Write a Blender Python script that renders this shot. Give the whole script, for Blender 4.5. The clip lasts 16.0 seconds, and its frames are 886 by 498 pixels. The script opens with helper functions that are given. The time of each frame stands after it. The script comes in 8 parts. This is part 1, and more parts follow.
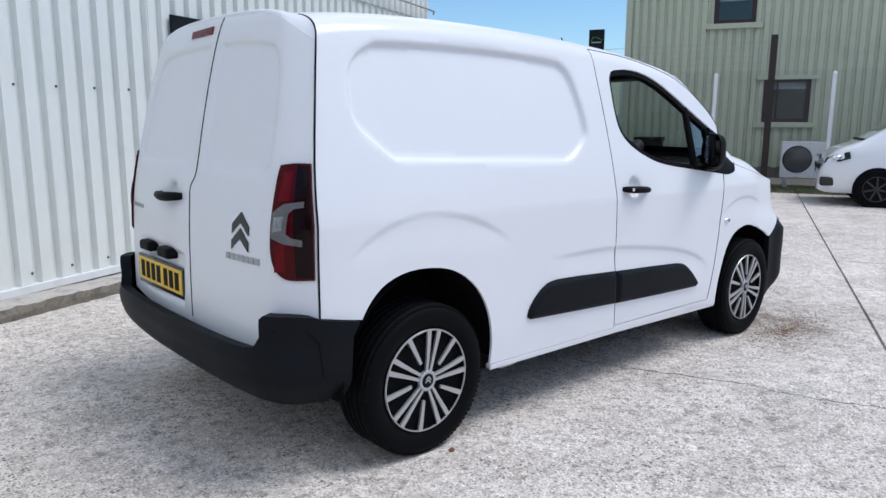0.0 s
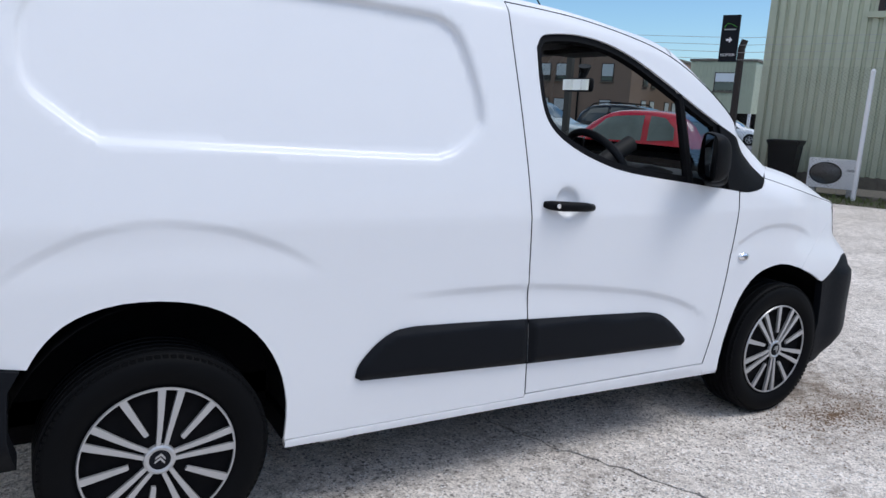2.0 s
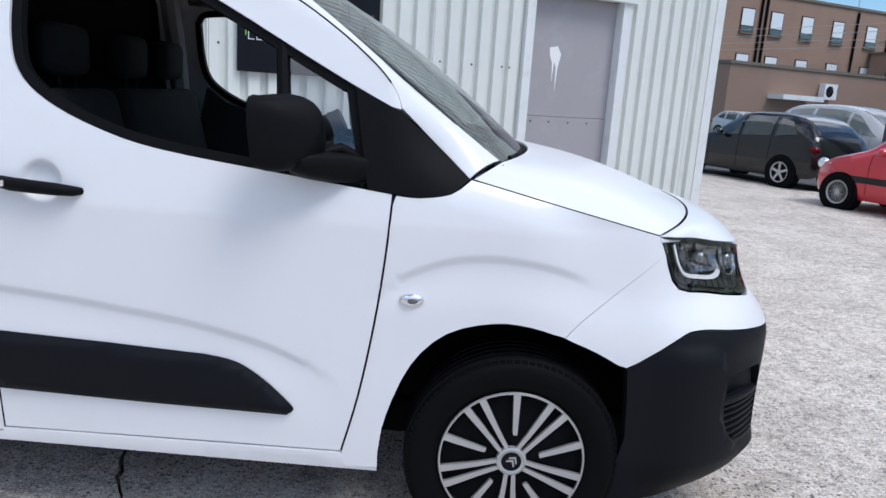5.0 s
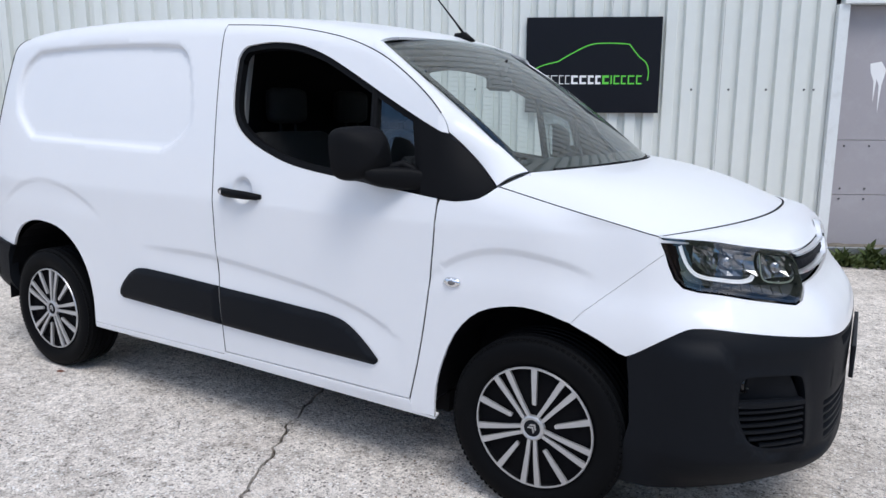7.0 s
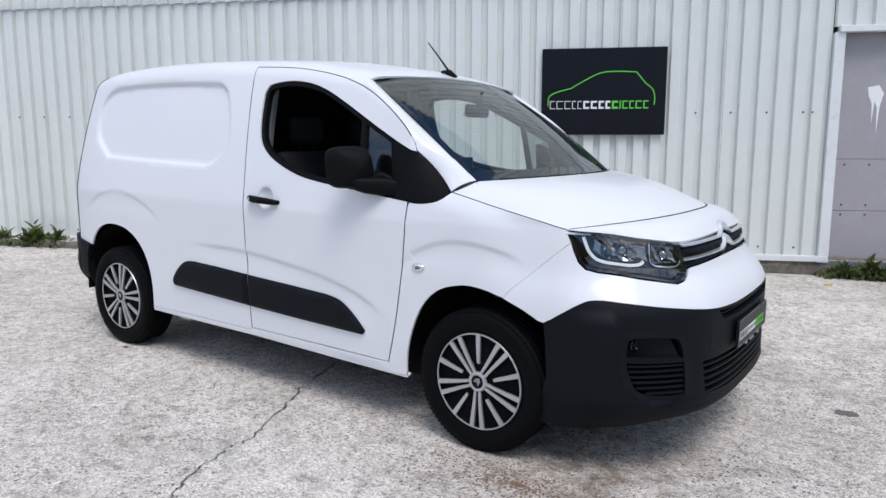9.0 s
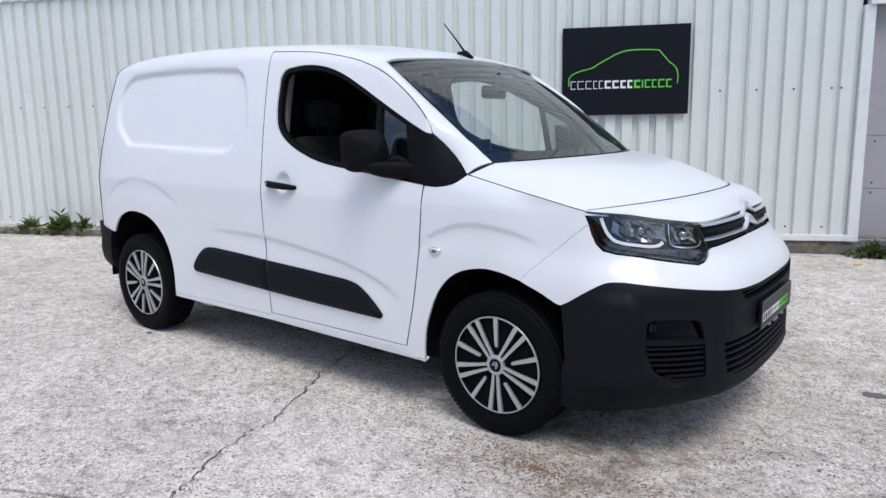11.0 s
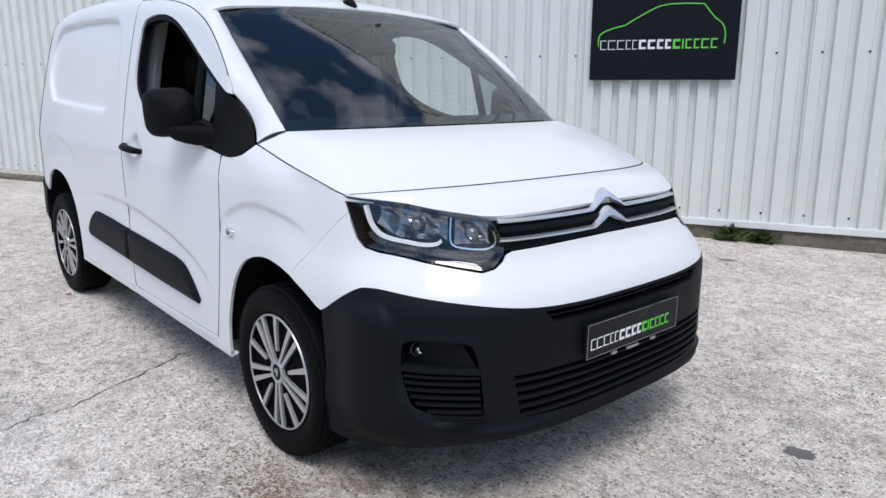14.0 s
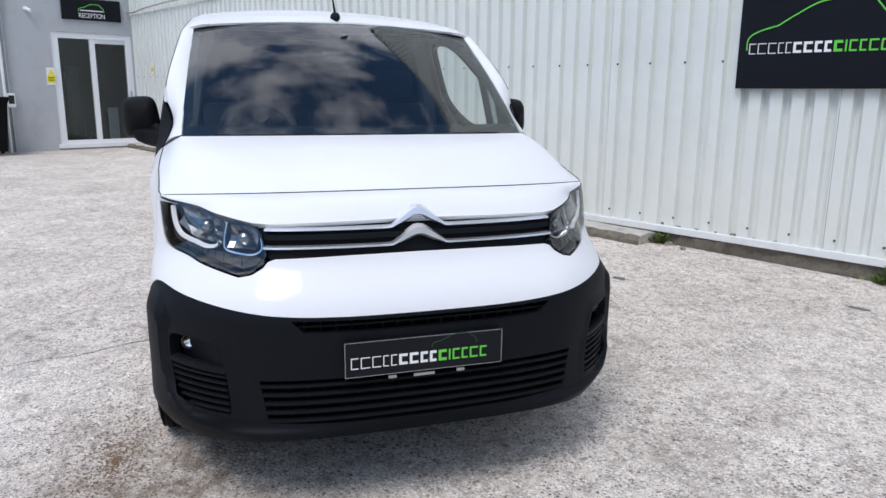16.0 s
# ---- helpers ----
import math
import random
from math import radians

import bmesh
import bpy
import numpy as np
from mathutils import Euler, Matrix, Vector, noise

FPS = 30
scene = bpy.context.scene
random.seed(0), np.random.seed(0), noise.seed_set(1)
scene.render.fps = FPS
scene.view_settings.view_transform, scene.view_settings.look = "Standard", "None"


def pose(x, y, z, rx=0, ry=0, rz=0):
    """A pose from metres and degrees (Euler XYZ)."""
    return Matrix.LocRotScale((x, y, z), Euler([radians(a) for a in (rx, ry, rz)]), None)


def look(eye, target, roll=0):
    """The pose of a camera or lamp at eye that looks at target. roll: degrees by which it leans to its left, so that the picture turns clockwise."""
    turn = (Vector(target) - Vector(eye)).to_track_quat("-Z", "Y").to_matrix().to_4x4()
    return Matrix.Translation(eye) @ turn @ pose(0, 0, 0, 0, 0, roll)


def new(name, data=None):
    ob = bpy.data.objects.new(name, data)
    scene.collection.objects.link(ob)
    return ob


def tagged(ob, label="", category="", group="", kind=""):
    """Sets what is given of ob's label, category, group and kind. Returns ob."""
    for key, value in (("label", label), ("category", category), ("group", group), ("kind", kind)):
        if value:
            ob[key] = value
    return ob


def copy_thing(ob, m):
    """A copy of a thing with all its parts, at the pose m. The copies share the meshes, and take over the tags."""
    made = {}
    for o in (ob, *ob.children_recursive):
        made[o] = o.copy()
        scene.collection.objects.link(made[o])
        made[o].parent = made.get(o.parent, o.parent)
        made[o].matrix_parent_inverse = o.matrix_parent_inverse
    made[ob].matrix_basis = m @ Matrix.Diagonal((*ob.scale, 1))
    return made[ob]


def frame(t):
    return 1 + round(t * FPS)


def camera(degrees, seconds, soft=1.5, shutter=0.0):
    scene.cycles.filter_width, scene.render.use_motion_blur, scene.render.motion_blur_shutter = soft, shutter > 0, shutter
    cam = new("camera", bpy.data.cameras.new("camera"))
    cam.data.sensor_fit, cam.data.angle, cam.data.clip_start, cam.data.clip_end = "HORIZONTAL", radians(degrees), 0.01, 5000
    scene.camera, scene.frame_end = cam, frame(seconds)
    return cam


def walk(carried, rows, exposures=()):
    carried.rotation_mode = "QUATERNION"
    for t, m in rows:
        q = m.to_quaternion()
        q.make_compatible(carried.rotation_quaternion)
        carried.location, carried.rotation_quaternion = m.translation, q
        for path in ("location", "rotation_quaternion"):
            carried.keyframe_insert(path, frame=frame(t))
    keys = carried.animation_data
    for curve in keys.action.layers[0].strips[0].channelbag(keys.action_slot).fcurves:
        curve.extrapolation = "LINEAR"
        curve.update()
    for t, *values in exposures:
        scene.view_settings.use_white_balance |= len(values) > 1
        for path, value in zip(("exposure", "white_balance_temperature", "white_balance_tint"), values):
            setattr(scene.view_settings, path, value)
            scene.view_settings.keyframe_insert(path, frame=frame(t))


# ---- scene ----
cam = camera(63.3, 16.0)
PATH = [
    (0.0, (-1.825, -3.033, 1.387), (-0.516, -1.563, 1.029), 0.2),
    (0.5, (-1.554, -2.993, 1.383), (-0.271, -1.505, 1.011), 0.3),
    (1.0, (-1.186, -3.006, 1.364), (0.031, -1.466, 0.980), 1.2),
    (1.5, (-0.770, -2.995, 1.357), (0.342, -1.379, 0.966), 2.3),
    (2.0, (-0.275, -2.932, 1.370), (0.711, -1.238, 0.973), 2.8),
    (2.5, (0.200, -2.959, 1.369), (1.078, -1.207, 0.969), 3.4),
    (3.0, (0.681, -2.925, 1.356), (1.443, -1.119, 0.953), 3.9),
    (3.5, (1.151, -2.938, 1.348), (1.776, -1.083, 0.943), 4.5),
    (4.0, (1.614, -2.917, 1.338), (2.088, -1.018, 0.929), 5.0),
    (4.2, (1.806, -2.881, 1.345), (2.221, -0.970, 0.933), 4.9),
    (6.3, (3.339, -2.810, 1.331), (2.608, -0.997, 0.907), 1.3),
    (6.5, (3.433, -2.868, 1.326), (2.609, -1.092, 0.917), 1.0),
    (7.0, (3.694, -3.053, 1.340), (2.702, -1.354, 0.980), 0.3),
    (7.5, (3.988, -3.165, 1.335), (2.888, -1.525, 1.011), -0.3),
    (8.0, (4.191, -3.317, 1.338), (3.040, -1.710, 1.033), -0.6),
    (8.5, (4.308, -3.453, 1.334), (3.156, -1.847, 1.031), -0.4),
    (9.0, (4.413, -3.445, 1.334), (3.271, -1.829, 1.035), -0.0),
    (9.2, (4.424, -3.418, 1.329), (3.279, -1.806, 1.032), -0.2),
    (11.5, (4.430, -3.398, 1.324), (3.228, -1.841, 0.966), -1.1),
    (12.0, (4.499, -3.321, 1.311), (3.283, -1.777, 0.939), -1.4),
    (12.5, (4.552, -3.128, 1.283), (3.308, -1.612, 0.890), -1.8),
    (13.0, (4.634, -2.791, 1.293), (3.338, -1.325, 0.878), -2.0),
    (13.5, (4.876, -2.454, 1.303), (3.506, -1.061, 0.876), -1.0),
    (14.0, (5.056, -2.071, 1.308), (3.592, -0.781, 0.873), 0.2),
    (14.5, (5.268, -1.712, 1.299), (3.693, -0.560, 0.866), 0.7),
    (15.0, (5.471, -1.382, 1.318), (3.783, -0.400, 0.889), 0.4),
    (15.5, (5.621, -0.994, 1.329), (3.837, -0.201, 0.899), 0.2),
    (16.0, (5.834, -0.644, 1.335), (3.974, -0.043, 0.911), 0.5),
]
walk(cam, [(t, look(eye, target, roll)) for t, eye, target, roll in PATH],
     exposures=((0.0, -0.08, 6180, 11), (1.5, -0.15, 6180, 11), (2.8, -0.22, 6200, 11), (4.2, -0.09, 6220, 11), (6.5, -0.06, 6260, 11), (8.5, -0.14, 6360, 12), (13.0, -0.14, 6360, 12), (14.5, -0.12, 6360, 12), (16.0, -0.08, 6340, 12)))

# ---- world, sun ----
world = bpy.data.worlds.new("sky")
scene.world = world
world.use_nodes = True
wn, wl = world.node_tree.nodes, world.node_tree.links
wn.clear()
SUN_EL, SUN_AZ = radians(60), radians(-40)          # azimuth of the sun in the plan, from +x towards +y
sky = wn.new("ShaderNodeTexSky")
sky.sky_type, sky.sun_disc = "NISHITA", False
sky.sun_elevation, sky.sun_rotation = SUN_EL, radians(90) - SUN_AZ
sky.air_density, sky.dust_density, sky.ozone_density = 1.0, 0.3, 2.0
wco = wn.new("ShaderNodeTexCoord")
wmap = wn.new("ShaderNodeMapping")
wmap.inputs["Scale"].default_value = (1.0, 1.0, 2.6)
wmap.inputs["Location"].default_value = (0.30, 0.35, 0.3)
wnoise = wn.new("ShaderNodeTexNoise")
wnoise.inputs["Scale"].default_value, wnoise.inputs["Detail"].default_value = 2.3, 7.0
wnoise.inputs["Roughness"].default_value = 0.58
wramp = wn.new("ShaderNodeValToRGB")
wramp.color_ramp.elements[0].position, wramp.color_ramp.elements[1].position = 0.445, 0.575
wmix = wn.new("ShaderNodeMixRGB")
wmix.inputs["Color2"].default_value = (11.0, 11.4, 12.5, 1)
wbg = wn.new("ShaderNodeBackground")
wbg.inputs["Strength"].default_value = 0.128
wout = wn.new("ShaderNodeOutputWorld")
wl.new(wco.outputs["Generated"], wmap.inputs["Vector"])
wl.new(wmap.outputs["Vector"], wnoise.inputs["Vector"])
wl.new(wnoise.outputs["Fac"], wramp.inputs["Fac"])
whigh = wn.new("ShaderNodeMapRange")                # clouds stand high; the sky near the horizon is clear
whigh.interpolation_type = "SMOOTHSTEP"
whigh.inputs["From Min"].default_value, whigh.inputs["From Max"].default_value = 0.20, 0.50
wsep = wn.new("ShaderNodeSeparateXYZ")
wcover = wn.new("ShaderNodeMath")
wcover.operation = "MULTIPLY"
wl.new(wco.outputs["Generated"], wsep.inputs["Vector"])
wl.new(wsep.outputs["Z"], whigh.inputs["Value"])
wl.new(wramp.outputs["Color"], wcover.inputs[0])
wl.new(whigh.outputs["Result"], wcover.inputs[1])
wl.new(wcover.outputs[0], wmix.inputs["Fac"])
wtone = wn.new("ShaderNodeMixRGB")
wtone.blend_type, wtone.inputs["Fac"].default_value = "MULTIPLY", 1.0
wtone.inputs["Color2"].default_value = (0.88, 1.08, 1.18, 1)
wl.new(sky.outputs["Color"], wtone.inputs["Color1"])
wl.new(wtone.outputs["Color"], wmix.inputs["Color1"])
wl.new(wmix.outputs["Color"], wbg.inputs["Color"])
wl.new(wbg.outputs["Background"], wout.inputs["Surface"])
sun_data = bpy.data.lights.new("sun", "SUN")
sun_data.energy, sun_data.angle, sun_data.color = 2.15, radians(26), (1.0, 0.96, 0.91)
sun = new("sun", sun_data)
sun.matrix_world = look((60 * math.cos(SUN_AZ) * math.cos(SUN_EL), 60 * math.sin(SUN_AZ) * math.cos(SUN_EL), 60 * math.sin(SUN_EL)), (0, 0, 0))


from mathutils import geometry


# ---- materials ----
def mat(name, color, rough=0.5, metal=0.0, var=0.12, scale=3.0, fine=60.0, bump=0.0, bump_scale=80.0, coat=0.0, tint=None, dirt=0.0, dirt_color=(0.12, 0.1, 0.08), spec=0.5, per_object=0.0):
    """A surface with broad and fine variation of its colour, some relief, and dirt in patches."""
    m = bpy.data.materials.new(name)
    m.use_nodes = True
    n, l = m.node_tree.nodes, m.node_tree.links
    b = n["Principled BSDF"]
    b.inputs["Roughness"].default_value, b.inputs["Metallic"].default_value = rough, metal
    b.inputs["Coat Weight"].default_value, b.inputs["Coat Roughness"].default_value = coat, 0.04
    b.inputs["Specular IOR Level"].default_value = spec
    co = n.new("ShaderNodeTexCoord")
    broad, small = n.new("ShaderNodeTexNoise"), n.new("ShaderNodeTexNoise")
    broad.inputs["Scale"].default_value, broad.inputs["Detail"].default_value = scale, 5
    small.inputs["Scale"].default_value, small.inputs["Detail"].default_value = fine, 3
    for t in (broad, small):
        l.new(co.outputs["Object"], t.inputs["Vector"])
    add = n.new("ShaderNodeMath")
    add.operation = "MULTIPLY_ADD"
    add.inputs[1].default_value = 0.45
    half = n.new("ShaderNodeMath")
    half.operation = "MULTIPLY"
    half.inputs[1].default_value = 0.55
    l.new(broad.outputs["Fac"], half.inputs[0])
    l.new(small.outputs["Fac"], add.inputs[0])
    l.new(half.outputs[0], add.inputs[2])
    mix = n.new("ShaderNodeMixRGB")
    lo = [c * (1 - 1.6 * var) for c in color]
    hi = [min(1.0, c * (1 + 1.6 * var)) for c in (tint or color)]
    mix.inputs["Color1"].default_value, mix.inputs["Color2"].default_value = (*lo, 1), (*hi, 1)
    l.new(add.outputs[0], mix.inputs["Fac"])
    last = mix.outputs["Color"]
    if dirt:
        dn = n.new("ShaderNodeTexNoise")
        dn.inputs["Scale"].default_value, dn.inputs["Detail"].default_value, dn.inputs["Roughness"].default_value = scale * 1.7, 8, 0.65
        dr = n.new("ShaderNodeValToRGB")
        dr.color_ramp.elements[0].position, dr.color_ramp.elements[1].position = 0.52, 0.75
        dr.color_ramp.elements[1].color = (dirt, dirt, dirt, 1)
        dm = n.new("ShaderNodeMixRGB")
        dm.inputs["Color2"].default_value = (*dirt_color, 1)
        l.new(co.outputs["Object"], dn.inputs["Vector"])
        l.new(dn.outputs["Fac"], dr.inputs["Fac"])
        l.new(dr.outputs["Color"], dm.inputs["Fac"])
        l.new(last, dm.inputs["Color1"])
        last = dm.outputs["Color"]
    if per_object:
        oi = n.new("ShaderNodeObjectInfo")
        hs = n.new("ShaderNodeHueSaturation")
        mr = n.new("ShaderNodeMapRange")
        mr.inputs["To Min"].default_value, mr.inputs["To Max"].default_value = 1 - per_object, 1 + per_object
        l.new(oi.outputs["Random"], mr.inputs["Value"])
        l.new(mr.outputs["Result"], hs.inputs["Value"])
        l.new(last, hs.inputs["Color"])
        last = hs.outputs["Color"]
    l.new(last, b.inputs["Base Color"])
    rr = n.new("ShaderNodeMapRange")
    rr.inputs["To Min"].default_value, rr.inputs["To Max"].default_value = max(0.02, rough * 0.85), min(1, rough * 1.15)
    l.new(broad.outputs["Fac"], rr.inputs["Value"])
    l.new(rr.outputs["Result"], b.inputs["Roughness"])
    if bump:
        bt = n.new("ShaderNodeTexNoise")
        bt.inputs["Scale"].default_value, bt.inputs["Detail"].default_value = bump_scale, 4
        bn = n.new("ShaderNodeBump")
        bn.inputs["Strength"].default_value, bn.inputs["Distance"].default_value = bump, 0.01
        l.new(co.outputs["Object"], bt.inputs["Vector"])
        l.new(bt.outputs["Fac"], bn.inputs["Height"])
        l.new(bn.outputs["Normal"], b.inputs["Normal"])
    return m


def glass(name, color=(1, 1, 1), alpha=0.25, rough=0.01):
    """Thin pane: mostly see-through, with a clear reflection."""
    m = bpy.data.materials.new(name)
    m.use_nodes = True
    n, l = m.node_tree.nodes, m.node_tree.links
    n.clear()
    out, mix = n.new("ShaderNodeOutputMaterial"), n.new("ShaderNodeMixShader")
    tr, gl, lw = n.new("ShaderNodeBsdfTransparent"), n.new("ShaderNodeBsdfGlossy"), n.new("ShaderNodeLayerWeight")
    tr.inputs["Color"].default_value = (*color, 1)
    gl.inputs["Roughness"].default_value = rough
    lw.inputs["Blend"].default_value = 0.5
    up, ma = n.new("ShaderNodeMath"), n.new("ShaderNodeMath")
    up.operation, ma.operation = "POWER", "MULTIPLY_ADD"
    up.inputs[1].default_value = 4.0
    ma.inputs[1].default_value, ma.inputs[2].default_value = 0.90, 0.04 + 0.3 * alpha
    l.new(lw.outputs["Facing"], up.inputs[0])
    l.new(up.outputs[0], ma.inputs[0])
    l.new(ma.outputs[0], mix.inputs["Fac"])
    l.new(tr.outputs[0], mix.inputs[1])
    l.new(gl.outputs[0], mix.inputs[2])
    l.new(mix.outputs[0], out.inputs["Surface"])
    return m


# ---- building blocks ----
def finish(name, bm, material, parent=None, label="", smooth=False):
    bmesh.ops.recalc_face_normals(bm, faces=bm.faces)
    me = bpy.data.meshes.new(name)
    bm.to_mesh(me)
    bm.free()
    if smooth:
        for p in me.polygons:
            p.use_smooth = True
        if smooth != True:
            me.set_sharp_from_angle(angle=radians(smooth))
    me.materials.append(material)
    ob = new(name, me)
    if parent:
        ob.parent = parent
    if label:
        ob["label"] = label
    return ob


def part(name, bm, material, parent, label="", smooth=False):
    return finish(name, bm, material, parent, label, smooth)


def empty(name, m, label, category, group="", kind=""):
    ob = new(name)
    ob.matrix_world = m
    ob.empty_display_size = 0.1
    return tagged(ob, label, category, group, kind)


def add_box(bm, x0, y0, z0, x1, y1, z1, bevel=0.0, m=None):
    r = bmesh.ops.create_cube(bm, size=1)
    vs = r["verts"]
    bmesh.ops.transform(bm, matrix=Matrix.LocRotScale(((x0 + x1) / 2, (y0 + y1) / 2, (z0 + z1) / 2), None, (abs(x1 - x0), abs(y1 - y0), abs(z1 - z0))), verts=vs)
    if bevel:
        es = list({e for v in vs for e in v.link_edges})
        vs = [v for v in bmesh.ops.bevel(bm, geom=es, offset=bevel, segments=2, affect="EDGES", profile=0.5)["verts"]]
    if m is not None:
        bmesh.ops.transform(bm, matrix=m, verts=vs)
    return vs


def box(*a, bevel=0.0, m=None):
    bm = bmesh.new()
    add_box(bm, *a, bevel=bevel, m=m)
    return bm


def add_tube(bm, pts, radius, seg=10, cap=True):
    """A round bar along points; radius may be a list."""
    pts = [Vector(p) for p in pts]
    rs = radius if isinstance(radius, (list, tuple)) else [radius] * len(pts)
    rings = []
    ref = None
    for i, p in enumerate(pts):
        d = (pts[min(i + 1, len(pts) - 1)] - pts[max(i - 1, 0)]).normalized()
        if ref is None:
            ref = d.orthogonal().normalized()
        ref = (ref - d * ref.dot(d)).normalized()
        w = d.cross(ref)
        rings.append([bm.verts.new(p + rs[i] * (math.cos(2 * math.pi * k / seg) * ref + math.sin(2 * math.pi * k / seg) * w)) for k in range(seg)])
    for a, b in zip(rings, rings[1:]):
        for k in range(seg):
            bm.faces.new((a[k], a[(k + 1) % seg], b[(k + 1) % seg], b[k]))
    if cap:
        bm.faces.new(rings[0][::-1])
        bm.faces.new(rings[-1])


def tube(pts, radius, seg=10):
    bm = bmesh.new()
    add_tube(bm, pts, radius, seg)
    return bm


def add_lathe(bm, profile, seg=48, axis="Y", m=None, a0=0.0, a1=2 * math.pi):
    """Turns (radius, along) points round an axis."""
    full = abs(a1 - a0 - 2 * math.pi) < 1e-6
    rings = []
    for k in range(seg if full else seg + 1):
        a = a0 + (a1 - a0) * k / seg
        ring = []
        for r, h in profile:
            c, s = r * math.cos(a), r * math.sin(a)
            p = Vector({"Y": (c, h, s), "Z": (c, s, h), "X": (h, c, s)}[axis])
            ring.append(bm.verts.new(m @ p if m is not None else p))
        rings.append(ring)
    for k in range(len(rings) if full else len(rings) - 1):
        a, b = rings[k], rings[(k + 1) % len(rings)]
        for i in range(len(profile) - 1):
            bm.faces.new((a[i], a[i + 1], b[i + 1], b[i]))


def lathe(profile, seg=48, axis="Y", m=None):
    bm = bmesh.new()
    add_lathe(bm, profile, seg, axis, m)
    bmesh.ops.remove_doubles(bm, verts=bm.verts, dist=1e-5)
    return bm


def add_prism(bm, outline, a, b, plane="XZ", bevel=0.0):
    """A flat outline given depth from a to b along the axis that the plane lacks."""
    def at(u, v, w):
        return {"XZ": (u, w, v), "XY": (u, v, w), "YZ": (w, u, v)}[plane]
    lo = [bm.verts.new(at(u, v, a)) for u, v in outline]
    hi = [bm.verts.new(at(u, v, b)) for u, v in outline]
    n = len(outline)
    faces = [bm.faces.new(lo), bm.faces.new(hi[::-1])]
    faces += [bm.faces.new((lo[i], hi[i], hi[(i + 1) % n], lo[(i + 1) % n])) for i in range(n)]
    if bevel:
        bmesh.ops.recalc_face_normals(bm, faces=faces)
        es = [e for f in faces[:2] for e in f.edges]
        bmesh.ops.bevel(bm, geom=es, offset=bevel, segments=2, affect="EDGES", profile=0.5)


def prism(outline, a, b, plane="XZ", bevel=0.0):
    bm = bmesh.new()
    add_prism(bm, outline, a, b, plane, bevel)
    return bm


def smooth_line(pts, n=8, closed=False):
    """Catmull-Rom points along a line of control points."""
    out, k = [], len(pts)
    for i in range(k if closed else k - 1):
        p = [pts[(i + j) % k] if closed else pts[min(max(i + j, 0), k - 1)] for j in (-1, 0, 1, 2)]
        for j in range(n):
            t = j / n
            out.append(tuple(0.5 * ((2 * b) + (-a + c) * t + (2 * a - 5 * b + 4 * c - d) * t * t + (-a + 3 * b - 3 * c + d) * t ** 3) for a, b, c, d in zip(*p)))
    if not closed:
        out.append(tuple(pts[-1]))
    return out


def lerp_table(x, table):
    """Piecewise smooth value from (x, value) rows."""
    if x <= table[0][0]:
        return table[0][1]
    for (a, u), (b, v) in zip(table, table[1:]):
        if x <= b:
            t = (x - a) / (b - a)
            return u + (v - u) * t
    return table[-1][1]


def smoothstep(a, b, x):
    t = min(1.0, max(0.0, (x - a) / (b - a)))
    return t * t * (3 - 2 * t)


def inside(p, poly):
    hit = False
    x, y = p
    for i in range(len(poly)):
        (x0, y0), (x1, y1) = poly[i - 1], poly[i]
        if (y0 > y) != (y1 > y) and x < (x1 - x0) * (y - y0) / (y1 - y0) + x0:
            hit = not hit
    return hit


def edge_distance(p, poly):
    px, py = p
    best = 1e9
    for i in range(len(poly)):
        (x0, y0), (x1, y1) = poly[i - 1], poly[i]
        dx, dy = x1 - x0, y1 - y0
        t = max(0.0, min(1.0, ((px - x0) * dx + (py - y0) * dy) / (dx * dx + dy * dy + 1e-12)))
        best = min(best, (px - x0 - t * dx) ** 2 + (py - y0 - t * dy) ** 2)
    return math.sqrt(best)


def shrink(poly, d):
    """The closed outline moved inwards by d (negative: outwards)."""
    area = sum(poly[i - 1][0] * poly[i][1] - poly[i][0] * poly[i - 1][1] for i in range(len(poly)))
    sg = 1 if area > 0 else -1
    out = []
    for i, p in enumerate(poly):
        a, b = poly[i - 1], poly[(i + 1) % len(poly)]
        t = Vector((b[0] - a[0], b[1] - a[1])).normalized()
        out.append((p[0] - sg * t.y * d, p[1] + sg * t.x * d))
    return out


def even(poly, step):
    """The closed outline with points no further apart than step."""
    out = []
    for i in range(len(poly)):
        (x0, y0), (x1, y1) = poly[i], poly[(i + 1) % len(poly)]
        n = max(1, math.ceil(math.hypot(x1 - x0, y1 - y0) / step))
        out += [(x0 + (x1 - x0) * k / n, y0 + (y1 - y0) * k / n) for k in range(n)]
    return out


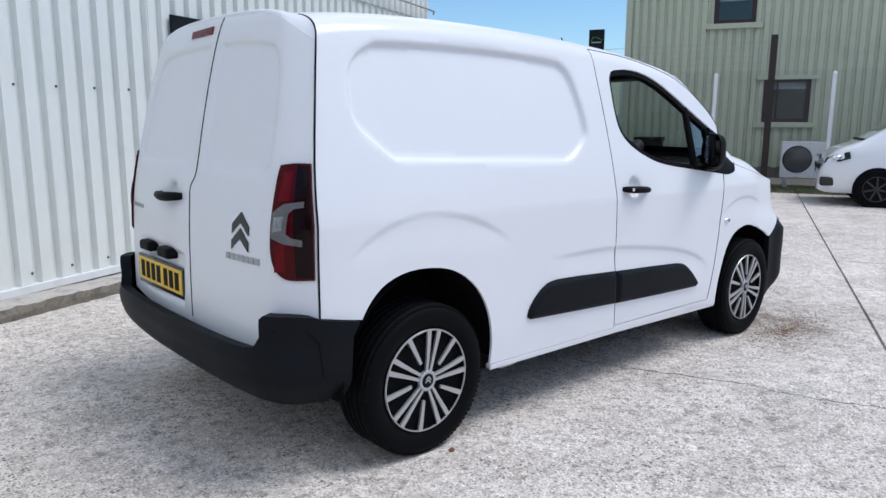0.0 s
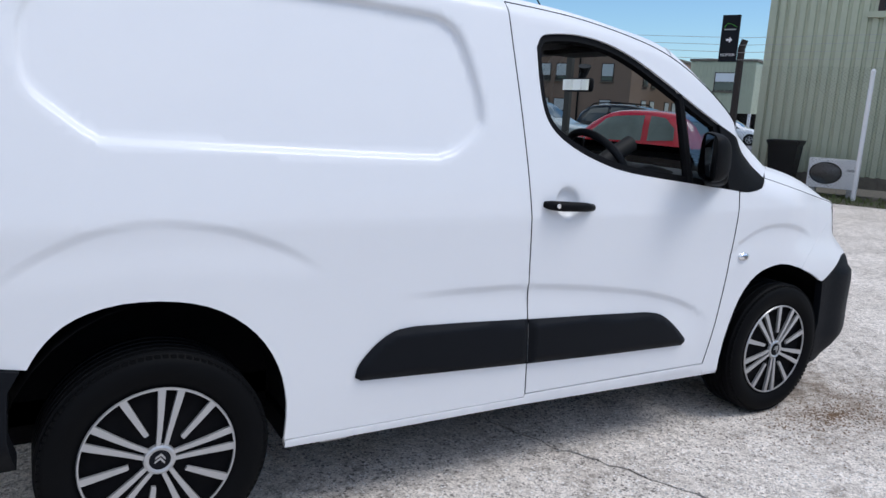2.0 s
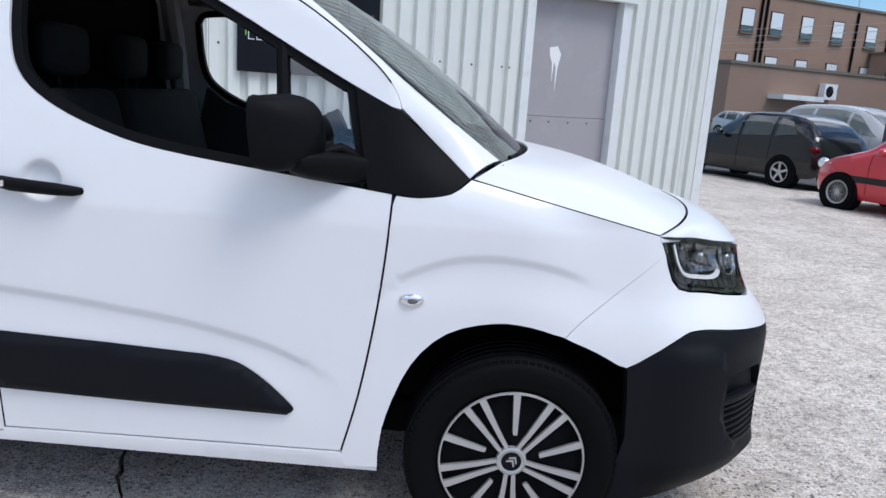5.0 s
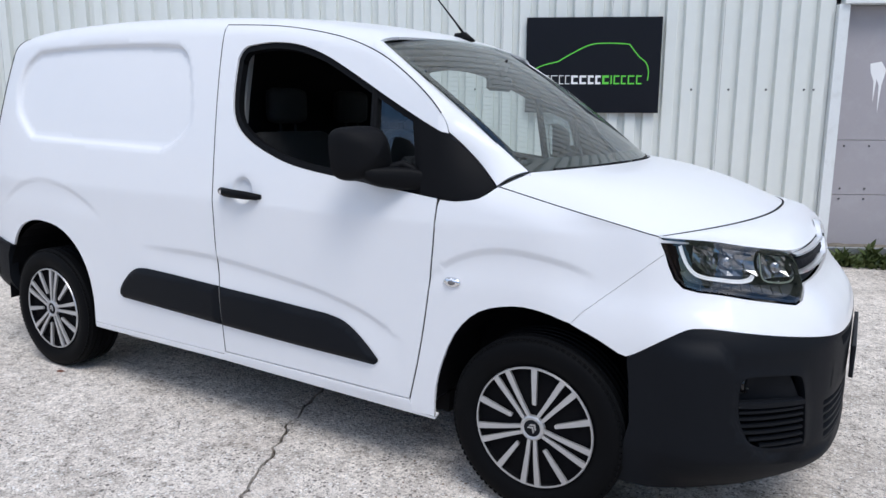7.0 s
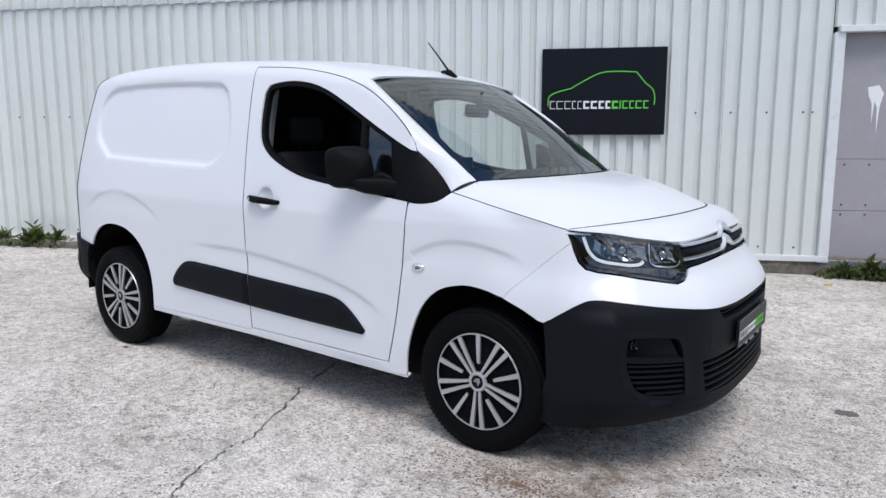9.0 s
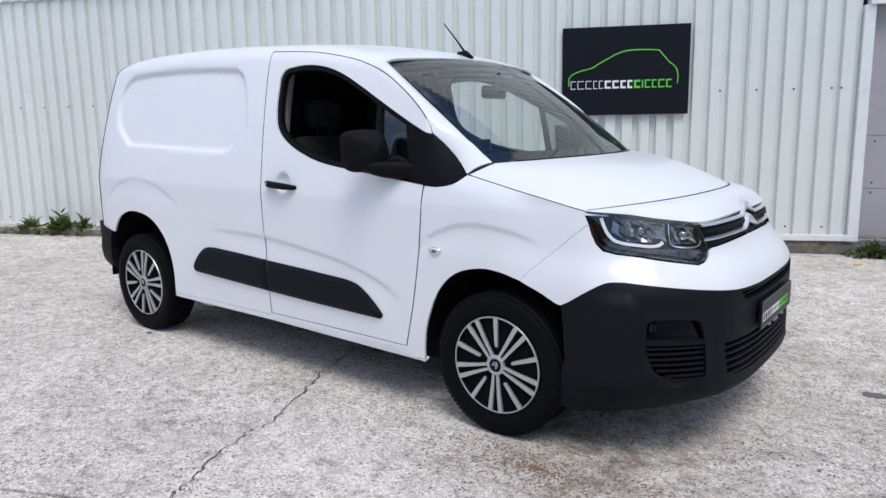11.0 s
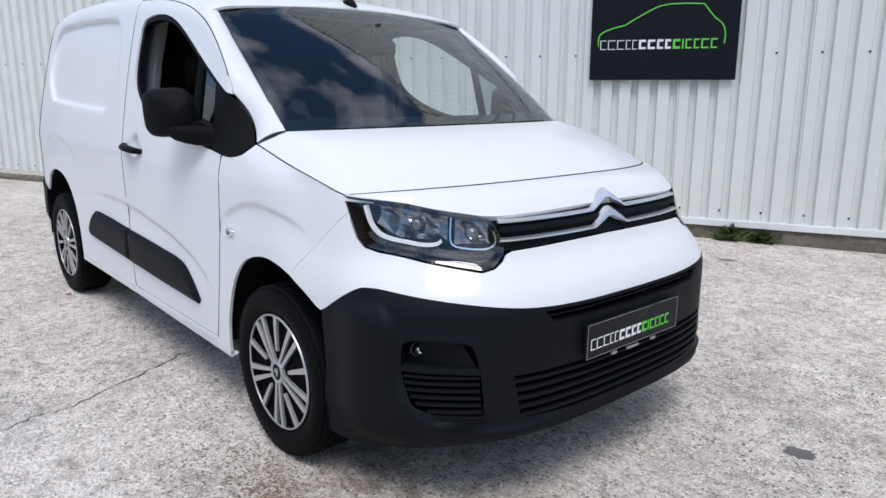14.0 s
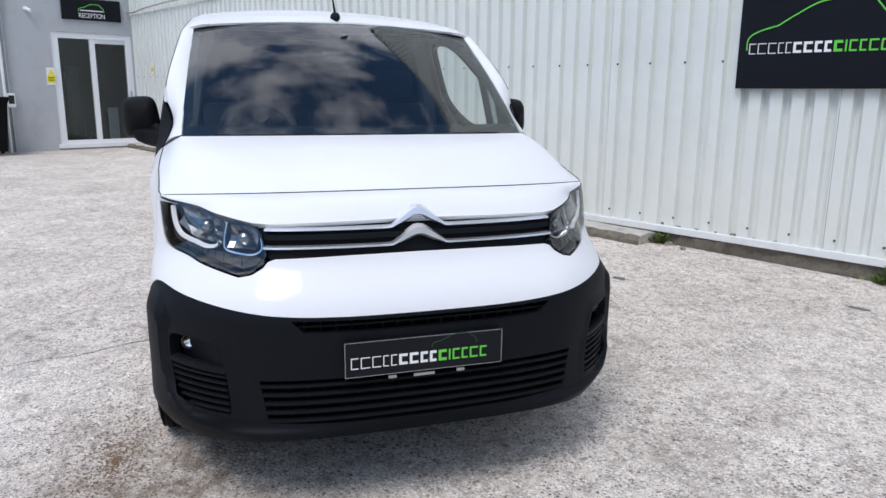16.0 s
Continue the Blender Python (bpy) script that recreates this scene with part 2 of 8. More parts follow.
def sheet(name, outline, fn, material, parent, step=0.05, holes=(), lip=0.012, label="", side=1, creases=()):
    """A skin: a flat outline filled with an even net, carried onto a curved surface by fn(u, v), its rim turned in by lip."""
    loops = [even(p, step) for p in (outline, *holes)]
    folds = [even(p, step) for p in creases]
    us, vs = [p[0] for p in loops[0]], [p[1] for p in loops[0]]
    pts, edges = [], []
    for lp in loops + folds:
        k = len(pts)
        pts += [Vector(p) for p in lp]
        edges += [(k + i, k + (i + 1) % len(lp)) for i in range(len(lp))]
    nu, nv = math.ceil((max(us) - min(us)) / step), math.ceil((max(vs) - min(vs)) / step)
    for i in range(1, nu):
        for j in range(1, nv):
            p = (min(us) + (max(us) - min(us)) * i / nu, min(vs) + (max(vs) - min(vs)) * j / nv)
            if inside(p, loops[0]) and not any(inside(p, h) for h in loops[1:]) and min(edge_distance(p, lp) for lp in loops + folds) > 0.35 * step:
                pts.append(Vector(p))
    verts, _, tris, *_ = geometry.delaunay_2d_cdt(pts, edges, [], 0, 1e-6)
    keep = []
    for t in tris:
        c = [sum(verts[i][k] for i in t) / 3 for k in (0, 1)]
        if inside(c, loops[0]) and not any(inside(c, h) for h in loops[1:]):
            keep.append(tuple(t))
    pos, nor = [], []
    for v in verts:
        u, w = v
        p = Vector(fn(u, w))
        e = 0.004
        du, dv = Vector(fn(u + e, w)) - Vector(fn(u - e, w)), Vector(fn(u, w + e)) - Vector(fn(u, w - e))
        pos.append(p)
        nor.append((du.cross(dv) * side).normalized())
    faces = []
    count = {}
    for t in keep:
        a, b, c = t
        q = (pos[b] - pos[a]).cross(pos[c] - pos[a])
        if q.dot(nor[a]) < 0:
            t = (a, c, b)
        faces.append(t)
        for i in range(3):
            e = (t[i], t[(i + 1) % 3])
            count[e] = count.get(e, 0) + 1
    normals = list(nor)
    if lip:
        rim = [e for e in count if (e[1], e[0]) not in count]
        top, low = {}, {}
        for a, b in rim:
            for i in (a, b):
                if i not in top:
                    top[i] = len(pos)
                    pos.append(pos[i].copy())
                    normals.append(None)
                    low[i] = len(pos)
                    pos.append(pos[i] - nor[i] * lip)
                    normals.append(None)
            d = (pos[b] - pos[a]).normalized()
            o = d.cross(nor[a])
            for i in (top[a], top[b], low[a], low[b]):
                normals[i] = o if normals[i] is None else (normals[i] + o).normalized()
            faces += [(top[b], top[a], low[a]), (top[b], low[a], low[b])]
    used = sorted({i for t in faces for i in t})
    ix = {i: k for k, i in enumerate(used)}
    me = bpy.data.meshes.new(name)
    me.from_pydata([pos[i] for i in used], [], [tuple(ix[i] for i in t) for t in faces])
    me.update()
    for p in me.polygons:
        p.use_smooth = True
    me.normals_split_custom_set_from_vertices([tuple(normals[i]) for i in used])
    me.materials.append(material)
    ob = new(name, me)
    ob.parent = parent
    if label:
        ob["label"] = label
    return ob


def grid_mesh(name, fn, nu, nv, material, parent=None, smooth=True):
    """A net of nu by nv cells over the unit square, carried by fn."""
    pos = [fn(i / nu, j / nv) for j in range(nv + 1) for i in range(nu + 1)]
    faces = [(j * (nu + 1) + i, j * (nu + 1) + i + 1, (j + 1) * (nu + 1) + i + 1, (j + 1) * (nu + 1) + i) for j in range(nv) for i in range(nu)]
    me = bpy.data.meshes.new(name)
    me.from_pydata(pos, [], faces)
    for p in me.polygons:
        p.use_smooth = smooth
    me.materials.append(material)
    ob = new(name, me)
    if parent:
        ob.parent = parent
    return ob


def words(name, text, size, material, parent, m, depth=0.001, bold=0.0, width=0.0):
    """Raised lettering, as a mesh; lies in the plane of m, reading along its x. width: the length to which it is fitted."""
    cu = bpy.data.curves.new(name, "FONT")
    cu.body, cu.size, cu.align_x, cu.align_y, cu.extrude, cu.offset = text, size, "CENTER", "CENTER", depth, bold
    tmp = bpy.data.objects.new(name, cu)
    me = bpy.data.meshes.new_from_object(tmp)
    bpy.data.objects.remove(tmp)
    bpy.data.curves.remove(cu)
    if width:
        xs = [v.co.x for v in me.vertices]
        k = width / (max(xs) - min(xs))
        for v in me.vertices:
            v.co.x *= k
    me.materials.clear()
    me.materials.append(material)
    ob = new(name, me)
    ob.parent = parent
    ob.matrix_local = m
    return ob

# ---- places ----
# the van's length lies along x; the long shed stands at an angle to it, and the yard falls gently towards +x
YARD = pose(-1.556, 2.483, 0, 0, 0, 24.904)          # along the shed's wall, then away from the yard, then up
FALL = 0.0124


def ground_z(x):
    return -0.2 * math.tanh(FALL * x / 0.2)


def yard(s, q, lift=0.0, turn=0.0):
    """A pose on the ground of the yard, s metres along the wall and q behind its face."""
    p = YARD @ Vector((s, q, 0))
    return pose(p.x, p.y, ground_z(p.x) + lift, 0, 0, 24.904 + turn)


# ---- paints and stuffs ----
M_CLAD = mat("white_cladding", (0.725, 0.745, 0.71), 0.42, var=0.05, scale=0.9, fine=7, bump=0.03, bump_scale=25, dirt=0.10, dirt_color=(0.38, 0.38, 0.36), per_object=0.03)
M_FLASH = mat("white_flashing", (0.74, 0.76, 0.76), 0.4, var=0.06, scale=4, dirt=0.3, dirt_color=(0.4, 0.38, 0.34))
M_BACK = mat("dark_backing", (0.03, 0.03, 0.03), 0.9, var=0.2)
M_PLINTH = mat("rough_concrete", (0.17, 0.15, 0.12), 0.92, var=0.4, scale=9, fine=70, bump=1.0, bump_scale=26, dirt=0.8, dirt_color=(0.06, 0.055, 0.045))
M_GREY_DOOR = mat("grey_door_paint", (0.36, 0.34, 0.36), 0.55, var=0.05, scale=2, dirt=0.25, dirt_color=(0.5, 0.5, 0.52))
M_SIGN = mat("black_sign", (0.009, 0.010, 0.014), 0.4, var=0.1, spec=0.15)
M_WHITE_INK = mat("white_letters", (0.85, 0.85, 0.85), 0.5, var=0.02)
M_GREEN_INK = mat("green_letters", (0.13, 0.62, 0.06), 0.5, var=0.02)
M_DIM_GREEN = mat("faded_green_line", (0.025, 0.09, 0.02), 0.5, var=0.05)
M_BOLT = mat("bolt_head", (0.08, 0.08, 0.08), 0.6, var=0.2)
M_GREY_WALL = mat("grey_masonry_paint", (0.46, 0.47, 0.49), 0.85, var=0.10, scale=1.6, fine=30, bump=0.3, bump_scale=40, dirt=0.35, dirt_color=(0.28, 0.28, 0.29))
M_WHITE_WALL = mat("white_masonry_paint", (0.7, 0.71, 0.7), 0.85, var=0.08, scale=2, bump=0.3, bump_scale=40)
M_UPVC = mat("white_plastic", (0.82, 0.83, 0.84), 0.3, var=0.03)
M_YELLOW = mat("yellow_sign", (0.85, 0.72, 0.02), 0.5, var=0.05)
M_BLACK_PLASTIC = mat("black_plastic", (0.0048, 0.0050, 0.0060), 0.55, var=0.15, spec=0.09, bump=0.15, bump_scale=300)
M_RUBBER = mat("rubber", (0.0034, 0.0037, 0.0044), 0.62, var=0.25, spec=0.07, fine=200)
M_GREEN = mat("green_cladding", (0.47, 0.50, 0.37), 0.55, var=0.07, scale=0.7, fine=8, dirt=0.2, dirt_color=(0.2, 0.21, 0.15))
M_BROWN_FRAME = mat("brown_frame", (0.022, 0.009, 0.009), 0.5, var=0.1)
M_STEEL = mat("galvanised", (0.42, 0.43, 0.44), 0.45, 0.8, var=0.12, fine=30)
M_WIRE = mat("dull_wire", (0.13, 0.135, 0.125), 0.6, 0.3, var=0.2)
M_TIMBER = mat("dark_timber", (0.035, 0.028, 0.024), 0.85, var=0.3, scale=8, fine=120, bump=0.4, bump_scale=60)
# near black so rooms look unlit: their shade is put into the colour
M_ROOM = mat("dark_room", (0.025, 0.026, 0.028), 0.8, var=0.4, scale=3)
M_PANE = glass("window_pane", (0.72, 0.77, 0.77), 0.05)
M_ASPHALT = mat("asphalt", (0.10, 0.10, 0.105), 0.9, var=0.2, scale=0.6, fine=150, bump=0.3, bump_scale=200)
M_BRICK = mat("brown_brick", (0.30, 0.195, 0.145), 0.9, var=0.16, scale=0.4, fine=9, dirt=0.2, dirt_color=(0.12, 0.07, 0.05))
M_BLIND = mat("window_blind", (0.75, 0.78, 0.8), 0.5, var=0.05)
M_SOIL = mat("soil", (0.09, 0.075, 0.055), 0.95, var=0.4, scale=8, fine=90, bump=0.6, bump_scale=50)
M_LEAF = mat("leaf", (0.05, 0.09, 0.02), 0.6, var=0.4, scale=9, tint=(0.09, 0.12, 0.03), per_object=0.2)


def concrete():
    """Exposed-aggregate concrete: pale paste, small stones, stains at two sizes."""
    m = bpy.data.materials.new("yard_concrete")
    m.use_nodes = True
    n, l = m.node_tree.nodes, m.node_tree.links
    b = n["Principled BSDF"]
    b.inputs["Roughness"].default_value, b.inputs["Specular IOR Level"].default_value = 0.9, 0.25
    co = n.new("ShaderNodeTexCoord")

    def noise_tex(scale, detail, rough=0.55):
        t = n.new("ShaderNodeTexNoise")
        t.inputs["Scale"].default_value, t.inputs["Detail"].default_value, t.inputs["Roughness"].default_value = scale, detail, rough
        l.new(co.outputs["Object"], t.inputs["Vector"])
        return t.outputs["Fac"]

    def ramp(fac, *stops):
        r = n.new("ShaderNodeValToRGB")
        e = r.color_ramp.elements
        while len(e) < len(stops):
            e.new(0.5)
        for k, (p, c) in zip(e, stops):
            k.position, k.color = p, (*c, 1)
        l.new(fac, r.inputs["Fac"])
        return r.outputs["Color"]

    def mix(kind, fac, a, c):
        x = n.new("ShaderNodeMixRGB")
        x.blend_type = kind
        x.inputs["Fac"].default_value = fac
        l.new(a, x.inputs["Color1"])
        l.new(c, x.inputs["Color2"])
        return x.outputs["Color"]

    def cells(scale):
        v = n.new("ShaderNodeTexVoronoi")
        v.inputs["Scale"].default_value = scale
        l.new(co.outputs["Object"], v.inputs["Vector"])
        sp = n.new("ShaderNodeSeparateColor")
        l.new(v.outputs["Color"], sp.inputs["Color"])
        return v.outputs["Distance"], sp.outputs["Red"], sp.outputs["Green"]

    def calc(kind, a, c):
        m_ = n.new("ShaderNodeMath")
        m_.operation = kind
        for i, v in enumerate((a, c)):
            if isinstance(v, (int, float)):
                m_.inputs[i].default_value = v
            else:
                l.new(v, m_.inputs[i])
        return m_.outputs[0]

    def chips(scale, share, size):
        """1 inside scattered chips: some of the cells, near their middles."""
        dist, pick, _ = cells(scale)
        near = calc("LESS_THAN", dist, calc("MULTIPLY", pick, size))
        return calc("MULTIPLY", near, calc("GREATER_THAN", pick, 1 - share))

    def veil(col, fac, colour):
        x = n.new("ShaderNodeMixRGB")
        x.inputs["Color2"].default_value = (*colour, 1)
        l.new(fac, x.inputs["Fac"])
        l.new(col, x.inputs["Color1"])
        return x.outputs["Color"]
    base = ramp(noise_tex(0.55, 5), (0.3, (0.60, 0.552, 0.500)), (0.7, (0.755, 0.702, 0.645)))
    patch = ramp(noise_tex(2.6, 8, 0.72), (0.36, (0.84, 0.83, 0.82)), (0.56, (1.06, 1.06, 1.06)))
    mid = ramp(noise_tex(15, 7, 0.75), (0.37, (0.62, 0.61, 0.60)), (0.50, (1.02, 1.02, 1.02)), (0.64, (1.10, 1.10, 1.10)))
    fine = ramp(noise_tex(130, 4, 0.75), (0.38, (0.42, 0.41, 0.40)), (0.47, (1.0, 1.0, 1.0)), (0.58, (1.04, 1.04, 1.04)), (0.66, (1.35, 1.35, 1.34)))
    _, tone, _ = cells(75)
    stones = ramp(tone, (0.0, (0.74, 0.72, 0.70)), (0.3, (0.96, 0.95, 0.94)), (0.85, (1.04, 1.03, 1.02)), (1.0, (1.22, 1.21, 1.20)))
    pits = ramp(noise_tex(34, 7, 0.8), (0.36, (0.16, 0.15, 0.14)), (0.42, (1, 1, 1)))
    col = mix("MULTIPLY", 1.0, base, patch)
    col = mix("MULTIPLY", 1.0, col, mid)
    col = mix("MULTIPLY", 0.9, col, fine)
    col = mix("MULTIPLY", 0.9, col, stones)
    col = mix("MULTIPLY", 0.9, col, pits)
    # small dark and pale stones, thicker where the paste has worn away
    worn = ramp(noise_tex(1.7, 6, 0.7), (0.40, (0.25, 0.25, 0.25)), (0.60, (1, 1, 1)))
    col = veil(col, calc("MULTIPLY", chips(52, 0.26, 0.42), calc("MULTIPLY", worn, 0.9)), (0.10, 0.09, 0.08))
    col = veil(col, calc("MULTIPLY", chips(105, 0.26, 0.45), calc("MULTIPLY", worn, 0.85)), (0.13, 0.12, 0.105))
    col = veil(col, calc("MULTIPLY", chips(80, 0.14, 0.45), 0.8), (0.86, 0.84, 0.82))
    # brown weathering, and the rusty patch by the front wheel
    rusty = ramp(noise_tex(0.9, 6, 0.7), (0.58, (0, 0, 0)), (0.78, (0.40, 0.40, 0.40)))
    col = veil(col, rusty, (0.25, 0.19, 0.135))
    spot = n.new("ShaderNodeVectorMath")
    spot.operation = "DISTANCE"
    spot.inputs[1].default_value = (3.28, -0.82, ground_z(3.28))
    l.new(co.outputs["Object"], spot.inputs[0])
    reach = n.new("ShaderNodeMapRange")
    reach.inputs["From Min"].default_value, reach.inputs["From Max"].default_value = 0.75, 0.10
    l.new(spot.outputs["Value"], reach.inputs["Value"])
    blot = ramp(noise_tex(9, 8, 0.75), (0.40, (0, 0, 0)), (0.60, (0.75, 0.75, 0.75)))
    col = veil(col, calc("MULTIPLY", blot, reach.outputs["Result"]), (0.16, 0.115, 0.075))
    l.new(col, b.inputs["Base Color"])
    bump = n.new("ShaderNodeBump")
    bump.inputs["Strength"].default_value, bump.inputs["Distance"].default_value = 0.9, 0.007
    h = mix("ADD", 0.5, noise_tex(60, 5, 0.7), cells(75)[0])
    l.new(h, bump.inputs["Height"])
    l.new(bump.outputs["Normal"], b.inputs["Normal"])
    return m


M_CONCRETE = concrete()

# ---- ground ----
ground = grid_mesh("ground", lambda u, v: ((u - 0.5) * 600, (v - 0.5) * 600, ground_z((u - 0.5) * 600) - 0.06), 240, 60, M_SOIL)
tagged(ground, "bare brown earth under the concrete of the yard", "ground", kind="structure")
FLAT = YARD.to_3x3()


def slab(outline, step=0.35, material=M_CONCRETE, lift=0.0, name="concrete_slab"):
    """A bay of concrete in the yard; the outline is in metres along and behind the wall."""
    def fn(u, v):
        p = YARD @ Vector((u, v, 0))
        return (p.x, p.y, ground_z(p.x) + lift)
    return sheet(name, outline, fn, material, ground, step, lip=0.06)


def to_yard(x, y):
    p = YARD.inverted() @ Vector((x, y, 0))
    return (p.x, p.y)


rng = random.Random(7)
crack = []
for i, (x, y) in enumerate(smooth_line([(1.15, 0.75), (1.3, 0.2), (1.44, -0.40), (1.57, -0.77), (1.70, -1.02), (1.865, -1.36), (1.88, -1.54), (1.95, -1.72), (2.06, -1.95), (2.10, -2.06)], 9)):
    s, q = to_yard(x, y)
    crack.append((s + rng.uniform(-0.015, 0.015), q + rng.uniform(-0.008, 0.008)))
crack = [(crack[0][0] - 0.45, -0.02), (crack[0][0] - 0.22, -1.1)] + crack[:-1] + [(crack[-1][0], -5.72)]
JOINT = -5.72
half_gap = [rng.uniform(0.004, 0.0085) for _ in crack]
slab([(-16, JOINT), *[(s - g, q) for (s, q), g in zip(crack[::-1], half_gap[::-1])], (-16, -0.02)])
slab([(s + g, q) for (s, q), g in zip(crack, half_gap)] + [(14.15, JOINT), (14.15, 12), (8.3, 12), (8.3, -0.02)])
for a, b in ((-16, -4.205), (-4.185, 5.90), (5.922, 14.15)):
    slab([(a, JOINT - 0.020), (b, JOINT - 0.020), (b, -11.6), (a, -11.6)], 0.5)
    slab([(a, -11.62), (b, -11.62), (b, -24), (a, -24)], 1.0)
car_park = sheet("car_park", [(17.3, -1.9), (90, -14), (90, 70), (8.4, 70), (8.4, 12.05), (14.2, 12.05), (15.6, 0)], lambda u, v: (*(YARD @ Vector((u, v, 0)))[:2], ground_z((YARD @ Vector((u, v, 0))).x) - 0.01), M_ASPHALT, None, 3.0, lip=0.04)
tagged(car_park, "dark asphalt of the car park beyond the fence", "road", kind="structure")

# ---- the white shed ----
PITCH, SHEET_W = 0.1725, 1.035
EAVES = 7.6


def clad_profile(x):
    """Depth of the ribbed sheet at x along it."""
    t = (x % PITCH) / PITCH
    if t < 0.50:
        return 0.0
    if t < 0.57:
        return (t - 0.50) / 0.07
    if t < 0.86:
        return 1.0
    return max(0.0, 1.0 - (t - 0.86) / 0.07)


def clad_sheet(name, s0, s1, z0, z1, material, parent, depth=0.048, proud=0.0, pitch=PITCH, origin=0.252):
    """One ribbed sheet: its outer face bends in and out, its edge has thickness."""
    xs = sorted({round(s0, 4), round(s1, 4)} | {round(origin + pitch * (k + t), 4) for k in range(-120, 220) for t in (0.50, 0.57, 0.86, 0.93) if s0 < origin + pitch * (k + t) < s1})
    bm = bmesh.new()
    rows = []
    for z in (z0, z1):
        rows.append([bm.verts.new((x, depth * clad_profile((x - origin) * PITCH / pitch) - proud, z)) for x in xs])
    for i in range(len(xs) - 1):
        bm.faces.new((rows[0][i], rows[0][i + 1], rows[1][i + 1], rows[1][i]))
    g = bmesh.ops.extrude_face_region(bm, geom=bm.faces[:])
    bmesh.ops.translate(bm, vec=(0, 0.004, 0), verts=[v for v in g["geom"] if isinstance(v, bmesh.types.BMVert)])
    return part(name, bm, material, parent)


shed = finish("wall_shed", box(-10.9, 0.075, 0.16, 5.49, 0.25, 2.9), M_BACK)
shed.matrix_world = YARD
tagged(shed, "tall shed wall clad in white ribbed metal sheets", "wall", kind="structure")
k = -10.9 + 0.002
bounds = [-10.88] + [0.252 + SHEET_W * i for i in range(-10, 6) if -10.88 < 0.252 + SHEET_W * i < 5.3] + [5.40]
for i, (a, b) in enumerate(zip(bounds, bounds[1:])):
    clad_sheet("cladding_sheet", a + 0.0015, b - 0.0015, 0.155, 2.885, M_CLAD, shed, proud=0.002 * (i % 2))
upper = [-10.88] + [0.252 + SHEET_W * i for i in range(-10, 8) if -10.88 < 0.252 + SHEET_W * i < 7.8] + [8.05]
for i, (a, b) in enumerate(zip(upper, upper[1:])):
    clad_sheet("upper_sheet", a + 0.0015, b - 0.0015, 2.885, EAVES - 0.02, M_CLAD, shed, proud=0.022 + 0.002 * (i % 2))
part("upper_backing", box(-10.88, 0.08, 2.9, 8.05, 0.25, EAVES - 0.01), M_BACK, shed)
part("base_flashing", box(-10.88, -0.028, 0.098, 5.47, 0.05, 0.157, bevel=0.004), M_FLASH, shed)
bolt_bm = lathe([(0.0, -0.008), (0.008, -0.008), (0.011, -0.002), (0.011, 0.0)], 8)
bolt_data = finish("bolt", bolt_bm, M_BOLT, shed)
bolt_data.matrix_local = Matrix.Translation((5.25, 0, 1.615))
for z in (1.615, 0.24):
    for i in range(-32, 16):
        s = 0.252 + PITCH * (2 * i + 0.46)
        if -10.8 < s < 5.38 and not (2.5 < s < 3.85 and z > 1):
            o = new("bolt", bolt_data.data)
            o.parent = shed
            o.matrix_local = Matrix.Translation((s, -0.001, z))
# end piece beside the door
end = finish("wall_end", box(6.66, 0.06, 0.16, 8.04, 0.25, 2.9), M_BACK)
end.matrix_world = YARD
tagged(end, "end of the shed wall in white ribbed metal", "wall", kind="structure")
clad_sheet("cladding_sheet", 6.72, 7.70, 0.155, 2.885, M_CLAD, end)
clad_sheet("cladding_sheet", 7.703, 8.0, 0.155, 2.885, M_CLAD, end, proud=0.002)
part("corner_trim", prism([(7.93, -0.012), (8.06, -0.012), (8.06, 0.14), (8.048, 0.14), (8.048, 0.0), (7.93, 0.0)], 0.1, 2.9, "XY"), M_FLASH, end)
part("base_flashing", box(6.70, -0.026, 0.098, 8.05, 0.05, 0.157, bevel=0.004), M_FLASH, end)
head = finish("wall_over_door", box(5.47, 0.06, 2.44, 6.70, 0.25, 2.9), M_BACK)
head.matrix_world = YARD
tagged(head, "ribbed white cladding above the grey door", "wall", kind="structure")
clad_sheet("cladding_sheet", 5.405, 6.715, 2.44, 2.885, M_CLAD, head)
part("lintel", box(5.44, -0.05, 2.385, 6.76, 0.06, 2.445, bevel=0.004), M_FLASH, head)
part("jamb", box(5.402, -0.02, 0.09, 5.50, 0.13, 2.385, bevel=0.003), M_FLASH, head)
part("jamb", box(6.60, -0.02, 0.09, 6.715, 0.13, 2.385, bevel=0.003), M_FLASH, head)
flank = finish("wall_flank", box(7.86, 0.26, -0.2, 8.045, 13.0, EAVES - 0.1), M_CLAD)
flank.matrix_world = YARD
tagged(flank, "flank of the shed in white metal", "wall", kind="structure")
roof = finish("roof", prism([(q, EAVES - 3.03 + z) for q, z in ((-0.045, 3.032), (-0.045, 3.055), (6.5, 3.75), (13.1, 3.06), (13.1, 2.94), (0.3, 2.94), (0.3, 3.032))], -11.0, 8.10, "YZ"), M_CLAD)
roof.matrix_world = YARD
tagged(roof, "shallow roof of the shed with a white eaves trim", "roof", kind="structure")
backing = finish("wall_back", box(-10.9, 12.8, -0.2, 7.85, 13.0, EAVES - 0.1), M_CLAD)
backing.matrix_world = YARD
tagged(backing, "rear wall of the shed", "wall", kind="structure")
# plinth and kerb at the wall's foot: uneven old concrete


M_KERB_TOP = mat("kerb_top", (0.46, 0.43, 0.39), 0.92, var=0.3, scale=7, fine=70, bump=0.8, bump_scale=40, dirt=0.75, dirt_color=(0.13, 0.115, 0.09))


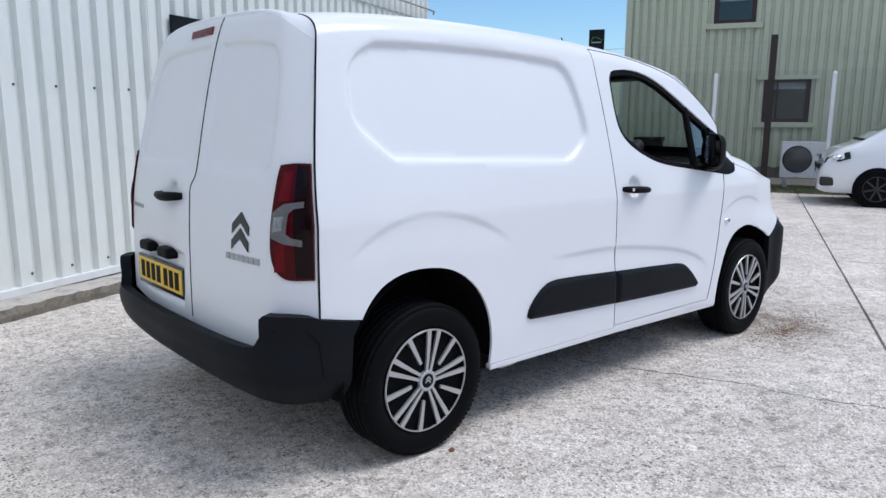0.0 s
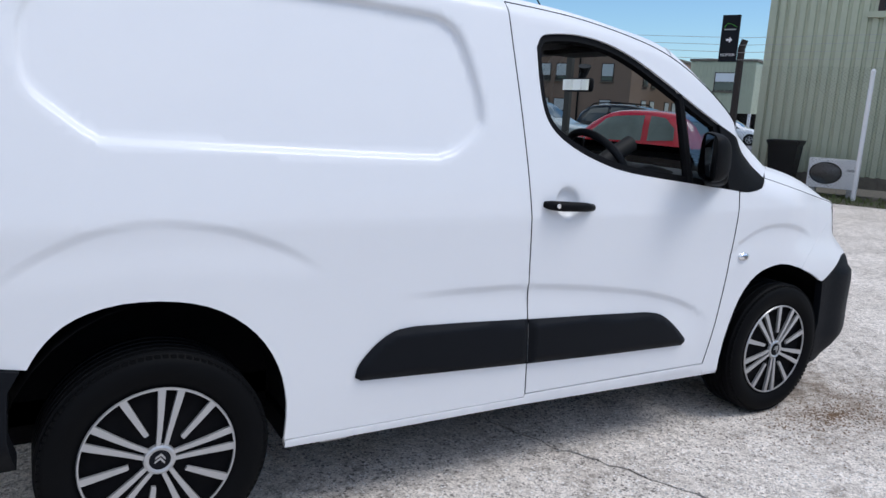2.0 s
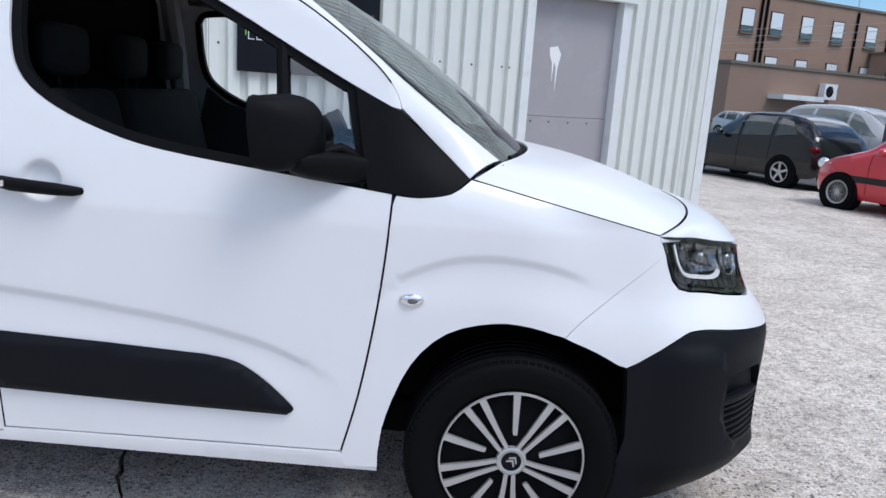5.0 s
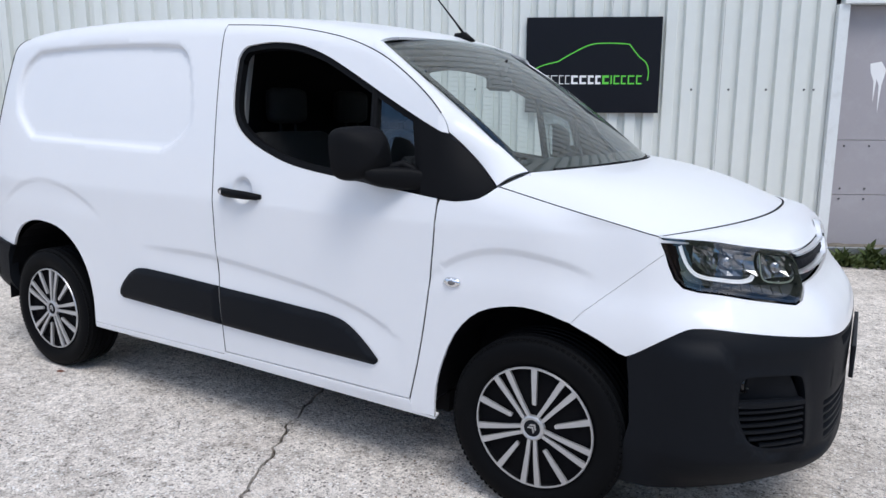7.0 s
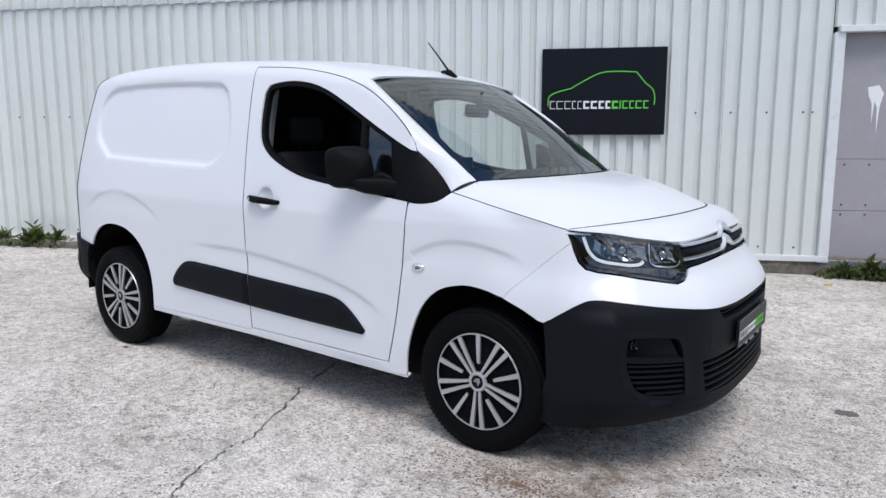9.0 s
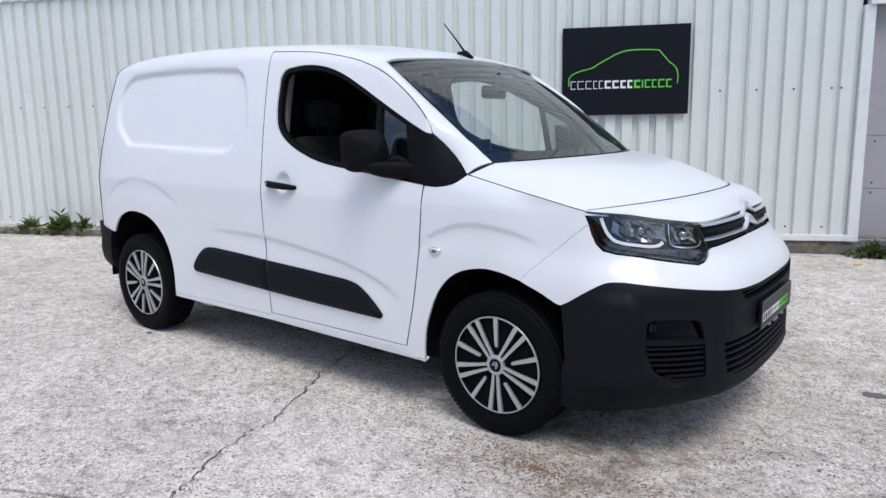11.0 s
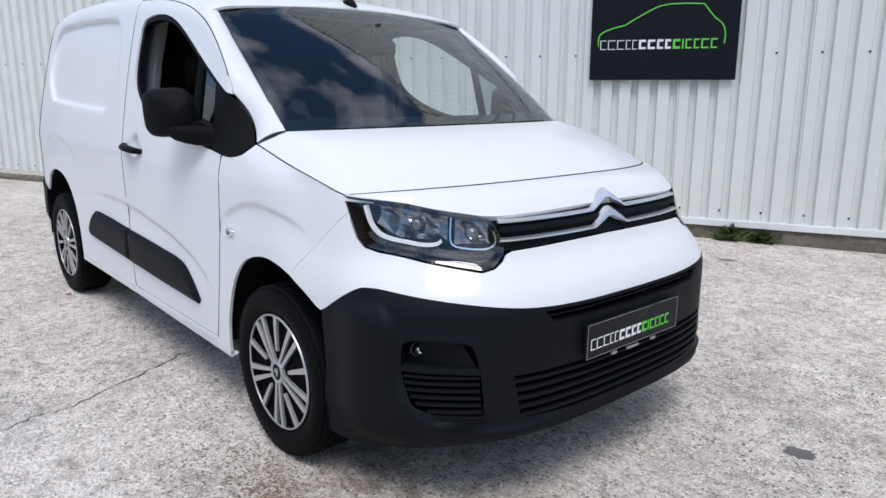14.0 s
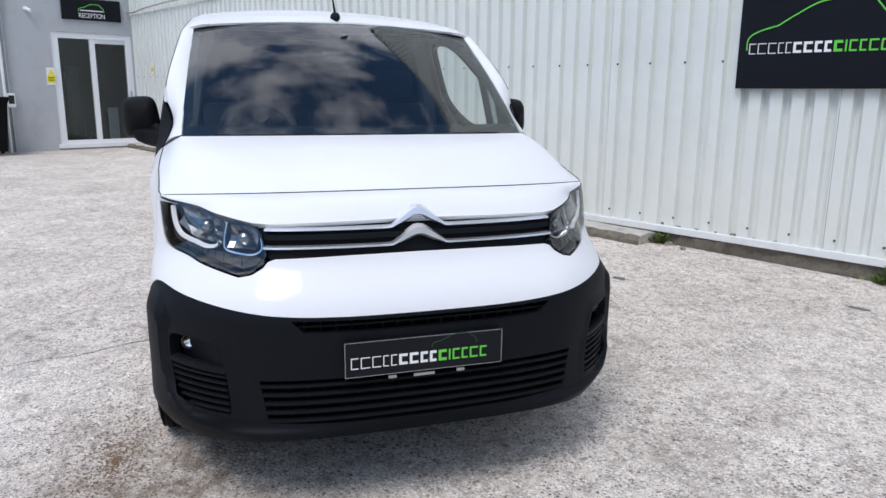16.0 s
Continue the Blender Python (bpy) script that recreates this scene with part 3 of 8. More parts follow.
def rough_strip(name, s0, s1, q0, q1, z0, z1, seed, label, category):
    r = random.Random(seed)
    bm = bmesh.new()
    n = int((s1 - s0) / 0.055)
    rings = []
    for i in range(n + 1):
        s = s0 + (s1 - s0) * i / n
        w = YARD @ Vector((s, q0, 0))
        g = ground_z(w.x)
        j = [r.uniform(-0.014, 0.014) for _ in range(6)]
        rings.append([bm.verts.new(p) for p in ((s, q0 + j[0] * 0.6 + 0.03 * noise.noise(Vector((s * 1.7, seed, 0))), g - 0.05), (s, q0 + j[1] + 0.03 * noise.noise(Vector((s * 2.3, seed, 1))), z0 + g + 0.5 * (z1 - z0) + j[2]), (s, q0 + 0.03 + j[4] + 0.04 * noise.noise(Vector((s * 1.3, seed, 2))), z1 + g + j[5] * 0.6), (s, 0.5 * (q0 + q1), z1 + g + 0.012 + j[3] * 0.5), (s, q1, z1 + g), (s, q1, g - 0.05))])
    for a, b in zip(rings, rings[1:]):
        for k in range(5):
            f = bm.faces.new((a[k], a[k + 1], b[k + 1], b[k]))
            # pale top, dark front: the riser's shade is put into its material
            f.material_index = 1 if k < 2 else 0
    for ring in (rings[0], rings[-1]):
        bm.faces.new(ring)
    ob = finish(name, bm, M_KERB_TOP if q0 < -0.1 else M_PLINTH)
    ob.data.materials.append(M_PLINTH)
    ob.matrix_world = YARD
    return tagged(ob, label, category, kind="structure")


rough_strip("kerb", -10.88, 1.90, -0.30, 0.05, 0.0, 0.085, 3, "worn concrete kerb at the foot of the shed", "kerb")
rough_strip("plinth", 1.92, 8.05, 0.0, 0.2, 0.0, 0.17, 5, "crumbling dark concrete plinth under the cladding", "plinth")
# the grey door
door = finish("door_1", box(5.50, 0.10, 0.12, 6.60, 0.14, 0.62), M_GREY_DOOR)
door.matrix_world = YARD
tagged(door, "tall grey painted steel door in panels, scuffed", "door", kind="structure")
part("door_panel", box(5.50, 0.098, 0.625, 6.60, 0.14, 1.145), M_GREY_DOOR, door)
part("door_panel", box(5.50, 0.10, 1.15, 6.60, 0.14, 2.385), M_GREY_DOOR, door)
part("threshold", box(5.45, 0.0, 0.05, 6.66, 0.14, 0.115, bevel=0.004), M_STEEL, door)
for z in (0.68, 1.09, 0.58):
    for s in (5.62, 5.85, 6.1, 6.35):
        o = new("bolt", bolt_data.data)
        o.parent = door
        o.matrix_local = Matrix.Translation((s, 0.099, z))
smear = part("paint_smear", prism([(5.78, 1.86), (5.88, 1.88), (5.93, 1.80), (5.90, 1.66), (5.885, 1.40), (5.875, 1.66), (5.85, 1.72), (5.835, 1.50), (5.825, 1.70), (5.79, 1.78)], 0.0985, 0.0995), M_WHITE_INK, door, "splash of white paint")
# ---- company sign ----
sign = empty("wall_sign", YARD @ Matrix.Translation((3.184, -0.035, 1.838)), "black square sign board with a green car outline and white marks", "sign")
part("board", box(-0.635, -0.012, -0.445, 0.635, 0.012, 0.445, bevel=0.003), M_SIGN, sign)


def ribbon(pts, width, y, thick=0.002, plane_m=None):
    """A flat band along a line in the x-z plane."""
    bm = bmesh.new()
    prev = None
    for i, (x, z) in enumerate(pts):
        x0, z0 = pts[max(i - 1, 0)]
        x1, z1 = pts[min(i + 1, len(pts) - 1)]
        d = Vector((x1 - x0, z1 - z0)).normalized()
        o = Vector((-d.y, d.x)) * width / 2
        ring = [bm.verts.new(p) for p in ((x + o.x, y, z + o.y), (x - o.x, y, z - o.y), (x - o.x, y + thick, z - o.y), (x + o.x, y + thick, z + o.y))]
        if prev:
            for k in range(4):
                bm.faces.new((prev[k], prev[(k + 1) % 4], ring[(k + 1) % 4], ring[k]))
        prev = ring
    if plane_m is not None:
        bmesh.ops.transform(bm, matrix=plane_m, verts=bm.verts)
    return bm


CAR_LINE = smooth_line([(-0.565, -0.145), (-0.555, -0.05), (-0.47, 0.0), (-0.33, 0.035)], 5)[:-1] + smooth_line([(-0.33, 0.035), (-0.2, 0.11), (-0.03, 0.19), (0.15, 0.205), (0.335, 0.195)], 5)[:-1] + [(0.335, 0.195), (0.43, 0.08)] + smooth_line([(0.43, 0.08), (0.50, 0.02), (0.525, -0.06), (0.52, -0.14)], 5)


def brand_marks(parent, width, y, m=None):
    """The firm's mark as plain shapes: a row of white bars, bolder white bars, then green ones."""
    k = width / 1.06
    x = -0.53 * k
    widths = [(0.062, 0.0065, 0), (0.075, 0.0065, 0), (0.07, 0.0065, 0), (0.05, 0.0065, 0), (0.05, 0.0065, 0), (0.07, 0.019, 1), (0.072, 0.019, 1), (0.062, 0.019, 1), (0.058, 0.019, 1), (0.07, 0.02, 2), (0.022, 0.012, 2), (0.062, 0.012, 2), (0.055, 0.012, 2), (0.07, 0.012, 2), (0.06, 0.012, 2)]
    for w, t, kind in widths:
        bm = bmesh.new()
        h = 0.080 * k
        w, t = w * k, t * k
        add_box(bm, x, y, -h / 2, x + t, y + 0.002, h / 2)
        if w > 0.03 * k:
            add_box(bm, x + t, y, h / 2 - t, x + w - 0.01 * k, y + 0.002, h / 2)
            add_box(bm, x + t, y, -h / 2, x + w - 0.01 * k, y + 0.002, -h / 2 + t)
        if m is not None:
            bmesh.ops.transform(bm, matrix=m, verts=bm.verts)
        part("mark", bm, M_GREEN_INK if kind == 2 else M_WHITE_INK, parent)
        x += w + 0.006 * k


brand_marks(sign, 1.09, -0.0145, Matrix.Translation((0.0, 0, -0.135)))
part("car_outline", ribbon(CAR_LINE, 0.010, -0.0145), M_GREEN_INK, sign, "green line drawing of a car roof")

# ---- the white van ----
M_PAINT = mat("white_car_paint", (0.765, 0.775, 0.795), 0.35, var=0.012, scale=1.5, fine=9, coat=0.32, spec=0.12)
M_TRIM = mat("charcoal_bumper_plastic", (0.0064, 0.0077, 0.0104), 0.55, var=0.12, spec=0.11, scale=3, fine=90, bump=0.10, bump_scale=420)
M_GLOSS_BLACK = mat("gloss_black", (0.008, 0.008, 0.009), 0.12, var=0.1)
M_CHROME = mat("chrome", (0.82, 0.83, 0.85), 0.12, 1.0, var=0.03)
M_REFLECTOR = mat("lamp_reflector", (0.30, 0.31, 0.33), 0.2, 1.0, var=0.3, scale=25, fine=90, bump=0.5, bump_scale=60)
M_LAMP_CHROME = mat("lamp_chrome", (0.23, 0.235, 0.245), 0.13, 1.0, var=0.5, scale=22, fine=60)
M_BAR = mat("satin_chrome", (0.90, 0.90, 0.91), 0.30, 0.85, var=0.02)
M_SILVER = mat("silver_paint", (0.50, 0.505, 0.515), 0.36, 0.65, var=0.04)
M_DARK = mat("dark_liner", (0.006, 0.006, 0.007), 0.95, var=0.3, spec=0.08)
M_CABIN = mat("cabin_plastic", (0.024, 0.025, 0.028), 0.65, spec=0.25, var=0.15, bump=0.1, bump_scale=200)
M_CABIN_GREY = mat("cabin_headlining", (0.30, 0.30, 0.31), 0.9, var=0.08)
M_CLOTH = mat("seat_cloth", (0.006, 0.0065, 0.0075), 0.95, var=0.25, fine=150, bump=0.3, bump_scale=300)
M_SCREEN = glass("windscreen_glass", (0.66, 0.73, 0.71), 0.24)
M_CLEAR = glass("lamp_glass", (0.95, 0.95, 0.95), 0.12)
M_TINT = glass("side_glass", (0.55, 0.6, 0.62), 0.25)
M_RED = mat("red_lens", (0.060, 0.001, 0.004), 0.12, var=0.15, coat=0.06, spec=0.14)
M_RED_BRIGHT = mat("bright_red_lens", (0.115, 0.002, 0.005), 0.12, var=0.2, scale=30, coat=0.06, spec=0.14)
M_DARK_RED = mat("smoked_lens", (0.007, 0.001, 0.002), 0.12, var=0.2, coat=0.06, spec=0.14)
M_GREY_LENS = mat("grey_lens", (0.13, 0.125, 0.125), 0.18, var=0.25, scale=40, coat=0.3, spec=0.3)
M_AMBER = mat("amber_lens", (0.55, 0.20, 0.02), 0.15, var=0.1, coat=1.0)
M_PLATE_Y = mat("yellow_plate", (0.80, 0.52, 0.02), 0.35, var=0.05)
M_PLATE_INK = mat("plate_ink", (0.008, 0.008, 0.008), 0.6, var=0.05, spec=0.1)
M_MIRROR = mat("mirror_glass", (0.85, 0.87, 0.88), 0.02, 1.0, var=0.0)

van = empty("van", pose(0, 0, 0, 0, math.degrees(math.atan(FALL)), 0), "white panel van with charcoal bumpers and lowered driver's window", "van")

WIDTH = [(-0.50, 0.861), (-0.40, 0.873), (-0.2, 0.884), (0.4, 0.889), (1.6, 0.890), (2.3, 0.889), (2.6, 0.884), (2.8, 0.882), (2.95, 0.878), (3.08, 0.868), (3.18, 0.845), (3.3, 0.80)]
ROOF = [(-0.60, 1.70), (-0.46, 1.775), (-0.38, 1.80), (-0.2, 1.826), (0.1, 1.842), (0.5, 1.848), (1.0, 1.836), (1.5, 1.806), (1.8, 1.766), (2.0, 1.726), (2.2, 1.628), (2.4, 1.505), (2.6, 1.36), (2.9, 1.14)]


def table_smooth(x, table):
    """Cubic (Catmull-Rom) reading of a table."""
    n = len(table)
    if x <= table[0][0]:
        return table[0][1]
    if x >= table[-1][0]:
        return table[-1][1]
    for i in range(n - 1):
        if x <= table[i + 1][0]:
            break
    x0, y0 = table[i]
    x1, y1 = table[i + 1]
    ma = (y1 - table[max(i - 1, 0)][1]) / (x1 - table[max(i - 1, 0)][0])
    mb = (table[min(i + 2, n - 1)][1] - y0) / (table[min(i + 2, n - 1)][0] - x0)
    h = x1 - x0
    t = (x - x0) / h
    return (2 * t ** 3 - 3 * t * t + 1) * y0 + (t ** 3 - 2 * t * t + t) * h * ma + (-2 * t ** 3 + 3 * t * t) * y1 + (t ** 3 - t * t) * h * mb


NOSE = smooth_line([(3.70, 0.0), (3.694, 0.25), (3.672, 0.44), (3.635, 0.56), (3.555, 0.68), (3.43, 0.795), (3.278, 0.860), (3.08, 0.879), (2.90, 0.886)], 8)
NOSE_A = [0.0]
for p, q in zip(NOSE, NOSE[1:]):
    NOSE_A.append(NOSE_A[-1] + math.hypot(q[0] - p[0], q[1] - p[1]))
INSET = [(0.18, 0.085), (0.24, 0.05), (0.30, 0.018), (0.34, 0.0), (0.45, 0.0), (0.68, 0.0), (0.72, 0.012), (0.76, 0.036), (0.80, 0.070), (0.836, 0.098), (0.876, 0.116), (0.95, 0.138), (1.0, 0.158), (1.04, 0.18)]


def plan(line, lengths, a):
    """Point and outward direction at the distance a along a half outline seen from above; a below 0 is the driver's side."""
    sg = 1 if a >= 0 else -1
    b = min(abs(a), lengths[-1] - 1e-4)
    for i in range(len(lengths) - 1):
        if b <= lengths[i + 1]:
            break
    def direction(k):
        p, q = line[max(k - 1, 0)], line[min(k + 1, len(line) - 1)]
        if k == 0:
            return Vector((0, 1))
        return Vector((q[0] - p[0], q[1] - p[1])).normalized()
    t = (b - lengths[i]) / (lengths[i + 1] - lengths[i])
    x = line[i][0] + t * (line[i + 1][0] - line[i][0])
    y = line[i][1] + t * (line[i + 1][1] - line[i][1])
    d = direction(i).lerp(direction(i + 1), t).normalized()
    return x, sg * y, d.y, -sg * d.x


def nose(a, z, out=0.0):
    x, y, nx, ny = plan(NOSE, NOSE_A, a)
    k = 1.0 - 0.72 * smoothstep(0.92, 1.22, abs(a))
    i = table_smooth(z, INSET) * k - out
    return (x - nx * i, y - ny * i, z)


def nose_y(x, z):
    """Half width of the front end at x, where it meets the wings."""
    lo, hi = 0.6, NOSE_A[-1] - 1e-3
    for _ in range(22):
        a = (lo + hi) / 2
        if nose(a, z)[0] > x:
            lo = a
        else:
            hi = a
    return nose(lo, z)[1]


def nose_a(x, z):
    """Distance along the nose at which it lies at x."""
    lo, hi = 0.6, NOSE_A[-1] - 1e-3
    for _ in range(24):
        a = (lo + hi) / 2
        if nose(a, z)[0] > x:
            lo = a
        else:
            hi = a
    return lo


SWAGE = [(0.35, 0.775), (0.75, 0.757), (1.27, 0.753), (1.7, 0.708), (1.9, 0.675), (2.1, 0.62), (2.3, 0.52)]
BROWS = ((0.0, 0.60, 0.74, 0.67, 0.0075, 0.885), (2.68, 0.53, 0.66, 0.585, 0.009, 0.80))          # middle, reach back, reach forward, height, depth, foot
WING_END = nose(1.174, 1.018)[0]


def wing_z(x):
    return 1.138 - 0.120 * (x - 2.604) / (WING_END - 2.604)


SHUT_TOP = nose(1.1505, 0.968)[0]
SHUT = [(nose_a(SHUT_TOP + (2.890 - SHUT_TOP) * k / 6, 0.968 - 0.253 * k / 6), 0.968 - 0.253 * k / 6) for k in range(7)]          # wing meets front panel
REAR_ARCH = [(-0.335, 0.30), (-0.345, 0.45), (-0.338, 0.58), (-0.32, 0.635), (-0.275, 0.705), (-0.205, 0.762), (-0.09, 0.795), (0.055, 0.790), (0.175, 0.752), (0.278, 0.672), (0.346, 0.562), (0.374, 0.434), (0.368, 0.30)]
REAR_ARCH = smooth_line(REAR_ARCH, 3)
FRONT_ARCH = [(2.388, 0.25), (2.388, 0.32), (2.405, 0.44), (2.467, 0.602), (2.563, 0.702), (2.695, 0.742), (2.80, 0.738), (2.90, 0.712), (2.995, 0.678), (3.09, 0.630)]
FRONT_ARCH = smooth_line(FRONT_ARCH, 3)
PANEL = [(-0.315, 1.43), (-0.31, 1.53), (-0.27, 1.61), (-0.19, 1.665), (-0.08, 1.685), (0.4, 1.695), (0.86, 1.682), (0.96, 1.66), (1.02, 1.60), (1.07, 1.45), (1.085, 1.345), (1.06, 1.29), (0.98, 1.225), (0.91, 1.197), (0.80, 1.192), (-0.06, 1.215), (-0.14, 1.225), (-0.21, 1.275), (-0.29, 1.345)]
PANEL = smooth_line(PANEL, 3, True)


def signed(p, poly):
    d = edge_distance(p, poly)
    return d if inside(p, poly) else -d


CUP = [(1.432 + 0.062 * math.cos(2 * math.pi * k / 20), 1.050 + 0.064 * math.sin(2 * math.pi * k / 20)) for k in range(20)]


def side_y(x, z):
    """Half width of the body at x and height z, with its swages."""
    y = table_smooth(x, WIDTH)
    d = z - 1.0
    if d > 0:
        y -= 0.16 * d + 0.089 * d * d
    if z < 0.55:
        y -= 0.10 * (0.55 - z) ** 2
    if x > 2.35:
        line = 1.135 - (x - 2.6) * 0.205
        e = z - (line - 0.085)
        if e > 0:
            y -= 3.6 * e * e * smoothstep(2.35, 2.6, x)
    if x > 2.75:
        y += (nose_y(x, z) - y) * smoothstep(2.75, 3.0, x) if z > 0.6 else 0.0
    # scooped brows over the wheels
    for cx, rb, rf, rz, deep, foot in BROWS:
        r = math.hypot((x - cx) / (rf if x > cx else rb), (z - 0.35) / rz)
        if z > 0.35 and r < 1.15:
            y -= deep * (1 - smoothstep(0.96, 1.015, r)) * smoothstep(0.66, 0.97, r) * smoothstep(foot - 0.06, foot + 0.06, z) * (1 - smoothstep(2.80, 2.95, x - 0.4 * (z - 0.72)))
    # the hollow above the side moulding
    if 0.35 < x < 2.4 and 0.3 < z < 1.0:
        line = table_smooth(x, SWAGE)
        y -= 0.0085 * (1 - smoothstep(line - 0.026, line + 0.008, z)) * smoothstep(0.56, 0.72, z - line + 0.753) * smoothstep(0.70, 1.05, x) * (1 - smoothstep(2.1, 2.3, x))
    # cup behind the door handle
    if 1.33 < x < 1.54 and 0.96 < z < 1.13:
        y -= 0.026 * smoothstep(0.0, 0.030, signed((x, z), CUP))
    # pressed panel of the load space
    if x < 1.15 and z > 1.1:
        y -= 0.024 * smoothstep(0.0, 0.026, signed((x, z), PANEL))
    return y


def section(x, s):
    """Point of the skin at x and girth s: s is the height up the side, then runs on over the roof's edge."""
    h = table_smooth(x, ROOF)
    z1 = h - 0.13
    if s <= z1:
        return (x, side_y(x, s), s)
    y1 = side_y(x, z1)
    d = max(0.0, z1 - 1.0)
    lean = 0.16 + 0.178 * d
    y2 = y1 - 0.150
    z2 = h - 0.035
    zc = (z2 - 0.12 * (y1 + lean * z1 - y2)) / (1 - 0.12 * lean)
    yc = y1 - lean * (zc - z1)
    t = min(1.0, (s - z1) / 0.2)
    y = (1 - t) ** 2 * y1 + 2 * t * (1 - t) * yc + t * t * y2
    z = (1 - t) ** 2 * z1 + 2 * t * (1 - t) * zc + t * t * z2
    return (x, y, z)


def roof_point(x, y):
    h = table_smooth(x, ROOF)
    y2 = side_y(x, h - 0.13) - 0.150
    return (x, y, h - 0.035 * (y / y2) ** 2)


DOOR_TOP = [(1.205, 1.775), (1.45, 1.765), (1.64, 1.742), (1.85, 1.695), (2.06, 1.612), (2.20, 1.525), (2.31, 1.435), (2.37, 1.37), (2.392, 1.318)]
DOOR_TOP = smooth_line(DOOR_TOP, 4)
DOOR_REAR = [(1.302, 0.325), (1.285, 0.60), (1.272, 0.80), (1.266, 0.95), (1.256, 1.12), (1.236, 1.35), (1.214, 1.60), (1.205, 1.775)]
DOOR_REAR = smooth_line(DOOR_REAR, 3)
DOOR_FRONT = smooth_line([(2.385, 1.087), (2.376, 0.92), (2.356, 0.72), (2.322, 0.50), (2.28, 0.318)], 4)
WIN_UP = smooth_line([(1.318, 1.60), (1.345, 1.642), (1.40, 1.657), (1.52, 1.664), (1.66, 1.647), (1.80, 1.602), (1.954, 1.528), (2.0, 1.504), (2.14, 1.431), (2.278, 1.362), (2.386, 1.312)], 4)
WIN_LOW = smooth_line([(1.318, 1.60), (1.322, 1.45), (1.350, 1.342), (1.43, 1.268), (1.571, 1.205), (1.747, 1.160), (2.10, 1.118), (2.30, 1.096), (2.385, 1.087)], 4)
REAR_EDGE = smooth_line([(-0.49, 0.665), (-0.492, 1.0), (-0.478, 1.22), (-0.435, 1.50), (-0.398, 1.70), (-0.388, 1.80), (-0.385, 1.868)], 3)
GAP = 0.0025



def brow_loop(brow, a0, a1):
    """The band in which a brow over a wheel turns, as closed lines."""
    cx, rb, rf, rz = brow[:4]
    arc = lambda r, a: (cx + (rf if a < 90 else rb) * r * math.cos(radians(a)), 0.35 + rz * r * math.sin(radians(a)))
    n = 40
    return [[arc(0.9875 - d, a0 + (a1 - a0) * k / n) for k in range(n + 1)] + [arc(0.9875 + d, a1 - (a1 - a0) * k / n) for k in range(n + 1)] for d in (0.0275, 0.014, 0.004)]


def swage_loop(x0, x1):
    """The band in which the hollow above the moulding turns, as a closed line."""
    xs = [x0 + (x1 - x0) * k / 30 for k in range(31)]
    return [[(x, table_smooth(x, SWAGE) - 0.009 - d) for x in xs] + [(x, table_smooth(x, SWAGE) - 0.009 + d) for x in xs[::-1]] for d in (0.017, 0.009, 0.003)]


def mirrored(fn, sg):
    return lambda u, v: (lambda p: (p[0], sg * p[1], p[2]))(fn(u, v))


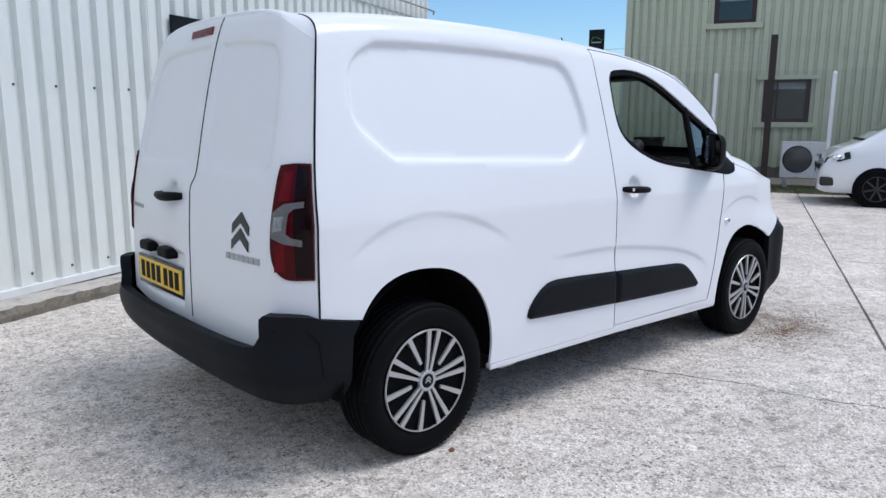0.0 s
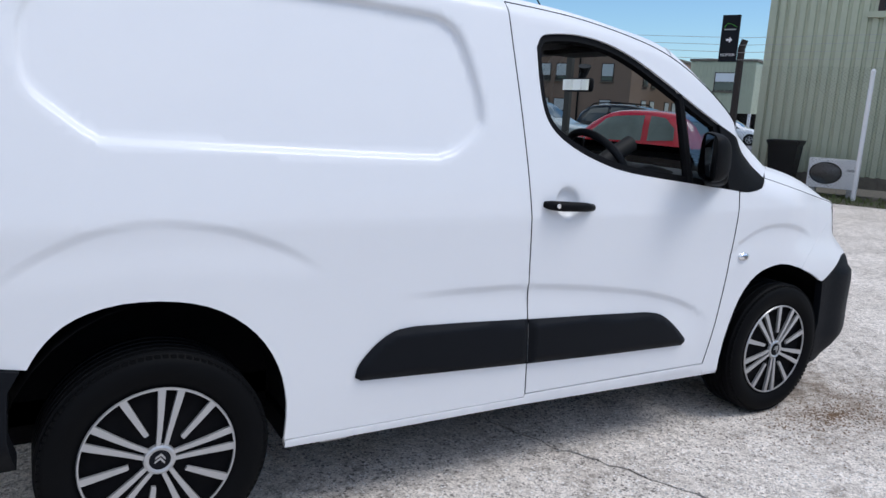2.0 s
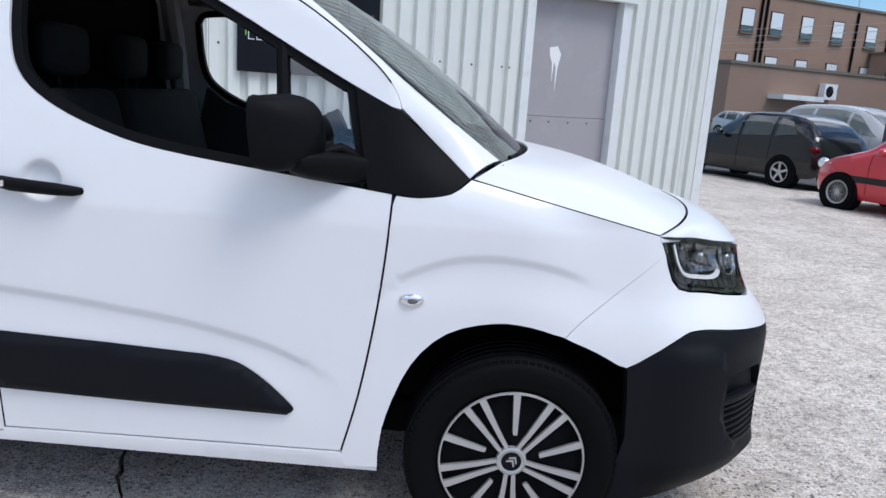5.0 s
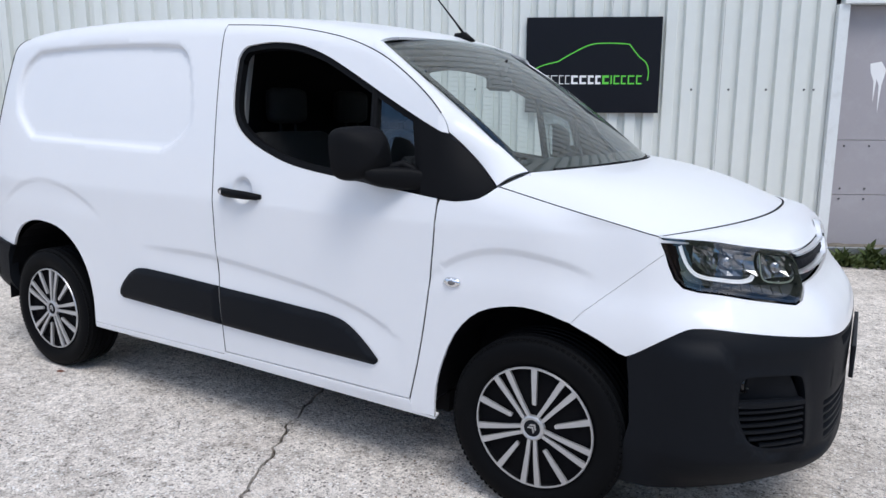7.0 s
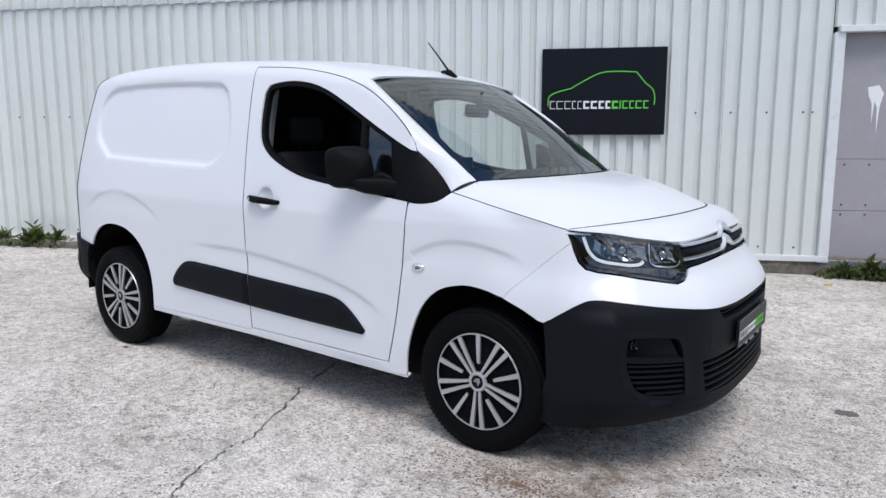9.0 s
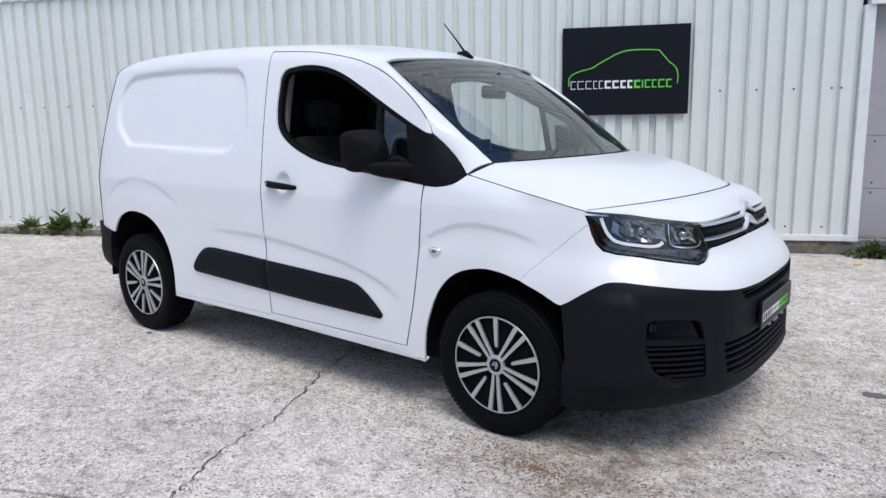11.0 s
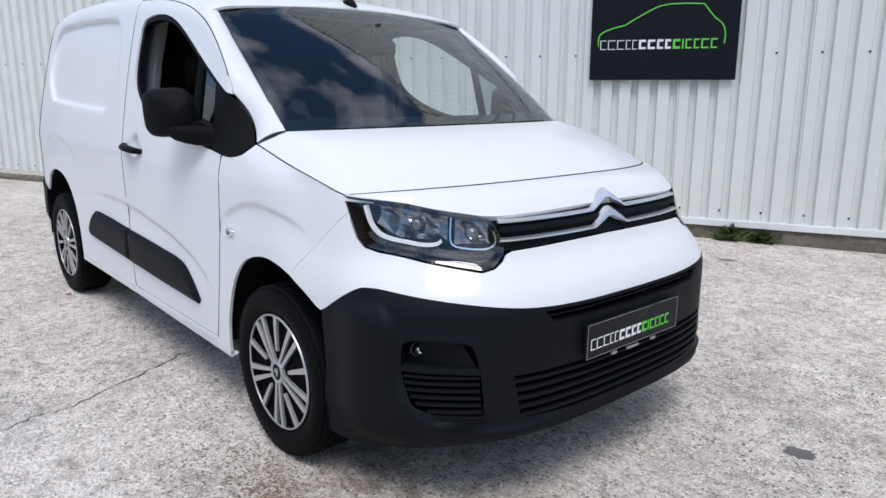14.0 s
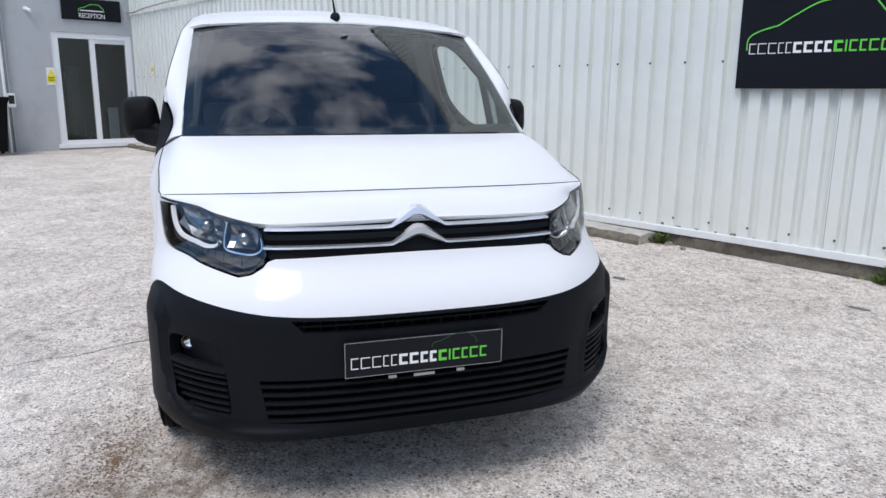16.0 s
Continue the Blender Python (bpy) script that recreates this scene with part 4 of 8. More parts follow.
def build_side(sg):
    """All skins of one flank: sg -1 is the driver's side."""
    skin = mirrored(section, sg)
    quarter = [(x, z) for x, z in REAR_EDGE] + [(x, table_smooth(x, ROOF) + 0.07) for x in (-0.3, -0.2, -0.1, 0.0, 0.15, 0.3, 0.5, 0.7, 0.85, 1.0, 1.1, 1.19)] + [(x - GAP, z) for x, z in DOOR_REAR[::-1]] + [(1.30 - GAP, 0.312), (0.9, 0.312), (0.37, 0.312)] + [p for p in REAR_ARCH[::-1] if 0.62 < p[1] or p[0] > 0] + [(-0.40, 0.648)]
    quarter = [q for i, q in enumerate(quarter) if i == 0 or math.hypot(q[0] - quarter[i - 1][0], q[1] - quarter[i - 1][1]) > 1e-4]
    part_q = sheet("rear_quarter", quarter, skin, M_PAINT, van, 0.022, side=sg * -1, creases=[shrink(PANEL, 0.001), shrink(PANEL, 0.013), shrink(PANEL, 0.025), *brow_loop(BROWS[0], 42, 132), *swage_loop(0.62, 1.23)])
    door_outline = [(x + GAP, z) for x, z in DOOR_REAR[:-1]] + [(x, z - GAP) for x, z in DOOR_TOP] + WIN_UP[::-1][1:] + WIN_LOW[1:-1] + [(x - GAP, z) for x, z in DOOR_FRONT] + [(1.9, 0.322)]
    door = sheet("front_door", door_outline, skin, M_PAINT, van, 0.024, side=sg * -1, creases=[CUP, shrink(CUP, 0.014), shrink(CUP, 0.030), *swage_loop(1.31, 2.16)])
    rail = [(x, z + GAP) for x, z in DOOR_TOP if x < 2.05] + [(x, table_smooth(x, ROOF) + 0.07) for x in (2.04, 1.97, 1.9, 1.8, 1.7, 1.6, 1.5, 1.4, 1.3, 1.195)]
    sheet("roof_rail", rail, skin, M_PAINT, van, 0.03, side=sg * -1)
    fender = [(2.395, 1.084)] + smooth_line([(2.395, 1.084), (2.46, 1.082), (2.545, 1.098), (2.60, 1.138)], 3)[1:] + [(2.604 + (WING_END - 2.604) * k / 12, wing_z(2.604 + (WING_END - 2.604) * k / 12)) for k in range(1, 13)] + [(nose(1.170, 1.008)[0], 1.008)] + [(nose(a, z)[0], z) for a, z in SHUT] + [p for p in FRONT_ARCH[:4:-1] if p[0] < 2.880] + [(2.388, 0.32), (2.388, 0.27), (2.29, 0.268)] + [(x + GAP, z) for x, z in DOOR_FRONT[::-1][:-1]]
    sheet("front_wing", fender, mirrored(lambda u, v: (u, side_y(u, v), v), sg), M_PAINT, van, 0.024, side=sg * -1, creases=brow_loop(BROWS[1], 62, 118))
    # sill
    sill = [(0.372, 0.309), (1.298, 0.309), (1.30, 0.321), (2.28, 0.313), (2.30, 0.268), (2.388, 0.266), (2.388, 0.255), (1.3, 0.280), (0.372, 0.284)]
    sheet("sill", sill, lambda u, v: (u, sg * (side_y(u, 0.32) + 0.003 - 0.25 * max(0.0, 0.30 - v)), v), M_PAINT, van, 0.06, side=sg * -1, lip=0.03)
    # window surround, divider, corner cover
    opening = [p for p in WIN_UP if p[0] < 2.25] + [(2.262, 1.367), (2.318, 1.112)] + [p for p in WIN_LOW[::-1] if p[0] < 2.30]
    inner = shrink(opening, 0.026)
    surround = [(x, z) for x, z in opening]
    sheet("window_surround", surround, mirrored(lambda u, v: (u, section(u, v)[1] - 0.010, section(u, v)[2]), sg), M_BLACK_PLASTIC, door, 0.03, holes=[inner], lip=0.03, side=sg * -1)
    cover = [(2.264, 1.366)] + [p for p in WIN_UP if p[0] > 2.28] + [(2.48, 1.236), (2.592, 1.139), (2.545, 1.099), (2.46, 1.084), (2.386, 1.089), (2.315, 1.097)]
    sheet("corner_cover", cover, mirrored(lambda u, v: (u, side_y(u, v) + 0.002, v), sg), M_BLACK_PLASTIC, van, 0.03, lip=0.015, side=sg * -1)
    bm = bmesh.new()
    bar = [Vector((x, sg * (section(x, z)[1] - 0.022), z)) for x, z in ((2.052, 1.478), (2.066, 1.33), (2.088, 1.118))]
    add_tube(bm, bar, [0.018, 0.02, 0.022], 8)
    part("window_divider", bm, M_BLACK_PLASTIC, door)
    quarter_pane = [(2.058, 1.472), (2.145, 1.425), (2.262, 1.36), (2.318, 1.118), (2.09, 1.13)]
    pane = sheet("quarter_glass", quarter_pane, mirrored(lambda u, v: (u, section(u, v)[1] - 0.024, v), sg), M_TINT, door, 0.06, lip=0.0, side=sg * -1)
    pane.visible_shadow = False
    # the moulding, in two lengths
    mould = mirrored(lambda u, v: (u, side_y(u, v) + 0.004, v), sg)
    for outline, owner in ((MOULD_REAR, part_q), (MOULD_FRONT, door)):
        sheet("side_moulding", outline, (lambda o: mirrored(lambda u, v: (u, side_y(u, v) + 0.004 + 0.018 * min(1.0, max(0.0, signed((u, v), o) / 0.022)) ** 0.7, v), sg))(outline), M_TRIM, owner, 0.02, lip=0.016, side=sg * -1, label="charcoal rubbing strip")
    # door handle in its cup
    hy = side_y(1.32, 1.04)
    bm = bmesh.new()
    pts = [(1.322, hy - 0.004, 1.046), (1.335, hy + 0.016, 1.045), (1.37, hy + 0.030, 1.043), (1.43, hy + 0.036, 1.041), (1.49, hy + 0.032, 1.038), (1.53, hy + 0.018, 1.034), (1.542, hy - 0.002, 1.032)]
    add_tube(bm, [(x, sg * y, z) for x, y, z in pts], [0.012, 0.017, 0.0185, 0.018, 0.017, 0.014, 0.010], 12)
    bmesh.ops.scale(bm, vec=(1, 1, 1.0), verts=bm.verts)
    handle = part("door_handle", bm, M_BLACK_PLASTIC, door, "black pull handle", 60)
    part("lock", lathe([(0, 0), (0.008, 0), (0.009, -0.004)], 12, "Y", Matrix.Translation((1.354, sg * (hy + 0.0445), 1.0445)) @ Matrix.Diagonal((1, sg * 1, 1, 1))), M_CHROME, handle)
    # side repeater
    iy = side_y(2.457, 0.795)
    bm = bmesh.new()
    bmesh.ops.create_uvsphere(bm, u_segments=16, v_segments=10, radius=1, matrix=Matrix.LocRotScale((2.457, sg * (iy + 0.002), 0.795), None, (0.036, 0.014, 0.019)))
    rep = part("side_repeater", bm, M_CHROME, van, "clear side repeater lamp", True)
    bm = bmesh.new()
    bmesh.ops.create_uvsphere(bm, u_segments=12, v_segments=8, radius=1, matrix=Matrix.LocRotScale((2.459, sg * (iy + 0.010), 0.795), None, (0.018, 0.008, 0.010)))
    part("lens", bm, M_GREY_LENS, rep, "", True)
    # wing mirror: a turned cushion over a flat foot, with a bowed arm
    bm = bmesh.new()
    shell = []
    for i in range(15):
        t = i / 14
        k = math.sqrt(max(0.0, 1 - (max(0.0, t - 0.12) / 0.88) ** 2.4)) if t > 0.12 else 0.97 + 0.25 * t
        ring = []
        for j in range(32):
            a = 2 * math.pi * j / 32
            px, pz = (math.copysign(abs(f) ** 0.5, f) for f in (math.cos(a), math.sin(a)))
            wide = 0.079 + 0.006 * (1 - pz)
            ring.append(bm.verts.new((2.070 + 0.118 * t - 0.046 * px * k - 0.010 * pz * k, sg * (0.956 + wide * k * px - 0.008 * (1 - pz) * k), 1.237 + 0.097 * k * pz - 0.006 * px * k)))
        shell.append(ring)
    for a, b in zip(shell, shell[1:]):
        for j in range(32):
            bm.faces.new((a[j], a[(j + 1) % 32], b[(j + 1) % 32], b[j]))
    bm.faces.new(shell[-1])
    mirror = part("wing_mirror", bm, M_BLACK_PLASTIC, van, "large black door mirror", 50)
    bm = bmesh.new()
    ring = []
    for j in range(32):
        a = 2 * math.pi * j / 32
        px, pz = (math.copysign(abs(f) ** 0.5, f) for f in (math.cos(a), math.sin(a)))
        ring.append(bm.verts.new((2.074 - 0.042 * px - 0.008 * pz, sg * (0.954 + 0.070 * px), 1.237 + 0.086 * pz - 0.006 * px)))
    bm.faces.new(ring)
    part("mirror_glass", bm, M_MIRROR, mirror)
    bm = bmesh.new()
    rows = []
    for x, y, z, hx, hz in ((2.130, 0.975, 1.168, 0.024, 0.020), (2.145, 0.950, 1.160, 0.036, 0.032), (2.165, 0.920, 1.155, 0.042, 0.038), (2.195, 0.890, 1.152, 0.044, 0.042), (2.240, 0.862, 1.150, 0.042, 0.042), (2.295, 0.838, 1.145, 0.034, 0.034)):
        rows.append([bm.verts.new((x + hx * c, sg * (y + 0.5 * hx * c), z + hz * d)) for c, d in [(math.copysign(abs(math.cos(2 * math.pi * j / 16)) ** 0.6, math.cos(2 * math.pi * j / 16)), math.copysign(abs(math.sin(2 * math.pi * j / 16)) ** 0.6, math.sin(2 * math.pi * j / 16))) for j in range(16)]])
    for a, b in zip(rows, rows[1:]):
        for j in range(16):
            bm.faces.new((a[j], a[(j + 1) % 16], b[(j + 1) % 16], b[j]))
    bm.faces.new(rows[0])
    bm.faces.new(rows[-1])
    bmesh.ops.recalc_face_normals(bm, faces=bm.faces)
    part("mirror_arm", bm, M_BLACK_PLASTIC, mirror, "", 60)
    bm = bmesh.new()
    add_tube(bm, [(2.195, sg * 0.895, 1.190), (2.235, sg * 0.872, 1.202), (2.268, sg * 0.856, 1.185), (2.290, sg * 0.848, 1.145), (2.300, sg * 0.846, 1.100)], [0.012, 0.016, 0.017, 0.016, 0.013], 10)
    part("mirror_hinge", bm, M_BLACK_PLASTIC, mirror, "", 60)
    return part_q, door


MOULD_REAR = smooth_line([(0.598, 0.49), (0.612, 0.535), (0.67, 0.597), (0.735, 0.634), (0.81, 0.643)], 4) + [(1.0, 0.636), (1.281, 0.622), (1.291, 0.448), (0.9, 0.464), (0.62, 0.476)]
MOULD_FRONT = [(1.2855, 0.621), (1.60, 0.607), (1.88, 0.592)] + smooth_line([(1.88, 0.592), (1.97, 0.575), (2.05, 0.528), (2.125, 0.462), (2.138, 0.44), (2.118, 0.423)], 4)[1:] + [(1.7, 0.433), (1.2955, 0.447)]
quarter_r, door_r = build_side(-1)
quarter_l, door_l = build_side(1)
# roof
roof_outline = [(-0.385, y) for y in (-0.545, 0, 0.545)] + [(0.3, 0.57), (1.2, 0.575), (1.9, 0.575), (2.03, 0.57), (2.055, 0.4), (2.068, 0.0), (2.055, -0.4), (2.03, -0.57), (1.9, -0.575), (1.2, -0.575), (0.3, -0.57)]


def roof_edge_y(x):
    return side_y(x, table_smooth(x, ROOF) - 0.13) - 0.150


xs = [-0.385 + i * (2.04 + 0.385) / 24 for i in range(25)]
roof_outline = [(x, roof_edge_y(x)) for x in xs] + [(2.04 + 0.03 * (1 - (v / 0.575) ** 2), v) for v in (0.4, 0.2, 0.0, -0.2, -0.4)] + [(x, -roof_edge_y(x)) for x in xs[::-1]] + [(-0.385 - 0.02 * (1 - (v / 0.55) ** 2), v) for v in (-0.4, -0.2, 0, 0.2, 0.4)]
sheet("roof", roof_outline, lambda u, v: roof_point(u, v), M_PAINT, van, 0.08, lip=0.01)
bm = bmesh.new()
add_tube(bm, [(2.055, 0, 1.715), (2.00, 0, 1.733), (1.95, 0, 1.745)], [0.004, 0.026, 0.010], 10)
aerial = part("aerial_base", bm, M_BLACK_PLASTIC, van, "black roof aerial", True)
part("aerial_mast", tube([(2.0, 0, 1.745), (1.945, 0, 1.81), (1.85, 0, 1.915)], [0.007, 0.0045, 0.0035], 8), M_BLACK_PLASTIC, aerial)
# ---- front end ----
def both(half):
    """A half outline from the middle top round to the middle bottom, made whole."""
    return half + [(-a, z) for a, z in half[::-1] if a > 1e-6]


EDGE = smooth_line([(0.0, 0.692), (0.25, 0.693), (0.46, 0.700), (0.70, 0.722), (0.90, 0.742), (1.02, 0.748), (1.09, 0.728), (1.235, 0.632)], 4)
front_panel = both([(0.0, 0.868), (0.25, 0.866), (0.50, 0.860), (0.534, 0.852), (0.552, 0.834), (0.592, 0.813), (0.641, 0.804), (0.754, 0.818), (0.904, 0.836), (1.028, 0.848), (1.086, 0.861), (1.116, 0.888), (1.138, 0.932), *[(a - 0.001, z - 0.001) for a, z in SHUT], *[(nose_a(x, z), z) for x, z in FRONT_ARCH if 2.905 < x < 3.08], (1.238, 0.637)] + [(a, z + GAP) for a, z in EDGE[::-1][1:]])
sheet("front_panel", front_panel, nose, M_PAINT, van, 0.03)
UPPER_GRILLE = [(-0.44, 0.688), (-0.2, 0.683), (0.2, 0.683), (0.44, 0.688), (0.40, 0.648), (0.2, 0.643), (-0.2, 0.643), (-0.40, 0.648)]
LOWER_GRILLE = [(-0.545, 0.494), (0.545, 0.494), (0.518, 0.352), (0.3, 0.338), (0, 0.334), (-0.3, 0.338), (-0.518, 0.352)]


def fog_hole(sg):
    return [(sg * a, z) for a, z in smooth_line([(0.70, 0.606), (0.80, 0.612), (0.875, 0.608), (0.893, 0.58), (0.892, 0.50), (0.868, 0.425), (0.842, 0.396), (0.79, 0.376), (0.665, 0.372), (0.640, 0.388), (0.655, 0.52), (0.675, 0.585)], 3, True)]


bumper_half = EDGE + [(1.225, 0.55), (1.215, 0.42), (1.24, 0.30), (1.27, 0.205), (1.15, 0.200), (1.0, 0.208), (0.85, 0.232), (0.68, 0.268), (0.50, 0.288), (0.30, 0.294), (0.0, 0.296)]


def bumper_point(a, z):
    b = abs(a)
    out = 0.0
    # the corner and the chin stand proud of the field that holds grille and lamps
    out += 0.024 * (1 - smoothstep(-0.012, 0.012, signed((b, z), BUMPER_FIELD))) * smoothstep(0.72, 0.66, z) * smoothstep(0.20, 0.29, z) * (1 - smoothstep(1.02, 1.18, b))
    out += 0.006 * smoothstep(0.035, 0.0, abs(signed((b, z), FOG_R)))
    return nose(a, z, out)


FOG_R = fog_hole(1)
FIELD_EDGE = smooth_line([(0.985, 0.76), (0.95, 0.690), (0.921, 0.640), (0.916, 0.56), (0.912, 0.490), (0.880, 0.432), (0.845, 0.394), (0.790, 0.352), (0.70, 0.338), (0.53, 0.324), (0.25, 0.314), (0.0, 0.312)], 3)
BUMPER_FIELD = FIELD_EDGE + [(-0.2, 0.312), (-0.2, 0.76)]
bumper = sheet("front_bumper", both(bumper_half), bumper_point, M_TRIM, van, 0.026, holes=[UPPER_GRILLE, LOWER_GRILLE, fog_hole(1), fog_hole(-1)], lip=0.035, creases=[shrink(fog_hole(k), -0.012) for k in (1, -1)], label="charcoal plastic front bumper")


def nose_bar(a0, a1, z0, z1, depth, height, n=14, taper=0.0):
    """A slat that follows the nose, set back by depth."""
    bm = bmesh.new()
    prev = None
    for i in range(n + 1):
        t = i / n
        a, z = a0 + (a1 - a0) * t, z0 + (z1 - z0) * t
        ring = [bm.verts.new(nose(a, z + dz, -depth + do)) for dz, do in ((height / 2, 0), (height / 3, 0.010), (-height / 3, 0.010), (-height / 2, 0), (-height / 2, -0.02), (height / 2, -0.02))]
        if prev:
            for k in range(6):
                bm.faces.new((prev[k], prev[(k + 1) % 6], ring[(k + 1) % 6], ring[k]))
        prev = ring
    return bm


for z in (0.357, 0.386, 0.415, 0.444, 0.473):
    part("slat", nose_bar(-0.545, 0.545, z, z, 0.010, 0.012, 20), M_TRIM, bumper)
for i in range(-9, 10):
    bm = bmesh.new()
    a = i * 0.056
    p = [nose(a - 0.003, 0.345, -0.03), nose(a + 0.003, 0.345, -0.03), nose(a + 0.003, 0.49, -0.03), nose(a - 0.003, 0.49, -0.03)]
    q = [(x - 0.02, y, z) for x, y, z in p]
    vs = [bm.verts.new(c) for c in p + q]
    for f in ((0, 1, 2, 3), (7, 6, 5, 4), (0, 4, 5, 1), (1, 5, 6, 2), (2, 6, 7, 3), (3, 7, 4, 0)):
        bm.faces.new([vs[k] for k in f])
    part("rib", bm, M_TRIM, bumper)
for z in (0.666,):
    part("slat", nose_bar(-0.42, 0.42, z, z, 0.024, 0.008, 16), M_TRIM, bumper)
for i in range(-8, 9):
    bm = bmesh.new()
    x, y, z = nose(i * 0.05, 0.665, -0.032)
    add_box(bm, x - 0.015, y - 0.003, 0.641, x + 0.006, y + 0.003, 0.688)
    part("rib", bm, M_TRIM, bumper)
sheet("grille_backing", [(-0.64, 0.26), (0.64, 0.26), (0.64, 0.53), (-0.64, 0.53)], lambda a, z: nose(a, z, -0.06), M_DARK, bumper, 0.1, lip=0)
sheet("grille_backing", [(-0.5, 0.62), (0.5, 0.62), (0.5, 0.70), (-0.5, 0.70)], lambda a, z: nose(a, z, -0.06), M_DARK, bumper, 0.1, lip=0)
for sg in (-1, 1):
    sheet("lamp_recess", [(sg * 0.60, 0.34), (sg * 0.93, 0.34), (sg * 0.93, 0.63), (sg * 0.60, 0.63)], lambda a, z: nose(a, z, -0.045), M_DARK, bumper, 0.05, lip=0)
    sheet("lamp_funnel", [(sg * 0.660, 0.520), (sg * 0.890, 0.522), (sg * 0.893, 0.60), (sg * 0.71, 0.604)], lambda a, z: nose(a, z, -0.012 - 0.030 * smoothstep(0.66, 0.86, abs(a))), M_TRIM, bumper, 0.03, lip=0)
    for z, a0, a1 in ((0.384, 0.646, 0.812), (0.4065, 0.648, 0.850), (0.429, 0.650, 0.868), (0.4515, 0.652, 0.878), (0.474, 0.654, 0.884), (0.4955, 0.656, 0.888)):
        part("slat", nose_bar(sg * a0, sg * a1, z, z, 0.006, 0.011, 6), M_TRIM, bumper)
    part("lamp_shelf", nose_bar(sg * 0.655, sg * 0.893, 0.514, 0.518, 0.004, 0.022, 6), M_TRIM, bumper)
    x, y, z = nose(sg * 0.855, 0.572, -0.046)
    _, _, nx, ny = plan(NOSE, NOSE_A, sg * 0.855)
    turn = Matrix.Translation((x, y, z)) @ Vector((1, 0.25 * sg, 0)).to_track_quat("Y", "Z").to_matrix().to_4x4()
    fog = part("fog_lamp", lathe([(0.0, 0.002), (0.014, 0.004), (0.023, 0.010), (0.027, 0.011), (0.029, 0.0), (0.026, -0.02)], 20, "Y", turn), M_GLOSS_BLACK, bumper, "round front fog lamp", True)
    part("reflector", lathe([(0.0, 0.006), (0.010, 0.008), (0.017, 0.0125)], 16, "Y", turn), M_CHROME, fog, "", True)
# tow-eye cover
bm = bmesh.new()
p = [nose(a, z, 0.0012) for a, z in ((-0.50, 0.525), (-0.41, 0.525), (-0.41, 0.60), (-0.50, 0.60))]
bm.faces.new([bm.verts.new(c) for c in p])
part("tow_eye_cover", bm, M_TRIM, bumper)
# number plate carrying the seller's mark
plate_m = Matrix.Translation((3.712, -0.018, 0.560)) @ pose(0, 0, 0, 0, 0, 90)
plate = part("show_plate", box(-0.264, -0.008, -0.058, 0.264, 0.006, 0.058, bevel=0.003, m=None), M_SIGN, van, "black show plate with white and green marks")
plate.matrix_local = plate_m
brand_marks(plate, 0.49, -0.0095, Matrix.Translation((0, 0, -0.012)))
part("car_outline", ribbon([(0.10 + x * 0.14, 0.035 + z * 0.11) for x, z in CAR_LINE], 0.0016, -0.0095, 0.001), M_DIM_GREEN, plate)
bm = bmesh.new()
for a in ((-0.264, -0.0088, -0.058, -0.262, -0.0079, 0.058), (0.262, -0.0088, -0.058, 0.264, -0.0079, 0.058), (-0.262, -0.0088, 0.0562, 0.262, -0.0079, 0.058), (-0.262, -0.0088, -0.058, 0.262, -0.0079, -0.0562)):
    add_box(bm, *a)
part("plate_border", bm, M_STEEL, plate)
part("caption", box(-0.04, -0.009, -0.0745, 0.03, -0.004, -0.066), M_STEEL, plate)
for x in (-0.11, 0.12):
    part("plate_clip", box(x - 0.014, -0.009, -0.075, x + 0.014, 0.0, -0.064, bevel=0.003), M_STEEL, plate)
# grille with the twin chevron bars
grille = sheet("grille", both([(0.0, 0.972), (0.3, 0.970), (0.60, 0.962), (0.585, 0.94), (0.555, 0.89), (0.540, 0.858), (0.3, 0.865), (0.0, 0.869)]), lambda a, z: nose(a, z, -0.018), M_TRIM, van, 0.05, lip=0.03, label="black grille with two chrome chevron bars")


def grille_bar(z, rise):
    """A chrome bar that climbs into a chevron at the middle."""
    pts = []
    for i in range(61):
        a = -0.56 + 1.12 * i / 60
        k = max(0.0, 1 - abs(a) / 0.098)
        r = rise * (k if k < 0.80 else 0.80 + (k - 0.80) * 0.2)
        w = 0.0062 + 0.0135 * smoothstep(0.0, 0.75, k)
        pts.append((a, z + r, w))
    bm = bmesh.new()
    prev = None
    for a, zz, w in pts:
        up = 0.008 * smoothstep(0.115, 0.085, abs(a))
        ring = [bm.verts.new(nose(a, zz + dz, do + up)) for dz, do in ((w, -0.012), (w * 0.5, 0.004), (-w * 0.5, 0.004), (-w, -0.012))]
        if prev:
            for k in range(4):
                bm.faces.new((prev[k], prev[(k + 1) % 4], ring[(k + 1) % 4], ring[k]))
        prev = ring
    return bm


part("chrome_bar", grille_bar(0.949, 0.058), M_BAR, grille, "chrome chevron bar", 40)
part("chrome_bar", grille_bar(0.893, 0.052), M_BAR, grille, "chrome chevron bar", 40)
part("slat", nose_bar(-0.555, 0.555, 0.925, 0.925, 0.010, 0.022, 24), M_TRIM, grille)
